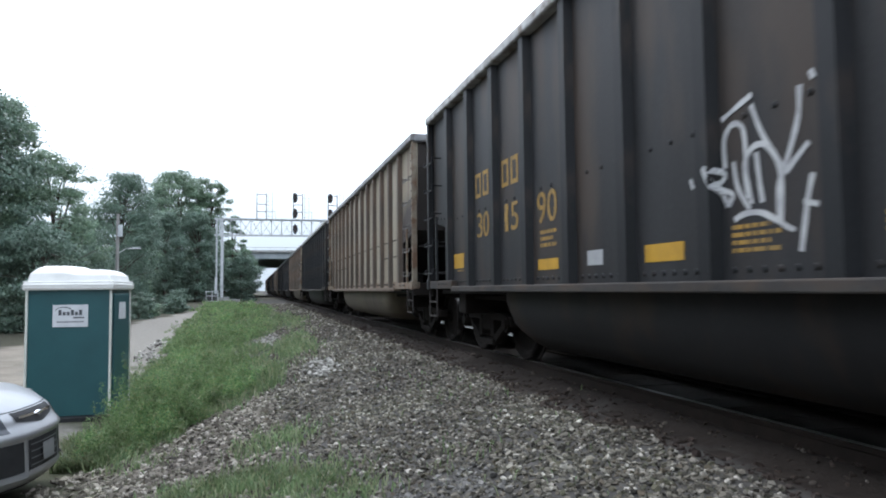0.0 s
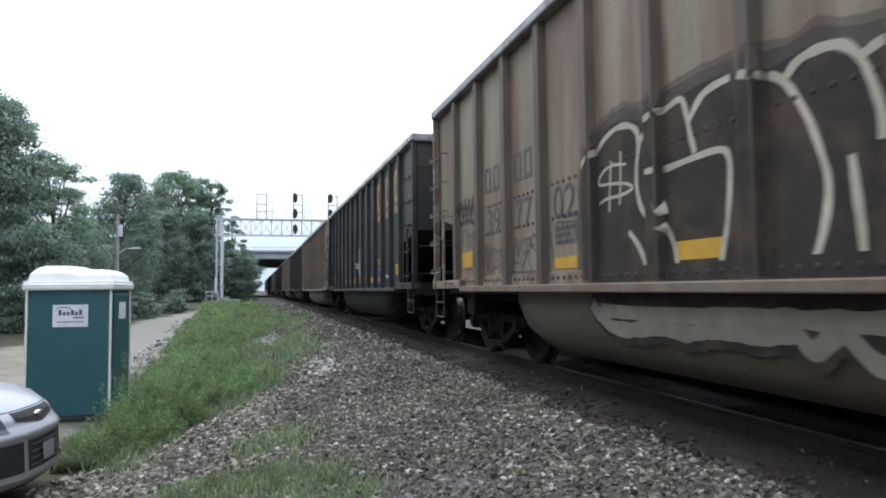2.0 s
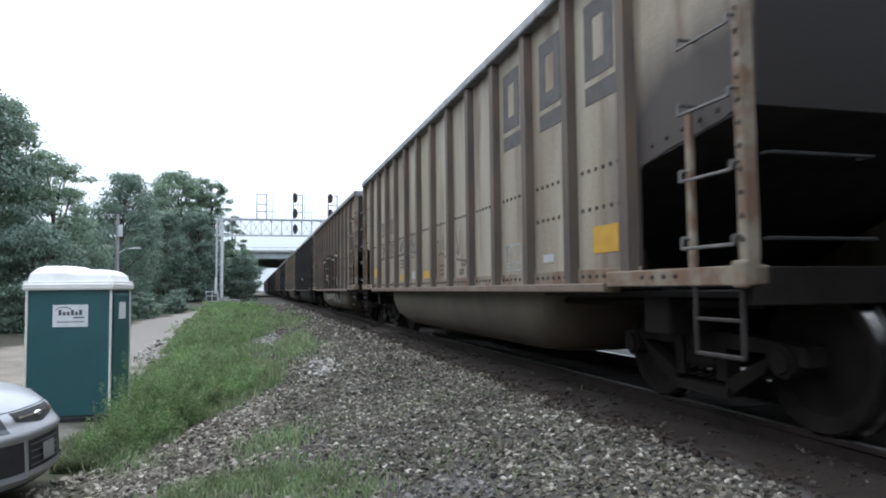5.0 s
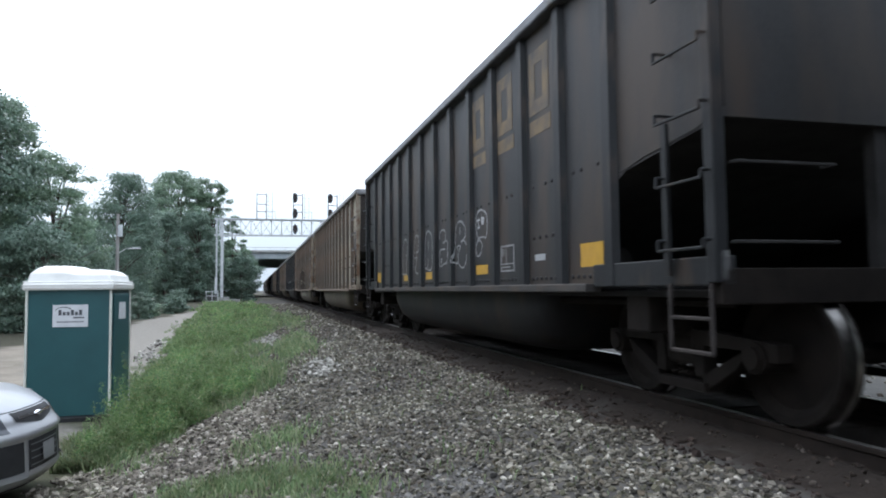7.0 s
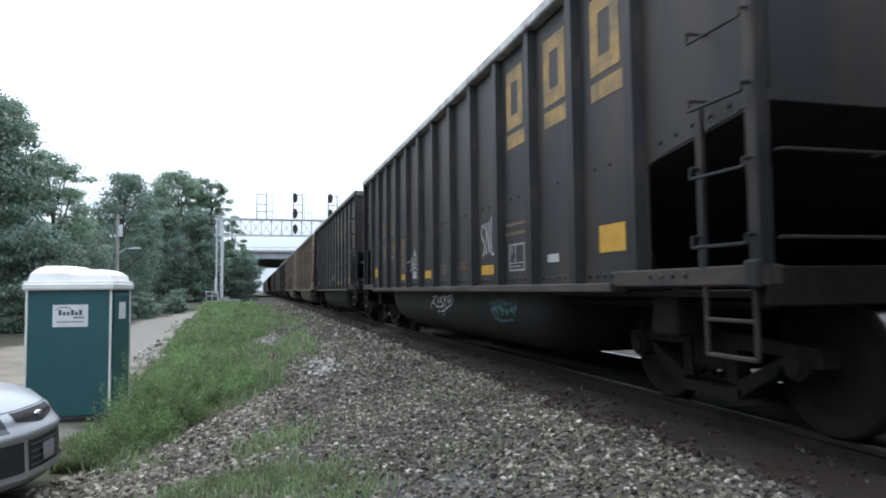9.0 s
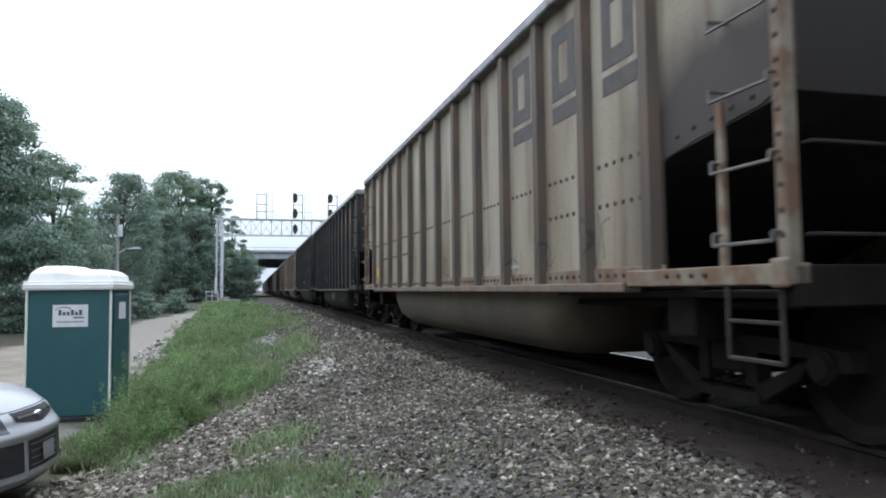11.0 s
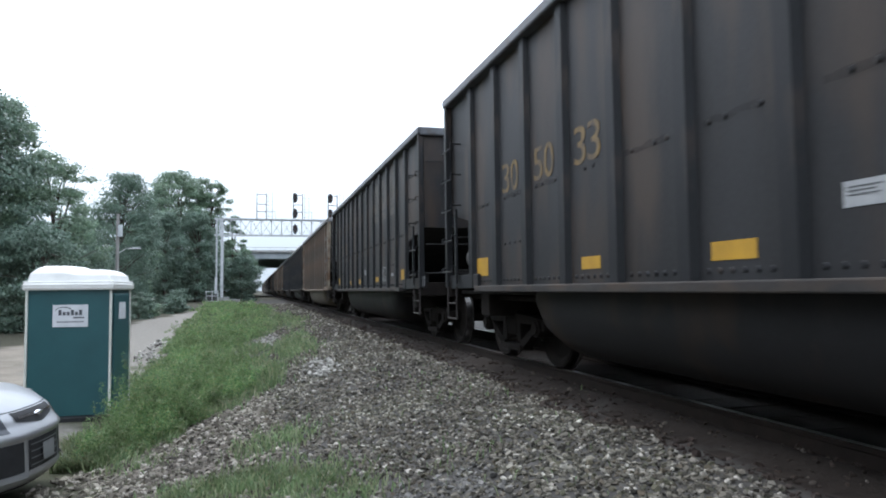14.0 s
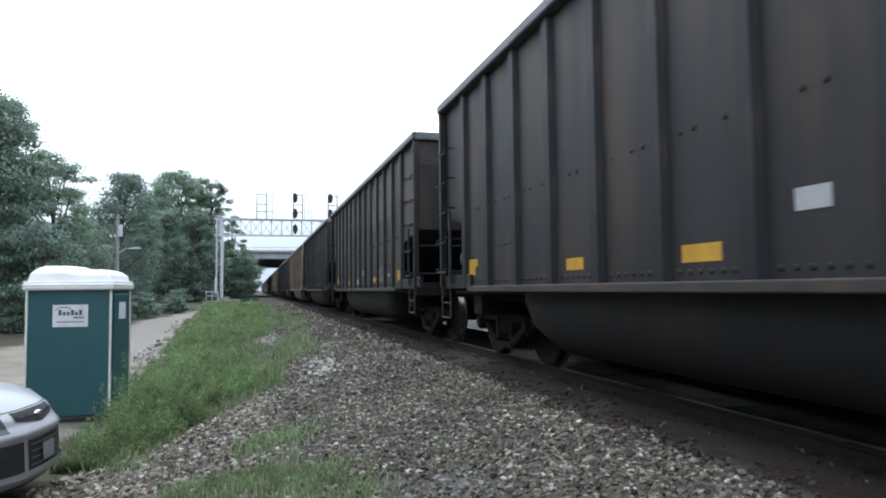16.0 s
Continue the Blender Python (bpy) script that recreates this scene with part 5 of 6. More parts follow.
spray(2, [
    [(-8.71, 1.41), (-9.27, 1.35)],
    [(-8.84, 1.24), (-9.09, 1.24)],
    [(-8.84, 1.19), (-9.06, 1.2)],
    [(-8.7, 1.8), (-8.82, 1.48), (-8.72, 1.55)],
    [(-8.89, 1.81), (-8.88, 1.5)],
    [(-8.95, 1.32), (-9.17, 1.31)],
    [(-9.33, 1.63), (-9.3, 1.5), (-9.35, 1.53)],
], 0.05, HAZEB)
# oily smears along the bolt rows of two newer cars
SMEAR = thin("thin_oily_smear", (0.009, 0.0085, 0.008), 0.28)
smear_rng = random.Random(23)
for n in (6, 7):
    lines = []
    for p, q in zip(NEW_RIBS[0], NEW_RIBS[0][1:]):
        a, b = p + 0.11 + smear_rng.uniform(0, 0.15), q - 0.11 - smear_rng.uniform(0, 0.2)
        if smear_rng.random() < 0.8:
            lines.append([(-a - (b - a) * k / 5, 2.04 + smear_rng.uniform(-0.012, 0.012)) for k in range(6)])
    spray(n, lines, 0.06, SMEAR, name="oily_smear")
# scrawls low on the last tan car
spray(5, [
    [(-12.52, 1.18), (-12.47, 1.36), (-12.58, 1.58), (-12.66, 1.40), (-12.60, 1.24)],
    [(-12.68, 1.16), (-12.76, 1.44), (-12.72, 1.62)],
    [(-12.83, 1.22), (-12.80, 1.50), (-12.94, 1.55)],
    [(-11.55, 1.20), (-11.60, 1.42), (-11.72, 1.34), (-11.68, 1.18), (-11.85, 1.30)],
    [(-10.52, 1.16), (-10.66, 1.30), (-10.83, 1.24), (-10.74, 1.15)],
    [(-9.62, 1.22), (-9.70, 1.52), (-9.79, 1.26), (-9.90, 1.47)],
    [(-7.63, 1.20), (-7.72, 1.42), (-7.86, 1.38), (-7.78, 1.22), (-7.95, 1.17)],
    [(-5.55, 1.25), (-5.63, 1.55), (-5.80, 1.50), (-5.72, 1.32)],
], 0.028, HAZEK)
plate(5, "small_plate", -10.55, -10.86, 1.20, 1.235, PLACARD)


# ---------------------------------------------------------------- signal gantry
def gantry():
    g = thing("signal_gantry", pose(-3.45, 72, -0.2), "galvanised lattice signal gantry spanning the tracks", "signal gantry")
    for x, r in ((-0.28, 0.055), (0.24, 0.115)):
        for y in (-0.4, 0.4):
            bm = bmesh.new()
            box(bm, x - r, x + r, y - r, y + r, 0, 8.35)
            part("tower_post", bm, GALV, g)
    bm = bmesh.new()
    for k in range(9):
        z = 0.4 + k * 0.95
        for y in (-0.4, 0.4):
            rod(bm, (-0.26, y, z), (0.24, y, z), 0.010, 4)
            rod(bm, (-0.26, y, z), (0.24, y, z + 0.95), 0.007, 4)
    part("tower_lacing", bm, GALV, g)
    bm = bmesh.new()
    box(bm, -0.9, 0.9, -0.7, 0.7, -0.4, 0.55, 0.03)
    part("footing", bm, CONC, g)
    x1, n = 20.0, 20
    for y in (-0.5, 0.5):
        for z in (6.72, 8.32):
            bm = bmesh.new()
            box(bm, -0.5, x1, y - 0.045, y + 0.045, z - 0.05, z + 0.05)
            part("truss_chord", bm, GALV, g)
        bm = bmesh.new()
        for k in range(n):
            a, b = k * x1 / n, (k + 1) * x1 / n
            rod(bm, (a, y, 6.72), (b, y, 8.32), 0.014, 4)
            rod(bm, (a, y, 8.32), (b, y, 6.72), 0.014, 4)
            rod(bm, (a, y, 6.72), (a, y, 8.32), 0.032, 4)
        part("truss_lacing", bm, GALV, g)
    bm = bmesh.new()
    box(bm, -0.42, -0.16, -0.62, -0.46, 0.9, 2.5, 0.02)
    part("cable_box", bm, GALV, g, "narrow pale cable box on the post")
    bm = bmesh.new()
    box(bm, 0.2, x1, -0.45, 0.45, 8.36, 8.40)
    part("walkway", bm, GALV, g)
    for x, heads in ((4.02, 0), (7.65, 3), (11.2, 3)):
        bm = bmesh.new()
        for dx in (-0.46, 0.46):
            box(bm, x + dx - 0.045, x + dx + 0.045, 0.42, 0.52, 8.3, 11.1)
        for z in (9.2, 9.95, 10.95):
            box(bm, x - 0.46, x + 0.46, 0.44, 0.52, z - 0.035, z + 0.035)
        part("signal_frame", bm, STEELG, g)
        bm = bmesh.new()
        for dx in (0.62, 1.05):
            box(bm, x + dx - 0.028, x + dx + 0.028, -0.5, -0.46, 8.3, 11.2)
        for k in range(7):
            box(bm, x + 0.62, x + 1.05, -0.5, -0.48, 8.6 + 0.38 * k, 8.635 + 0.38 * k)
        box(bm, x + 0.62, x + 1.35, -0.5, -0.46, 9.1, 9.15)
        box(bm, x + 1.30, x + 1.35, -0.5, -0.46, 8.4, 9.15)
        part("access_ladder", bm, GALV, g)
        for k in range(heads):
            z = 10.55 - 1.6 * k
            bm = bmesh.new()
            prism(bm, [(x - 0.34 + 0.25 * math.cos(a), z + 0.5 * math.sin(a)) for a in [2 * math.pi * i / 20 for i in range(20)]], "y", -0.62, -0.50)
            head = part("signal_head", bm, SIGNAL, g, "black oval signal head")
            for dz in (0.2, -0.2):
                bm = bmesh.new()
                rod(bm, (x - 0.34, -0.62, z + dz), (x - 0.34, -0.635, z + dz), 0.095, 14)
                part("lens", bm, LENSK, head)
                bm = bmesh.new()
                for q in range(9):
                    a0, a1 = math.pi * q / 9, math.pi * (q + 1) / 9
                    prism(bm, [(x - 0.34 + 0.125 * math.cos(a0), z + dz + 0.125 * math.sin(a0)), (x - 0.34 + 0.125 * math.cos(a1), z + dz + 0.125 * math.sin(a1)),
                               (x - 0.34 + 0.115 * math.cos(a1), z + dz + 0.115 * math.sin(a1)), (x - 0.34 + 0.115 * math.cos(a0), z + dz + 0.115 * math.sin(a0))], "y", -0.86, -0.62)
                part("hood", bm, SIGNAL, head)
            bm = bmesh.new()
            rod(bm, (x - 0.34, -0.5, z), (x - 0.34, 0.5, z), 0.05, 6)
            part("bracket", bm, GALV, head)
    return g


STEELG = surface("weathered_grey_steel", (0.085, 0.085, 0.085), (0.055, 0.055, 0.055), 0.55, 0.2, 5, 60, 0.05)

gantry()


def cabinet():
    """Relay cabinet behind a low pipe railing."""
    c = thing("relay_cabinet", pose(-4.05, 71.0, -0.25), "small grey metal relay cabinet behind a pipe railing", "cabinet")
    bm = bmesh.new()
    box(bm, -0.42, 0.40, -0.05, 0.45, 0, 0.95, 0.02)
    body = part("body", bm, STEELG, c)
    bm = bmesh.new()
    box(bm, -0.36, 0.34, -0.08, -0.05, 0.1, 0.85, 0.01)
    part("door", bm, STEELG, body)
    for x in (-0.55, 0.0, 0.55):
        bm = bmesh.new()
        rod(bm, (x, -0.35, 0), (x, -0.35, 1.22), 0.04, 8)
        part("post", bm, GALV, c)
    for z in (0.25, 0.75, 1.20):
        bm = bmesh.new()
        rod(bm, (-0.55, -0.35, z), (0.55, -0.35, z), 0.035, 8)
        part("rail", bm, GALV, c)


cabinet()


def slab():
    bm = bmesh.new()
    box(bm, -0.75, 0.75, -0.25, 0.25, 0, 0.38, 0.03)
    ob = part("concrete_block", bm, CONC)
    ob.matrix_basis = pose(-2.2, 71.0, -0.22)
    tagged(ob, "low pale concrete block beside the gantry foot", "concrete block")


slab()

# ---------------------------------------------------------------- road bridges
def bridge(y0, depth, low, top, name_label):
    b = thing("road_bridge", pose(0, y0, 0), name_label, "bridge")
    bm = bmesh.new()
    box(bm, -45, 60, 0, depth, top - 0.35, top)
    part("deck", bm, CONC, b)
    for k in range(14):
        y = 0.5 + k * (depth - 1.0) / 13
        bm = bmesh.new()
        box(bm, -45, 60, y - 0.02, y + 0.02, low, top - 0.35)
        box(bm, -45, 60, y - 0.2, y + 0.2, low, low + 0.05)
        part("girder", bm, GIRDER, b)
    for y in (0.1, depth - 0.1):
        bm = bmesh.new()
        box(bm, -45, 60, y - 0.03, y + 0.03, top + 0.42, top + 0.52)
        for k in range(43):
            x = -45 + k * 2.5
            box(bm, x - 0.06, x + 0.06, y - 0.06, y + 0.06, top, top + 0.5)
        part("railing", bm, GALV, b)
    for x in (-9.5, 15.5):
        bm = bmesh.new()
        box(bm, x - 1.2, x + 1.2, 0.6, depth - 0.6, low - 0.7, low)
        for k in range(7):
            rod(bm, (x, 1.2 + k * (depth - 2.4) / 6, -1.0), (x, 1.2 + k * (depth - 2.4) / 6, low - 0.7), 0.45, 14)
        part("pier", bm, CONC, b)
    return b


bridge(123, 52, 6.45, 7.9, "wide grey steel girder road bridge over the railway")


def embankment(y0, depth, top, x0, x1):
    bm = bmesh.new()
    prism(bm, [(y0 - 9, -1.2), (y0, top - 0.4), (y0 + depth, top - 0.4), (y0 + depth + 9, -1.2)], "x", x0, x1)
    ob = part("embankment", bm, SOIL)
    tagged(ob, "grassy earth embankment that carries the road", "embankment", kind="structure")
    bm = bmesh.new()
    box(bm, x0, x1, y0 + 0.3, y0 + depth - 0.3, top - 0.4, top)
    tagged(part("road", bm, ASPHALT), "grey asphalt road on the embankment", "road", kind="structure")


SOIL = surface("grassy_soil", (0.06, 0.085, 0.035), (0.045, 0.05, 0.028), 0.95, 0, 1.5, 12, 0.6)
ASPHALT = surface("asphalt", (0.055, 0.055, 0.057), (0.04, 0.04, 0.042), 0.9, 0, 2, 40, 0.3)
embankment(123, 52, 7.9, -270, -45.05)
embankment(123, 52, 7.9, 60.05, 200)

# ---------------------------------------------------------------- portable toilet
def toilet():
    t = thing("portable_toilet", pose(-2.05, 11.2, -0.93, 0, 0, -4.5), "teal plastic portable toilet with a white roof", "portable toilet")
    W, Dp, Hh = 1.18, 1.12, 1.95
    bm = bmesh.new()
    box(bm, -W + 0.03, -0.03, 0.03, Dp - 0.03, 0.12, Hh)
    body = part("cabin", bm, GREEN, t)
    for x in (-W + 0.02, -0.02):
        for y in (0.02, Dp - 0.02):
            bm = bmesh.new()
            box(bm, x - 0.016, x + 0.016, y - 0.016, y + 0.016, 0.10, Hh, 0.005)
            part("corner_trim", bm, CREAM, t, "cream corner trim")
    bm = bmesh.new()
    box(bm, -W - 0.01, 0.01, -0.01, Dp + 0.01, 0.0, 0.11, 0.02)
    part("base_skid", bm, BLACKP, t)
    bm = bmesh.new()
    box(bm, -W - 0.025, 0.03, -0.04, Dp + 0.03, Hh, Hh + 0.10, 0.02)
    box(bm, -W - 0.02, 0.02, -0.02, Dp + 0.02, Hh + 0.09, Hh + 0.13, 0.01)
    roof = part("roof", bm, WHITEP, t, "white moulded roof")
    # moulded roof: a walled lower tier, then a high and a low hump that lean in on all sides
    bm = bmesh.new()
    tiers = ((0.12, 0.02, 0.02), (0.235, 0.05, 0.05), (0.30, 0.12, 0.11), (0.335, 0.20, 0.2))
    cols = [i / 14 for i in range(15)]

    def crest(u):
        return 1.12 if u < 0.42 else 1.12 - 0.26 * smooth01((u - 0.42) / 0.18)
    rings = []
    for h, ix, iy in tiers:
        k = lambda u: Hh + 0.12 + (h - 0.12) * (crest(u) if h > 0.2 else 1.0)
        a = [bm.verts.new((-W + ix + (W - 2 * ix) * u, iy, k(u))) for u in cols]
        b = [bm.verts.new((-W + ix + (W - 2 * ix) * u, Dp - iy, k(u))) for u in cols]
        rings.append(a + b[::-1])
    n = len(rings[0])
    for lo, hi in zip(rings, rings[1:]):
        for q in range(n):
            bm.faces.new((lo[q], lo[(q + 1) % n], hi[(q + 1) % n], hi[q]))
    top = rings[-1]
    for q in range(14):
        bm.faces.new((top[q], top[q + 1], top[n - 2 - q], top[n - 1 - q]))
    bmesh.ops.recalc_face_normals(bm, faces=bm.faces)
    part("roof_dome", bm, WHITEP, roof)
    for z in (0.035, 0.07):
        bm = bmesh.new()
        box(bm, -W - 0.031, 0.036, -0.046, Dp + 0.036, Hh + z - 0.006, Hh + z + 0.006)
        part("roof_rib", bm, WHITEP, roof)
    bm = bmesh.new()
    box(bm, -0.81, -0.33, 0.015, 0.03, 1.41, 1.735)
    sign = part("sign", bm, SIGNW, t, "white company sign")
    bm = bmesh.new()
    for k in range(6):
        box(bm, -0.73 + 0.056 * k, -0.69 + 0.056 * k, 0.010, 0.015, 1.58, 1.63 + 0.03 * (k in (0, 3, 5)))
    box(bm, -0.53, -0.38, 0.010, 0.015, 1.535, 1.555)
    for k in range(11):
        box(bm, -0.75 + 0.034 * k, -0.73 + 0.034 * k, 0.010, 0.015, 1.475, 1.495)
    for k in range(7):
        a0, a1 = math.pi * (0.9 - 0.1 * k), math.pi * (0.8 - 0.1 * k)
        rod(bm, (-0.66 + 0.12 * math.cos(a0), 0.013, 1.63 + 0.07 * math.sin(a0)), (-0.66 + 0.12 * math.cos(a1), 0.013, 1.63 + 0.07 * math.sin(a1)), 0.006, 4)
    part("printed_lettering", bm, INK, sign)
    # door on the side that faces the track
    bm = bmesh.new()
    box(bm, -0.03, 0.0, 0.14, Dp - 0.12, 0.16, Hh - 0.06, 0.008)
    door = part("door", bm, GREEN, t)
    bm = bmesh.new()
    box(bm, 0.0, 0.008, 0.38, 0.74, 1.50, 1.76)
    part("door_sign", bm, SIGNW, door, "small white door sign")
    return t


toilet()


# ---------------------------------------------------------------- parked car

def suv(m, paint, label, convoy=""):
    """A mid-size sport utility vehicle; +x is forward, the nose at x = 0, the ground at z = 0."""
    c = thing("parked_car" if not convoy else "passing_car", m, label, "car", convoy)
    HALF = 0.91

    def fascia(u, z, off=0.0):
        """The nose's surface: u across (-1 to 1), z up."""
        back = 0.40 * abs(u) ** 2.7 + np.interp(z, [0.2, 0.25, 0.3, 0.34, 0.45, 0.6, 0.645, 0.68, 0.72, 0.82, 0.92, 0.98], [0.09, 0.03, 0.0, 0.012, 0.015, 0.025, 0.0, 0.02, 0.06, 0.12, 0.25, 0.40])
        return Vector((-back + off, HALF * u * (1 - 0.02 * abs(u)), z))

    def sheet(name, us, zs, mat, parent, label="", off=0.0, taper=0.0, mid=0.0):
        bm = bmesh.new()
        half = max(abs(u - mid) for u in us)
        g = [[bm.verts.new(fascia(u, zs[-1] - (zs[-1] - z) * (1 - taper * abs(u - mid) / half), off)) for u in us] for z in zs]
        for a, b in zip(g, g[1:]):
            for i in range(len(us) - 1):
                bm.faces.new((a[i], a[i + 1], b[i + 1], b[i]))
        return part(name, bm, mat, parent, label, smooth=True)

    us = [-1 + 2 * i / 36 for i in range(37)]
    # bumper and nose, then the hood behind it
    bm = bmesh.new()
    rows = [[bm.verts.new(fascia(u, z)) for u in us] for z in [0.2, 0.25, 0.28, 0.3, 0.32, 0.34, 0.42, 0.48, 0.54, 0.6, 0.62, 0.645, 0.66, 0.68, 0.72, 0.77, 0.82, 0.87, 0.92, 0.95, 0.98]]
    for x, z in ((-0.55, 1.02), (-0.8, 1.055), (-1.05, 1.08), (-1.3, 1.10)):
        rows.append([bm.verts.new((x - 0.18 * abs(u) ** 3, HALF * u * 0.985, z - 0.10 * abs(u) ** 3 + 0.012 * math.cos(u * 9) * (abs(u) < 0.85))) for u in us])
    for a, b in zip(rows, rows[1:]):
        for i in range(36):
            bm.faces.new((a[i], a[i + 1], b[i + 1], b[i]))
    part("nose_and_hood", bm, paint, c, smooth=True)
    # sides with wheel arches
    for s in (1, -1):
        bm = bmesh.new()
        out = [(-0.42, 0.25)]
        for xc in (-0.95, -3.62):
            out += [(xc + 0.39, 0.25)] + [(xc + 0.39 * math.cos(a), 0.36 + 0.39 * math.sin(a)) for a in [math.pi * k / 10 for k in range(11)]] + [(xc - 0.39, 0.25)]
        out += [(-4.42, 0.30), (-4.50, 0.7), (-4.46, 1.05), (-1.35, 1.02), (-0.52, 0.90)]
        prism(bm, out, "y", s * HALF, s * (HALF - 0.06))
        side = part("body_side", bm, paint, c)
        bm = bmesh.new()
        prism(bm, [(-1.55, 1.06), (-2.25, 1.52), (-3.55, 1.54), (-4.2, 1.22), (-4.2, 1.08)], "y", s * (HALF - 0.06), s * (HALF - 0.10))
        part("side_window", bm, GLASSK, side)
        bm = bmesh.new()
        box(bm, -1.62, -1.42, *sorted((s * HALF, s * (HALF + 0.2))), 1.04, 1.19, 0.03)
        part("door_mirror", bm, paint, side)
    bm = bmesh.new()
    prism(bm, [(-1.3, 1.06), (-2.15, 1.60), (-2.6, 1.67), (-3.6, 1.66), (-4.25, 1.50), (-4.47, 1.05)], "y", -HALF + 0.13, HALF - 0.13)
    part("cabin", bm, paint, c)
    bm = bmesh.new()
    prism(bm, [(-1.36, 1.105), (-1.33, 1.105), (-2.12, 1.605), (-2.15, 1.60)], "y", -HALF + 0.2, HALF - 0.2)
    part("windscreen", bm, GLASSK, c)
    bm = bmesh.new()
    box(bm, -4.52, -0.3, -HALF + 0.07, HALF - 0.07, 0.22, 0.3)
    box(bm, -4.5, -4.44, -HALF + 0.07, HALF - 0.07, 0.3, 1.05)
    part("underbody", bm, BLACKP, c)
    # grilles, lamps, plate
    for name, lo, hi, z0, z1, mat, lab, off in (("upper_grille", -0.40, 0.40, 0.722, 0.848, BLACKP, "", 0.006), ("chrome_bar", -0.36, 0.36, 0.796, 0.814, CHROME, "chrome grille bar", 0.02),
                                           ("lower_grille", -0.33, 0.33, 0.34, 0.60, BLACKP, "", 0.006), ("corner_intake", 0.40, 0.93, 0.34, 0.60, BLACKP, "", 0.006), ("corner_intake", -0.93, -0.40, 0.34, 0.60, BLACKP, "", 0.006),
                                           ("headlight", 0.54, 0.97, 0.70, 0.825, LAMPG, "clear headlight", 0.008), ("headlight", -0.97, -0.54, 0.70, 0.825, LAMPG, "clear headlight", 0.008),
                                           ("number_plate", -0.13, 0.13, 0.39, 0.545, PLATEG, "white number plate", 0.03), ("lip", -0.80, 0.80, 0.20, 0.222, BLACKP, "", 0.012), ("hood_gap", -0.97, 0.97, 0.853, 0.861, BLACKP, "", 0.003)):
        n = 12
        ob = sheet(name, [lo + (hi - lo) * i / n for i in range(n + 1)], [z0 + (z1 - z0) * k / 4 for k in range(5)], mat, c, lab, off, 0.4 if name == "upper_grille" else 0.0, (lo + hi) / 2)
        if name == "lower_grille":
            for z in (0.38, 0.44, 0.50, 0.56):
                sheet("grille_slat", [lo * 0.95 + (hi - lo) * 0.95 * i / n for i in range(n + 1)], [z - 0.006, z + 0.006], BLACKG, ob, "", 0.014)
        if name == "corner_intake":
            sheet("trim_edge", [lo + (hi - lo) * i / n for i in range(n + 1)], [0.295, 0.33], paint, ob, "", 0.03)
        if name == "headlight":
            sheet("lamp_bezel", [lo + (hi - lo) * (0.15 + 0.6 * i / n) for i in range(n + 1)], [0.725, 0.76], CHROME, ob, "", 0.011)
    bm = bmesh.new()
    bmesh.ops.create_uvsphere(bm, u_segments=14, v_segments=8, radius=0.5, matrix=Matrix.Translation((-0.085, 0, 0.80)) @ Matrix.Diagonal((0.045, 0.11, 0.05, 1)))
    part("emblem", bm, CHROME, c, "oval emblem", smooth=True)
    for xc in (-0.95, -3.62):
        for s in (1, -1):
            bm = bmesh.new()
            lathe(bm, [(0.20, -0.10), (0.31, -0.11), (0.355, -0.08), (0.36, 0.0), (0.355, 0.08), (0.31, 0.11), (0.20, 0.10)], Matrix.Translation((xc, s * (HALF - 0.13), 0.36)) @ pose(0, 0, 0, 90), 28)
            w = part("wheel", bm, RUBBER, c)
            bm = bmesh.new()
            rod(bm, (xc, s * (HALF - 0.02), 0.36), (xc, s * (HALF - 0.06), 0.36), 0.22, 20)
            part("rim", bm, GALV, w)
    return c


suv(pose(-1.855, 7.25, -0.92, 0, 0, -7), SILVER, "silver sport utility vehicle parked on the gravel lot")
GREYCAR = surface("grey_car_paint", (0.10, 0.11, 0.12), (0.08, 0.09, 0.10), 0.35, 0.3, 3, 100, 0)
passing = suv(pose(-240, 127, 7.9), GREYCAR, "dark grey vehicle crossing the road bridge", "traffic on the bridge")


def utility_pole():
    x, y = at_bearing(207, 46), 46
    p = thing("utility_pole", pose(x, y, height(x, y) - 0.05), "weathered grey wooden utility pole with a street lamp", "utility pole")
    bm = bmesh.new()
    rod(bm, (0, 0, -0.5), (0, 0, 6.3), 0.12, 10, 0.085)
    part("pole", bm, POLEW, p)
    bm = bmesh.new()
    rod(bm, (0.16, -0.12, 4.9), (0.16, -0.12, 5.6), 0.13, 12)
    part("transformer", bm, GALV, p)
    bm = bmesh.new()
    poly_rod(bm, [(0.1, 0, 3.9), (0.5, -0.05, 4.15), (0.95, -0.1, 4.18)], 0.025, 6)
    part("lamp_arm", bm, GALV, p)
    bm = bmesh.new()
    box(bm, 0.85, 1.35, -0.19, -0.01, 4.12, 4.22, 0.03)
    part("lamp_head", bm, GALV, p)


def at_bearing(px, y):
    """Lateral place of a bearing over the picture's width at distance y."""
    return y * math.tan(radians(15.17) + math.atan((px - 784) / 1225))


utility_pole()


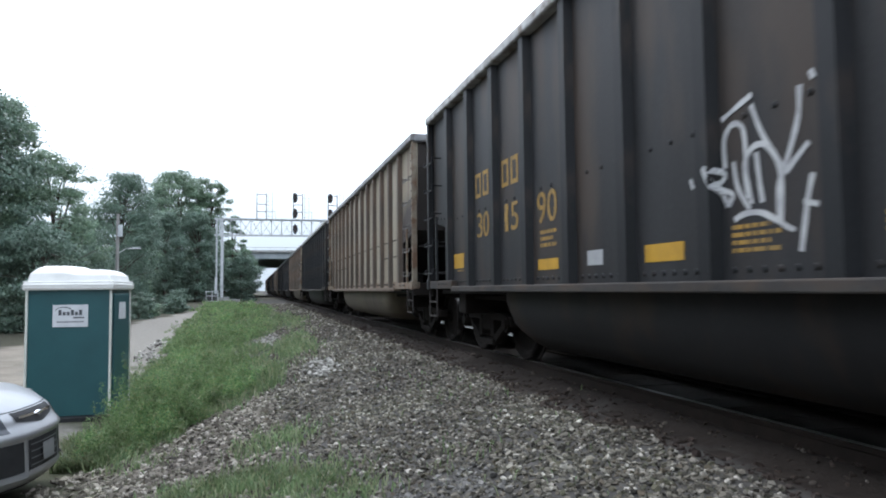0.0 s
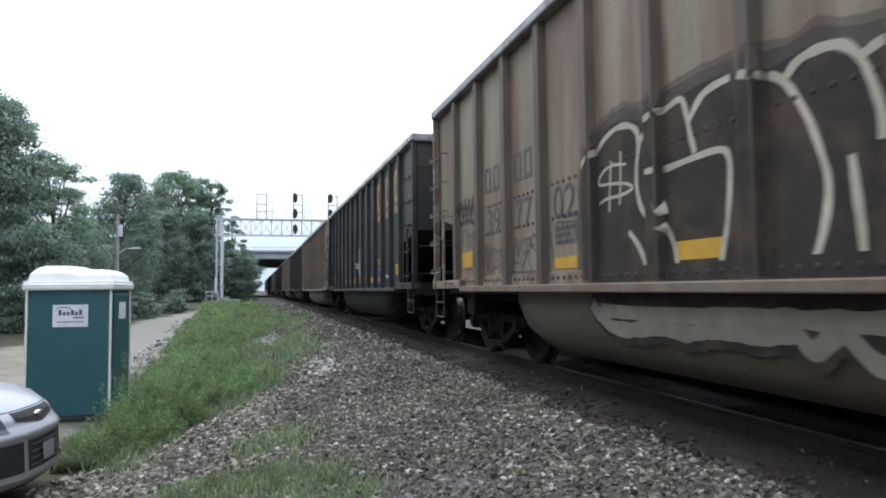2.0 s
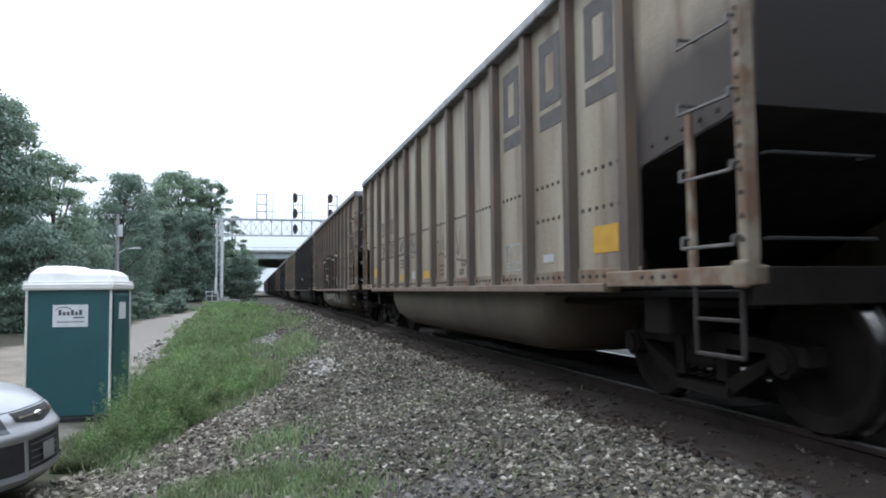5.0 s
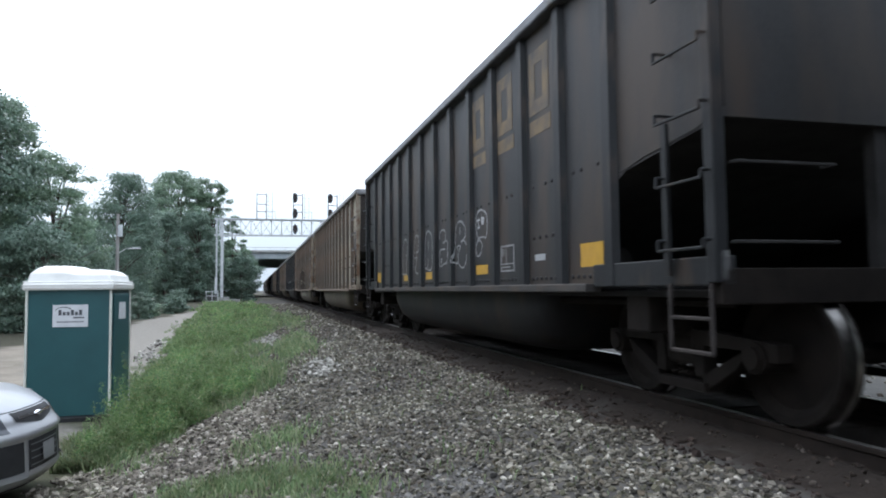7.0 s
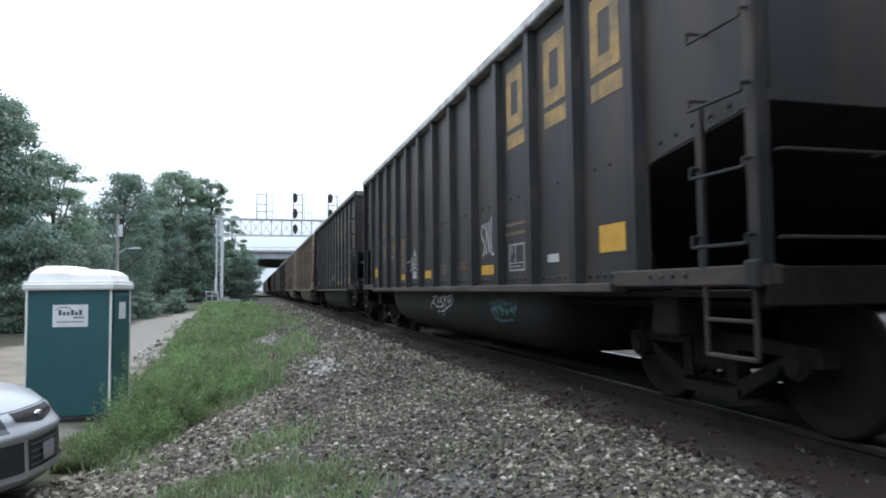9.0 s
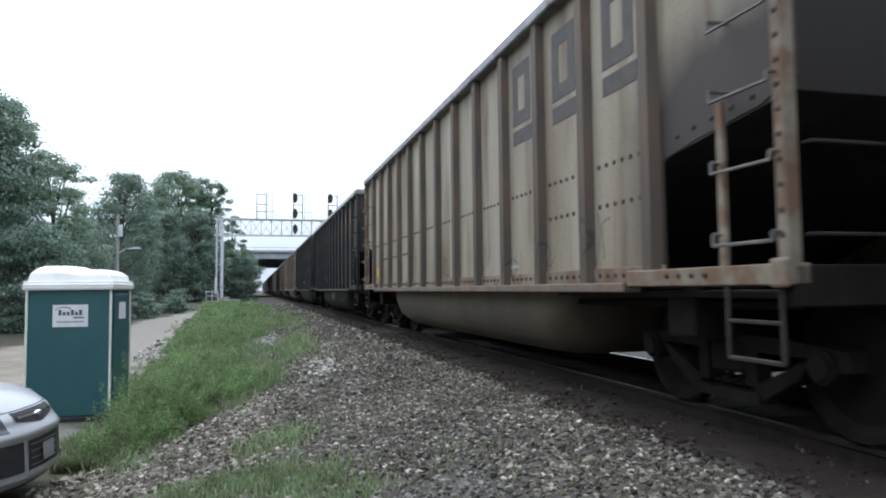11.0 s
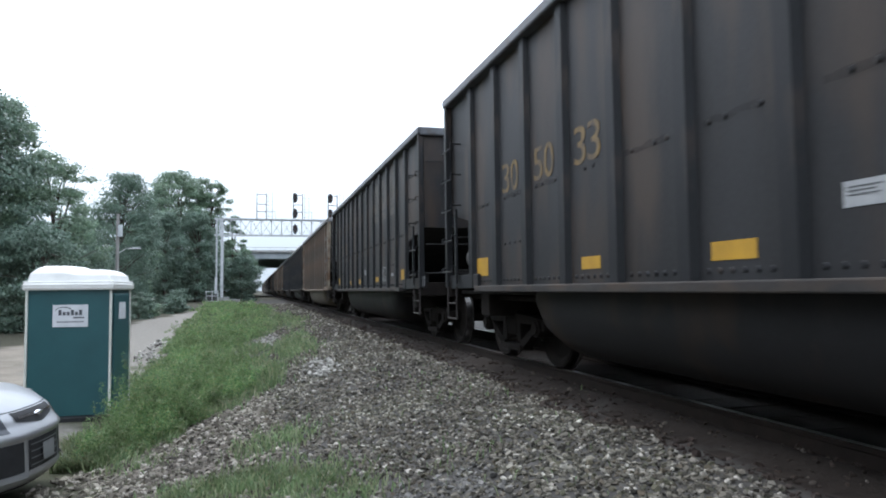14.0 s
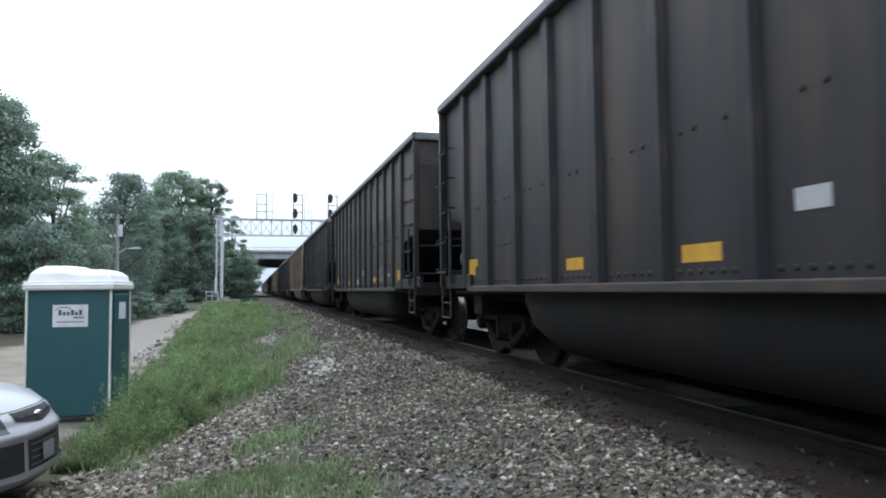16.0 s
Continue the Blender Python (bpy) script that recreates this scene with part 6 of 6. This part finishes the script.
# ---------------------------------------------------------------- trees and weeds
def leaf_cloud(rng, blobs, count, size, droop=0.3):
    """Leaf quads gathered round blobs (x, y, z, rx, ry, rz)."""
    vol = np.array([b[3] * b[4] * b[5] for b in blobs]) ** 0.8
    pick = rng.choice(len(blobs), count, p=vol / vol.sum())
    b = np.array(blobs)[pick]
    d = rng.normal(size=(count, 3))
    d /= np.linalg.norm(d, axis=1)[:, None]
    rad = rng.uniform(0.15, 1.12, count)[:, None] ** 0.6
    c = b[:, :3] + d * rad * b[:, 3:6]
    n = d + rng.normal(size=(count, 3)) * 0.7 + np.array([0, 0, 0.4])
    n /= np.linalg.norm(n, axis=1)[:, None]
    a = np.cross(n, rng.normal(size=(count, 3)))
    a /= np.linalg.norm(a, axis=1)[:, None] + 1e-9
    e = np.cross(n, a)
    s = rng.uniform(0.6, 1.3, count)[:, None] * size
    v = np.stack([c - a * s, c - e * s * 0.55 - n * s * 0.15, c + a * s, c + e * s * 0.55 - n * s * 0.15], 1).reshape(-1, 3)
    return v, np.arange(count * 4).reshape(-1, 4)


def tree(x, y, tall, spread, seed, leaves=5000, size=0.16, bottom=0.25, label="", mat=None, lobes=70, name="tree", loose=0.25, tuft=1.0):
    rng = np.random.default_rng(seed)
    z0 = height(x, y) - 0.1
    t = thing(name, pose(x, y, z0), label or "leafy green deciduous tree at the wood's edge", "tree" if name == "tree" else "bush", "trees along the railway" if name == "tree" else "bushes along the railway")
    bm = bmesh.new()
    tip = Vector((rng.uniform(-0.4, 0.4), rng.uniform(-0.4, 0.4), tall * 0.82))
    r0 = 0.016 * tall + 0.03
    mid = tip * 0.5 + Vector((rng.uniform(-0.3, 0.3), rng.uniform(-0.3, 0.3), 0))
    rod(bm, (0, 0, -0.2), mid, r0, 8, r0 * 0.65)
    rod(bm, mid, tip, r0 * 0.65, 8, r0 * 0.2)
    blobs = []
    lean = rng.uniform(-0.15, 0.15, 2) * spread
    for k in range(lobes):
        u = (k + 0.5) / lobes
        h = bottom + (1 - bottom) * u ** 0.85
        prof = math.sin(math.pi * min(1, u * 0.80 + 0.17)) ** 0.6 * (0.8 + 0.35 * noise.noise((h * 5, seed, 0)))
        ang = k * 2.4 + rng.uniform(-0.6, 0.6)
        rr = spread * prof * rng.uniform(0.25, 1.0) ** 0.6
        c = Vector((math.cos(ang) * rr + lean[0] * u, math.sin(ang) * rr + lean[1] * u, tall * h * rng.uniform(0.94, 1.03)))
        q = spread * rng.uniform(0.10, 0.26) * tuft
        blobs.append((c.x, c.y, c.z - q * 0.4, q * 1.3, q * 1.3, q * rng.uniform(0.45, 0.8)))
        if k % 3 == 0:
            start = mid.lerp(tip, rng.uniform(0, 0.9)) if h > 0.5 else Vector((0, 0, 0)).lerp(mid, max(0.3, h * 1.4))
            elbow = start.lerp(c, 0.5) + Vector((0, 0, 0.06 * tall * rng.uniform(-0.3, 0.6)))
            rod(bm, start, elbow, r0 * 0.28, 5, r0 * 0.18)
            rod(bm, elbow, c, r0 * 0.18, 5, r0 * 0.05)
    part("trunk", bm, BARK, t)
    leaves, size = int(leaves * 2.4), size * 0.64
    n1 = int(leaves * loose)
    wide = [(b[0], b[1], b[2], b[3] * 1.6, b[4] * 1.6, b[5] * 1.6) for b in blobs]
    v1, f1 = leaf_cloud(rng, blobs, leaves - n1, size)
    v2, f2 = leaf_cloud(rng, wide, n1, size * 0.9)
    linked("crown", cloud_mesh("crown", np.concatenate([v1, v2]), np.concatenate([f1, f2 + len(v1)]), mat or LEAF), t)
    return t


B = at_bearing
tree(B(-60, 36), 36, 11.8, 4.2, 1, 11000, 0.15, 0.10, mat=LEAF_DK)
tree(B(-8, 38), 38, 11.4, 2.9, 2, 11000, 0.13, 0.10, lobes=110, tuft=0.75)
tree(B(98, 41), 41, 9.2, 3.3, 3, 9000, 0.12, 0.10, loose=0.2, lobes=120, tuft=0.6)
tree(B(60, 34), 34, 5.0, 2.4, 4, 6000, 0.13, 0.02, mat=LEAF_DK)
tree(B(135, 47), 47, 6.0, 2.6, 5, 6000, 0.15, 0.02, mat=LEAF_DK)
tree(B(210, 58), 58, 10.9, 3.3, 6, 12000, 0.14, 0.06, "dense dark green tree beside the utility pole", LEAF_DK, lobes=130)
tree(B(312, 84), 84, 15.3, 4.3, 7, 9500, 0.19, 0.10, loose=0.4, lobes=150, tuft=0.7)
tree(B(350, 87), 87, 14.6, 3.6, 17, 6500, 0.19, 0.10, loose=0.4, lobes=120, tuft=0.7)
tree(B(376, 86), 86, 14.6, 2.7, 8, 5000, 0.19, 0.12, loose=0.4, lobes=100, tuft=0.7)
tree(B(276, 80), 80, 13.2, 2.6, 9, 6000, 0.18, 0.03, loose=0.4, lobes=100)
tree(B(244, 72), 72, 9.0, 2.0, 15, 6000, 0.16, 0.02)
tree(B(292, 76), 76, 9.6, 2.6, 16, 6500, 0.16, 0.02, mat=LEAF_DK)
tree(B(345, 80), 80, 10.0, 3.4, 10, 7000, 0.18, 0.02, mat=LEAF_DK)
tree(B(414, 90), 90, 10.6, 2.0, 11, 2800, 0.21, 0.05, loose=0.2, lobes=46, tuft=0.75)
tree(B(436, 96), 96, 7.0, 1.7, 12, 3000, 0.20, 0.02)
tree(B(395, 92), 92, 7.5, 3.0, 13, 4500, 0.20, 0.02, mat=LEAF_DK)
tree(B(428, 112), 112, 6.0, 2.0, 14, 3000, 0.22, 0.02, mat=LEAF_DK)
for k in range(10):
    px = -40 + k * 52
    y = 60 + 6 * (k % 3) + (0 if px < 250 else 24)
    tree(B(px, y), y, 4.6 + 0.9 * (k % 2), 2.6, 30 + k, 4500, 0.17, 0.0, "low leafy thicket at the wood's edge", LEAF_DK if k % 2 else LEAF, name="bush")
for k in range(6):
    # low growth where the lane meets the wood
    y = 36 + 3.2 * k
    tree(-12.6 + 0.152 * y - 0.5 * (k % 2), y, 0.9 + 0.35 * (k % 3), 1.0, 150 + k, 1100, 0.12, 0.0, "low bush beside the gravel lane", LEAF_DK if k % 3 else LEAF, lobes=24, name="bush")
for k in range(12):
    # the wood goes on behind its edge
    y = 95 + 12 * (k % 4)
    tree(-14 - 6 * k, y - 3 * k, 11 + (k % 3), 4.2, 90 + k, 3500, 0.26, 0.02, mat=LEAF_DK)
for k in range(10):
    # unseen trees added along the lot, towards and past the eye, to block low sky
    tree(-15.5 - 1.2 * (k % 2), 27 - 5.2 * k, 11.5 + (k % 3), 3.9, 120 + k, 3500, 0.26, 0.02, mat=LEAF_DK)
for k in range(12):
    # woods on the far side of the track
    y = -14 + 9 * k
    tree(17 + 3 * (k % 3), y, 7.5 + 1.5 * (k % 2), 3.8, 60 + k, 3500, 0.24, 0.02, mat=LEAF_DK if k % 2 else LEAF)


def bank(y):
    """The weedy strip's two borders at y."""
    ys = [8.4, 9.0, 9.9, 10.7, 11.2, 12, 14, 16.5, 20, 22.5, 26, 36, 56, 74]
    return (np.interp(y, ys, [-1.95, -2.0, -2.05, -2.05, -2.05, -2.05, -2.05, -2.05, -2.1, -2.35, -2.7, -3.3, -3.6, -5.0]),
            np.interp(y, ys, [-1.65, -1.5, -1.1, -0.8, -0.55, -0.2, -0.05, -0.05, -0.1, -0.25, 0.6, 1.05, 0.2, -3.0]))


def weeds():
    """Bushy weeds in tufts, and grass blades between them."""
    rng = np.random.default_rng(5)
    V, F, base = [], [], 0
    # leafy clumps, gathered into mounds
    mounds = [(-1.55, 9.6, 0.40, 0.72), (-1.10, 10.2, 0.38, 0.82), (-1.55, 10.5, 0.42, 0.90), (-1.75, 9.0, 0.24, 0.42), (-1.5, 9.05, 0.26, 0.36), (-1.25, 9.6, 0.28, 0.45), (-1.35, 11.4, 0.40, 0.30), (-1.8, 8.7, 0.2, 0.3), (-0.95, 10.6, 0.3, 0.6),
              (-0.6, 11.9, 0.3, 0.36), (-0.2, 12.2, 0.26, 0.32), (-1.0, 12.9, 0.42, 0.66), (-0.45, 13.4, 0.4, 0.48), (-1.75, 12.6, 0.3, 0.8), (-0.9, 14.4, 0.5, 0.55)]
    for k in range(130):
        y = 13.0 + 45 * rng.uniform() ** 1.6
        a, b = bank(y)
        x = a + (b - a) * rng.beta(1.5, 1.8)
        mounds.append((x, y, rng.uniform(0.25, 0.5) * (1 + 0.012 * y), rng.uniform(0.25, 0.62)))
    for mx, my, mr, mh in mounds:
        for c in range(int(9 + 34 * mr)):
            px, py = rng.normal(mx, mr * 0.5), rng.normal(my, mr * 0.6)
            fall = math.exp(-((px - mx) ** 2 + (py - my) ** 2) / (mr * mr))
            h = mh * (0.35 + 0.65 * fall) * rng.uniform(0.7, 1.25)
            r = rng.uniform(0.07, 0.15) + 0.003 * my
            z = height(px, py)
            lx, ly = rng.normal() * 0.1, rng.normal() * 0.1
            blobs = [(px + lx * q, py + ly * q, z + h * q, r * (1.15 - 0.8 * q), r * (1.15 - 0.8 * q), h * 0.17) for q in (0.15, 0.4, 0.65, 0.92)]
            v, f = leaf_cloud(rng, blobs, int(330 if my < 15 else 130 if my < 24 else 60), 0.0045 + 0.00085 * my)
            V.append(v)
            F.append(f + base)
            base += len(v)
    ob = new("weeds", cloud_mesh("weeds", np.concatenate(V), np.concatenate(F), WEED))
    tagged(ob, "bushy green weeds on the bank", "weeds", kind="stuff")
    V, F = [], []
    spots = []
    for k in range(30000):
        y = 8.3 + 65 * rng.uniform() ** 1.7
        a, b = bank(y)
        x = rng.uniform(a - 0.15, b + 0.2 + 0.6 * noise.noise((y * 0.7, 7, 0)))
        d = noise.noise((x * 1.2, y * 0.7, 12)) + 0.4 * noise.noise((x * 4, y * 3, 2))
        if d < -0.12 and k % 3:
            continue
        spots.append((x, y, (0.24 + 0.3 * max(0, d)) * (0.65 if y < 12 else 1.0)))
    tufts = ((0.2, 7.75, 0.42, 0.55, 650, 0.16), (-0.1, 6.4, 0.5, 0.4, 1200, 0.19), (0.4, 5.8, 0.4, 0.45, 1000, 0.17), (-0.55, 6.6, 0.35, 0.3, 500, 0.16), (0.65, 5.2, 0.3, 0.3, 500, 0.14), (0.9, 17.6, 0.5, 2.6, 1300, 0.24),
             (1.2, 20.5, 0.35, 2.0, 420, 0.2), (-1.2, 8.3, 0.4, 0.3, 200, 0.16), (2.2, 8.5, 0.7, 3.0, 120, 0.12), (1.5, 5.3, 0.7, 1.0, 90, 0.1), (-0.5, 11.0, 0.4, 0.4, 220, 0.22), (0.1, 12.2, 0.35, 0.8, 420, 0.22), (0.3, 14.5, 0.3, 1.2, 420, 0.22), (-1.75, 8.6, 0.25, 0.35, 220, 0.2), (1.4, 30, 0.5, 6.0, 900, 0.25))
    for cx, cy, rx, ry, count, tall in tufts:
        for k in range(count):
            spots.append((rng.normal(cx, rx * 0.55), rng.normal(cy, ry * 0.55), tall))
    for x, y, tall in spots:
        d = noise.noise((x * 0.9, y * 0.6, 3)) + 0.25
        h = tall * rng.uniform(0.35, 1.15) * (0.6 + 0.6 * max(0, d))
        a, c = rng.uniform(0, 6.28), rng.uniform(0, 6.28)
        w = 0.004 + 0.0006 * y
        lean = h * rng.uniform(0.15, 0.9)
        z = height(x, y) - 0.01
        cx, sx, lx, ly = math.cos(a) * w, math.sin(a) * w, math.cos(c) * lean, math.sin(c) * lean
        i = len(V)
        V += [(x - cx, y - sx, z), (x + cx, y + sx, z), (x + cx * 0.8 + lx * 0.35, y + sx * 0.8 + ly * 0.35, z + h * 0.65), (x - cx * 0.8 + lx * 0.35, y - sx * 0.8 + ly * 0.35, z + h * 0.65), (x + lx, y + ly, z + h * 0.95)]
        F += [(i, i + 1, i + 2, i + 3), (i + 3, i + 2, i + 4)]
    ob = new("grass", cloud_mesh("grass", V, F, GRASSM))
    tagged(ob, "unmown green grass on the bank and between stones", "grass", kind="stuff")


weeds()

# ---------------------------------------------------------------- ballast stones
def rock_shape(rng):
    """A crushed stone: a block of twelve knocked-about corners, some of them broken off."""
    q = (1 + 5 ** 0.5) / 2
    v = np.array([(-1, q, 0), (1, q, 0), (-1, -q, 0), (1, -q, 0), (0, -1, q), (0, 1, q), (0, -1, -q), (0, 1, -q), (q, 0, -1), (q, 0, 1), (-q, 0, -1), (-q, 0, 1)]) / 1.9
    v = v + rng.uniform(-0.34, 0.34, (12, 3))
    v[rng.integers(12, size=3)] *= rng.uniform(0.4, 0.75)
    return v * np.array([1.0, rng.uniform(0.65, 0.95), rng.uniform(0.45, 0.75)])


ROCK = np.array([(0, 11, 5), (0, 5, 1), (0, 1, 7), (0, 7, 10), (0, 10, 11), (1, 5, 9), (5, 11, 4), (11, 10, 2), (10, 7, 6), (7, 1, 8),
                 (3, 9, 4), (3, 4, 2), (3, 2, 6), (3, 6, 8), (3, 8, 9), (4, 9, 5), (2, 4, 11), (6, 2, 10), (8, 6, 7), (9, 8, 1)])


def turn(rng):
    return np.array(Euler((rng.uniform(-0.5, 0.5), rng.uniform(-0.5, 0.5), rng.uniform(0, 6.28))).to_matrix())


def stony(x, y):
    """Share of the ground that stones cover at a place."""
    left = np.interp(y, [3, 7.6, 8.5, 9.2, 10, 10.8, 12, 14, 20, 45], [-2.6, -2.3, -1.9, -1.5, -1.05, -0.6, -0.2, 0.05, 0.35, 0.6])
    k = smooth01((x - left) / 0.4)
    if math.hypot((x - 0.2) / 0.55, (y - 7.75) / 0.6) < 0.9 or math.hypot((x + 0.05) / 0.75, (y - 6.3) / 0.7) < 0.9:
        k *= 0.4
    edge = 2.95 + 0.35 * noise.noise((x, y * 1.5, 4))
    if x > edge:
        k *= 0.5 - 0.38 * smooth01((x - edge) / 0.25)
    return k


def ballast():
    rng = np.random.default_rng(11)
    shapes = [rock_shape(rng) for _ in range(40)]
    holder = thing("ballast_stones", pose(0, 0, 0), "loose crushed grey ballast stones beside the track", "ballast", kind="structure")
    meshes = [cloud_mesh("stone", sh * 0.03, ROCK, STONE_ONE) for sh in shapes[:14]]
    made = 0
    heaps = {"stones": ([], STONE), "tan_stones": ([], STONE_TAN), "rusty_stones": ([], STONE_BR), "lot_rubble": ([], PALE)}
    bands = [(1.5, 10.0, 5.7, 9.3, 120, 0.04), (-6.0, 3.2, -1.9, 3.45, 230, 0.036), (3.2, 9.0, -1.4, 3.55, 800, 0.0225), (9.0, 16.0, -0.9, 3.55, 430, 0.027), (16.0, 30.0, 0.2, 3.45, 170, 0.038), (30.0, 62.0, 0.3, 3.4, 34, 0.06),
             (4.6, 11.2, -2.3, 0.3, 330, 0.033), (19.5, 27.0, -3.4, -2.1, 22, 0.06)]
    for b, (y0, y1, x0, x1, dens, size) in enumerate(bands):
        for _ in range(int((y1 - y0) * (x1 - x0) * dens)):
            x, y = rng.uniform(x0, x1), rng.uniform(y0, y1)
            if b != 7 and rng.uniform() > stony(x, y):
                continue
            r = size * rng.choice([0.65, 0.85, 1.0, 1.2, 1.6], p=[0.24, 0.3, 0.26, 0.15, 0.05])
            z = height(x, y) + r * rng.uniform(-0.1, 0.6)
            if made < 300 and 0.6 < x < 1.6 and 4.2 < y < 5.0:
                ob = linked("stone", meshes[made % 14], holder, at=Matrix.LocRotScale((x, y, z), Euler((rng.uniform(-0.5, 0.5), rng.uniform(-0.5, 0.5), rng.uniform(0, 6.28))), Vector((1, 1, 1)) * (r / 0.03)))
                made += 1
                continue
            heap = "lot_rubble" if b == 7 else "tan_stones" if b == 6 else "rusty_stones" if 2.9 + 0.35 * noise.noise((x, y * 1.5, 4)) < x < 5.6 else "stones"
            heaps[heap][0].append((shapes[rng.integers(40)] * r) @ turn(rng).T + (x, y, z))
    for name, (V, mat) in heaps.items():
        F = (ROCK[None] + 12 * np.arange(len(V))[:, None, None]).reshape(-1, 3)
        rest = linked(name, cloud_mesh(name, np.concatenate(V), F, mat), holder)
        rest["kind"] = "stuff"
    # a spill of paler stones
    V, F = [], []
    for i in range(290):
        if i < 130:
            x, y = rng.normal(1.12, 0.13), rng.normal(12.4, 0.7)
        else:
            x, y = rng.normal(0.30, 0.24), rng.normal(22.4, 1.0)
        r = rng.uniform(0.03, 0.055)
        V.append((shapes[rng.integers(40)] * r) @ turn(rng).T + (x, y, height(x, y) + 0.035))
        F.append(ROCK + 12 * i)
    pale = linked("pale_stones", cloud_mesh("pale_stones", np.concatenate(V), np.concatenate(F), PALE), holder, "spill of paler stones")
    pale["kind"] = "stuff"


STONE_ONE = surface("single_ballast_stone", (0.145, 0.137, 0.128), (0.085, 0.081, 0.075), 0.9, 0, 18, 90, 0.3, spread=0.5)
STONE_TAN = islands("tan_rubble_stone", [(0.040, 0.034, 0.028), (0.085, 0.074, 0.060), (0.18, 0.158, 0.132), (0.06, 0.05, 0.04), (0.30, 0.268, 0.222), (0.10, 0.088, 0.072), (0.45, 0.41, 0.355)], 0.9, patch=0.25, patch_scale=0.9)
STONE_BR = islands("rust_dusted_stone", [(0.022, 0.016, 0.013), (0.036, 0.025, 0.0195), (0.055, 0.040, 0.032), (0.028, 0.020, 0.016), (0.12, 0.10, 0.085)], 0.92, patch=0.3, patch_scale=0.9)
PALE = islands("pale_stone", [(0.13, 0.122, 0.11), (0.25, 0.238, 0.215), (0.42, 0.405, 0.37)], 0.9)
ballast()


# ---------------------------------------------------------------- what moves
def motions():
    for n, car in CARS.items():
        y0 = OFFSET.get(n, 11.05) - PITCH * n
        walk(car, [(t, pose(TRACK, y0 + travel(t), 0)) for t in (*range(14), 13.5, 13.9, 14.0, 14.1, 14.2, 14.3, 14.4, 14.8, 15.2, 15.6, 16)])
        if -3 <= n <= 8:
            for ws in car.children:
                if ws.name.startswith("wheelset"):
                    x, y, z = ws.matrix_basis.translation
                    walk(ws, [(k / 15, pose(x, y, z, -math.degrees(travel(k / 15) / 0.483))) for k in range(241)])
    walk(passing, [(t, pose(4.4 + 16.0 * (t - 15.2), 127, 7.9)) for t in (0, 4, 8, 12, 16)])


motions()
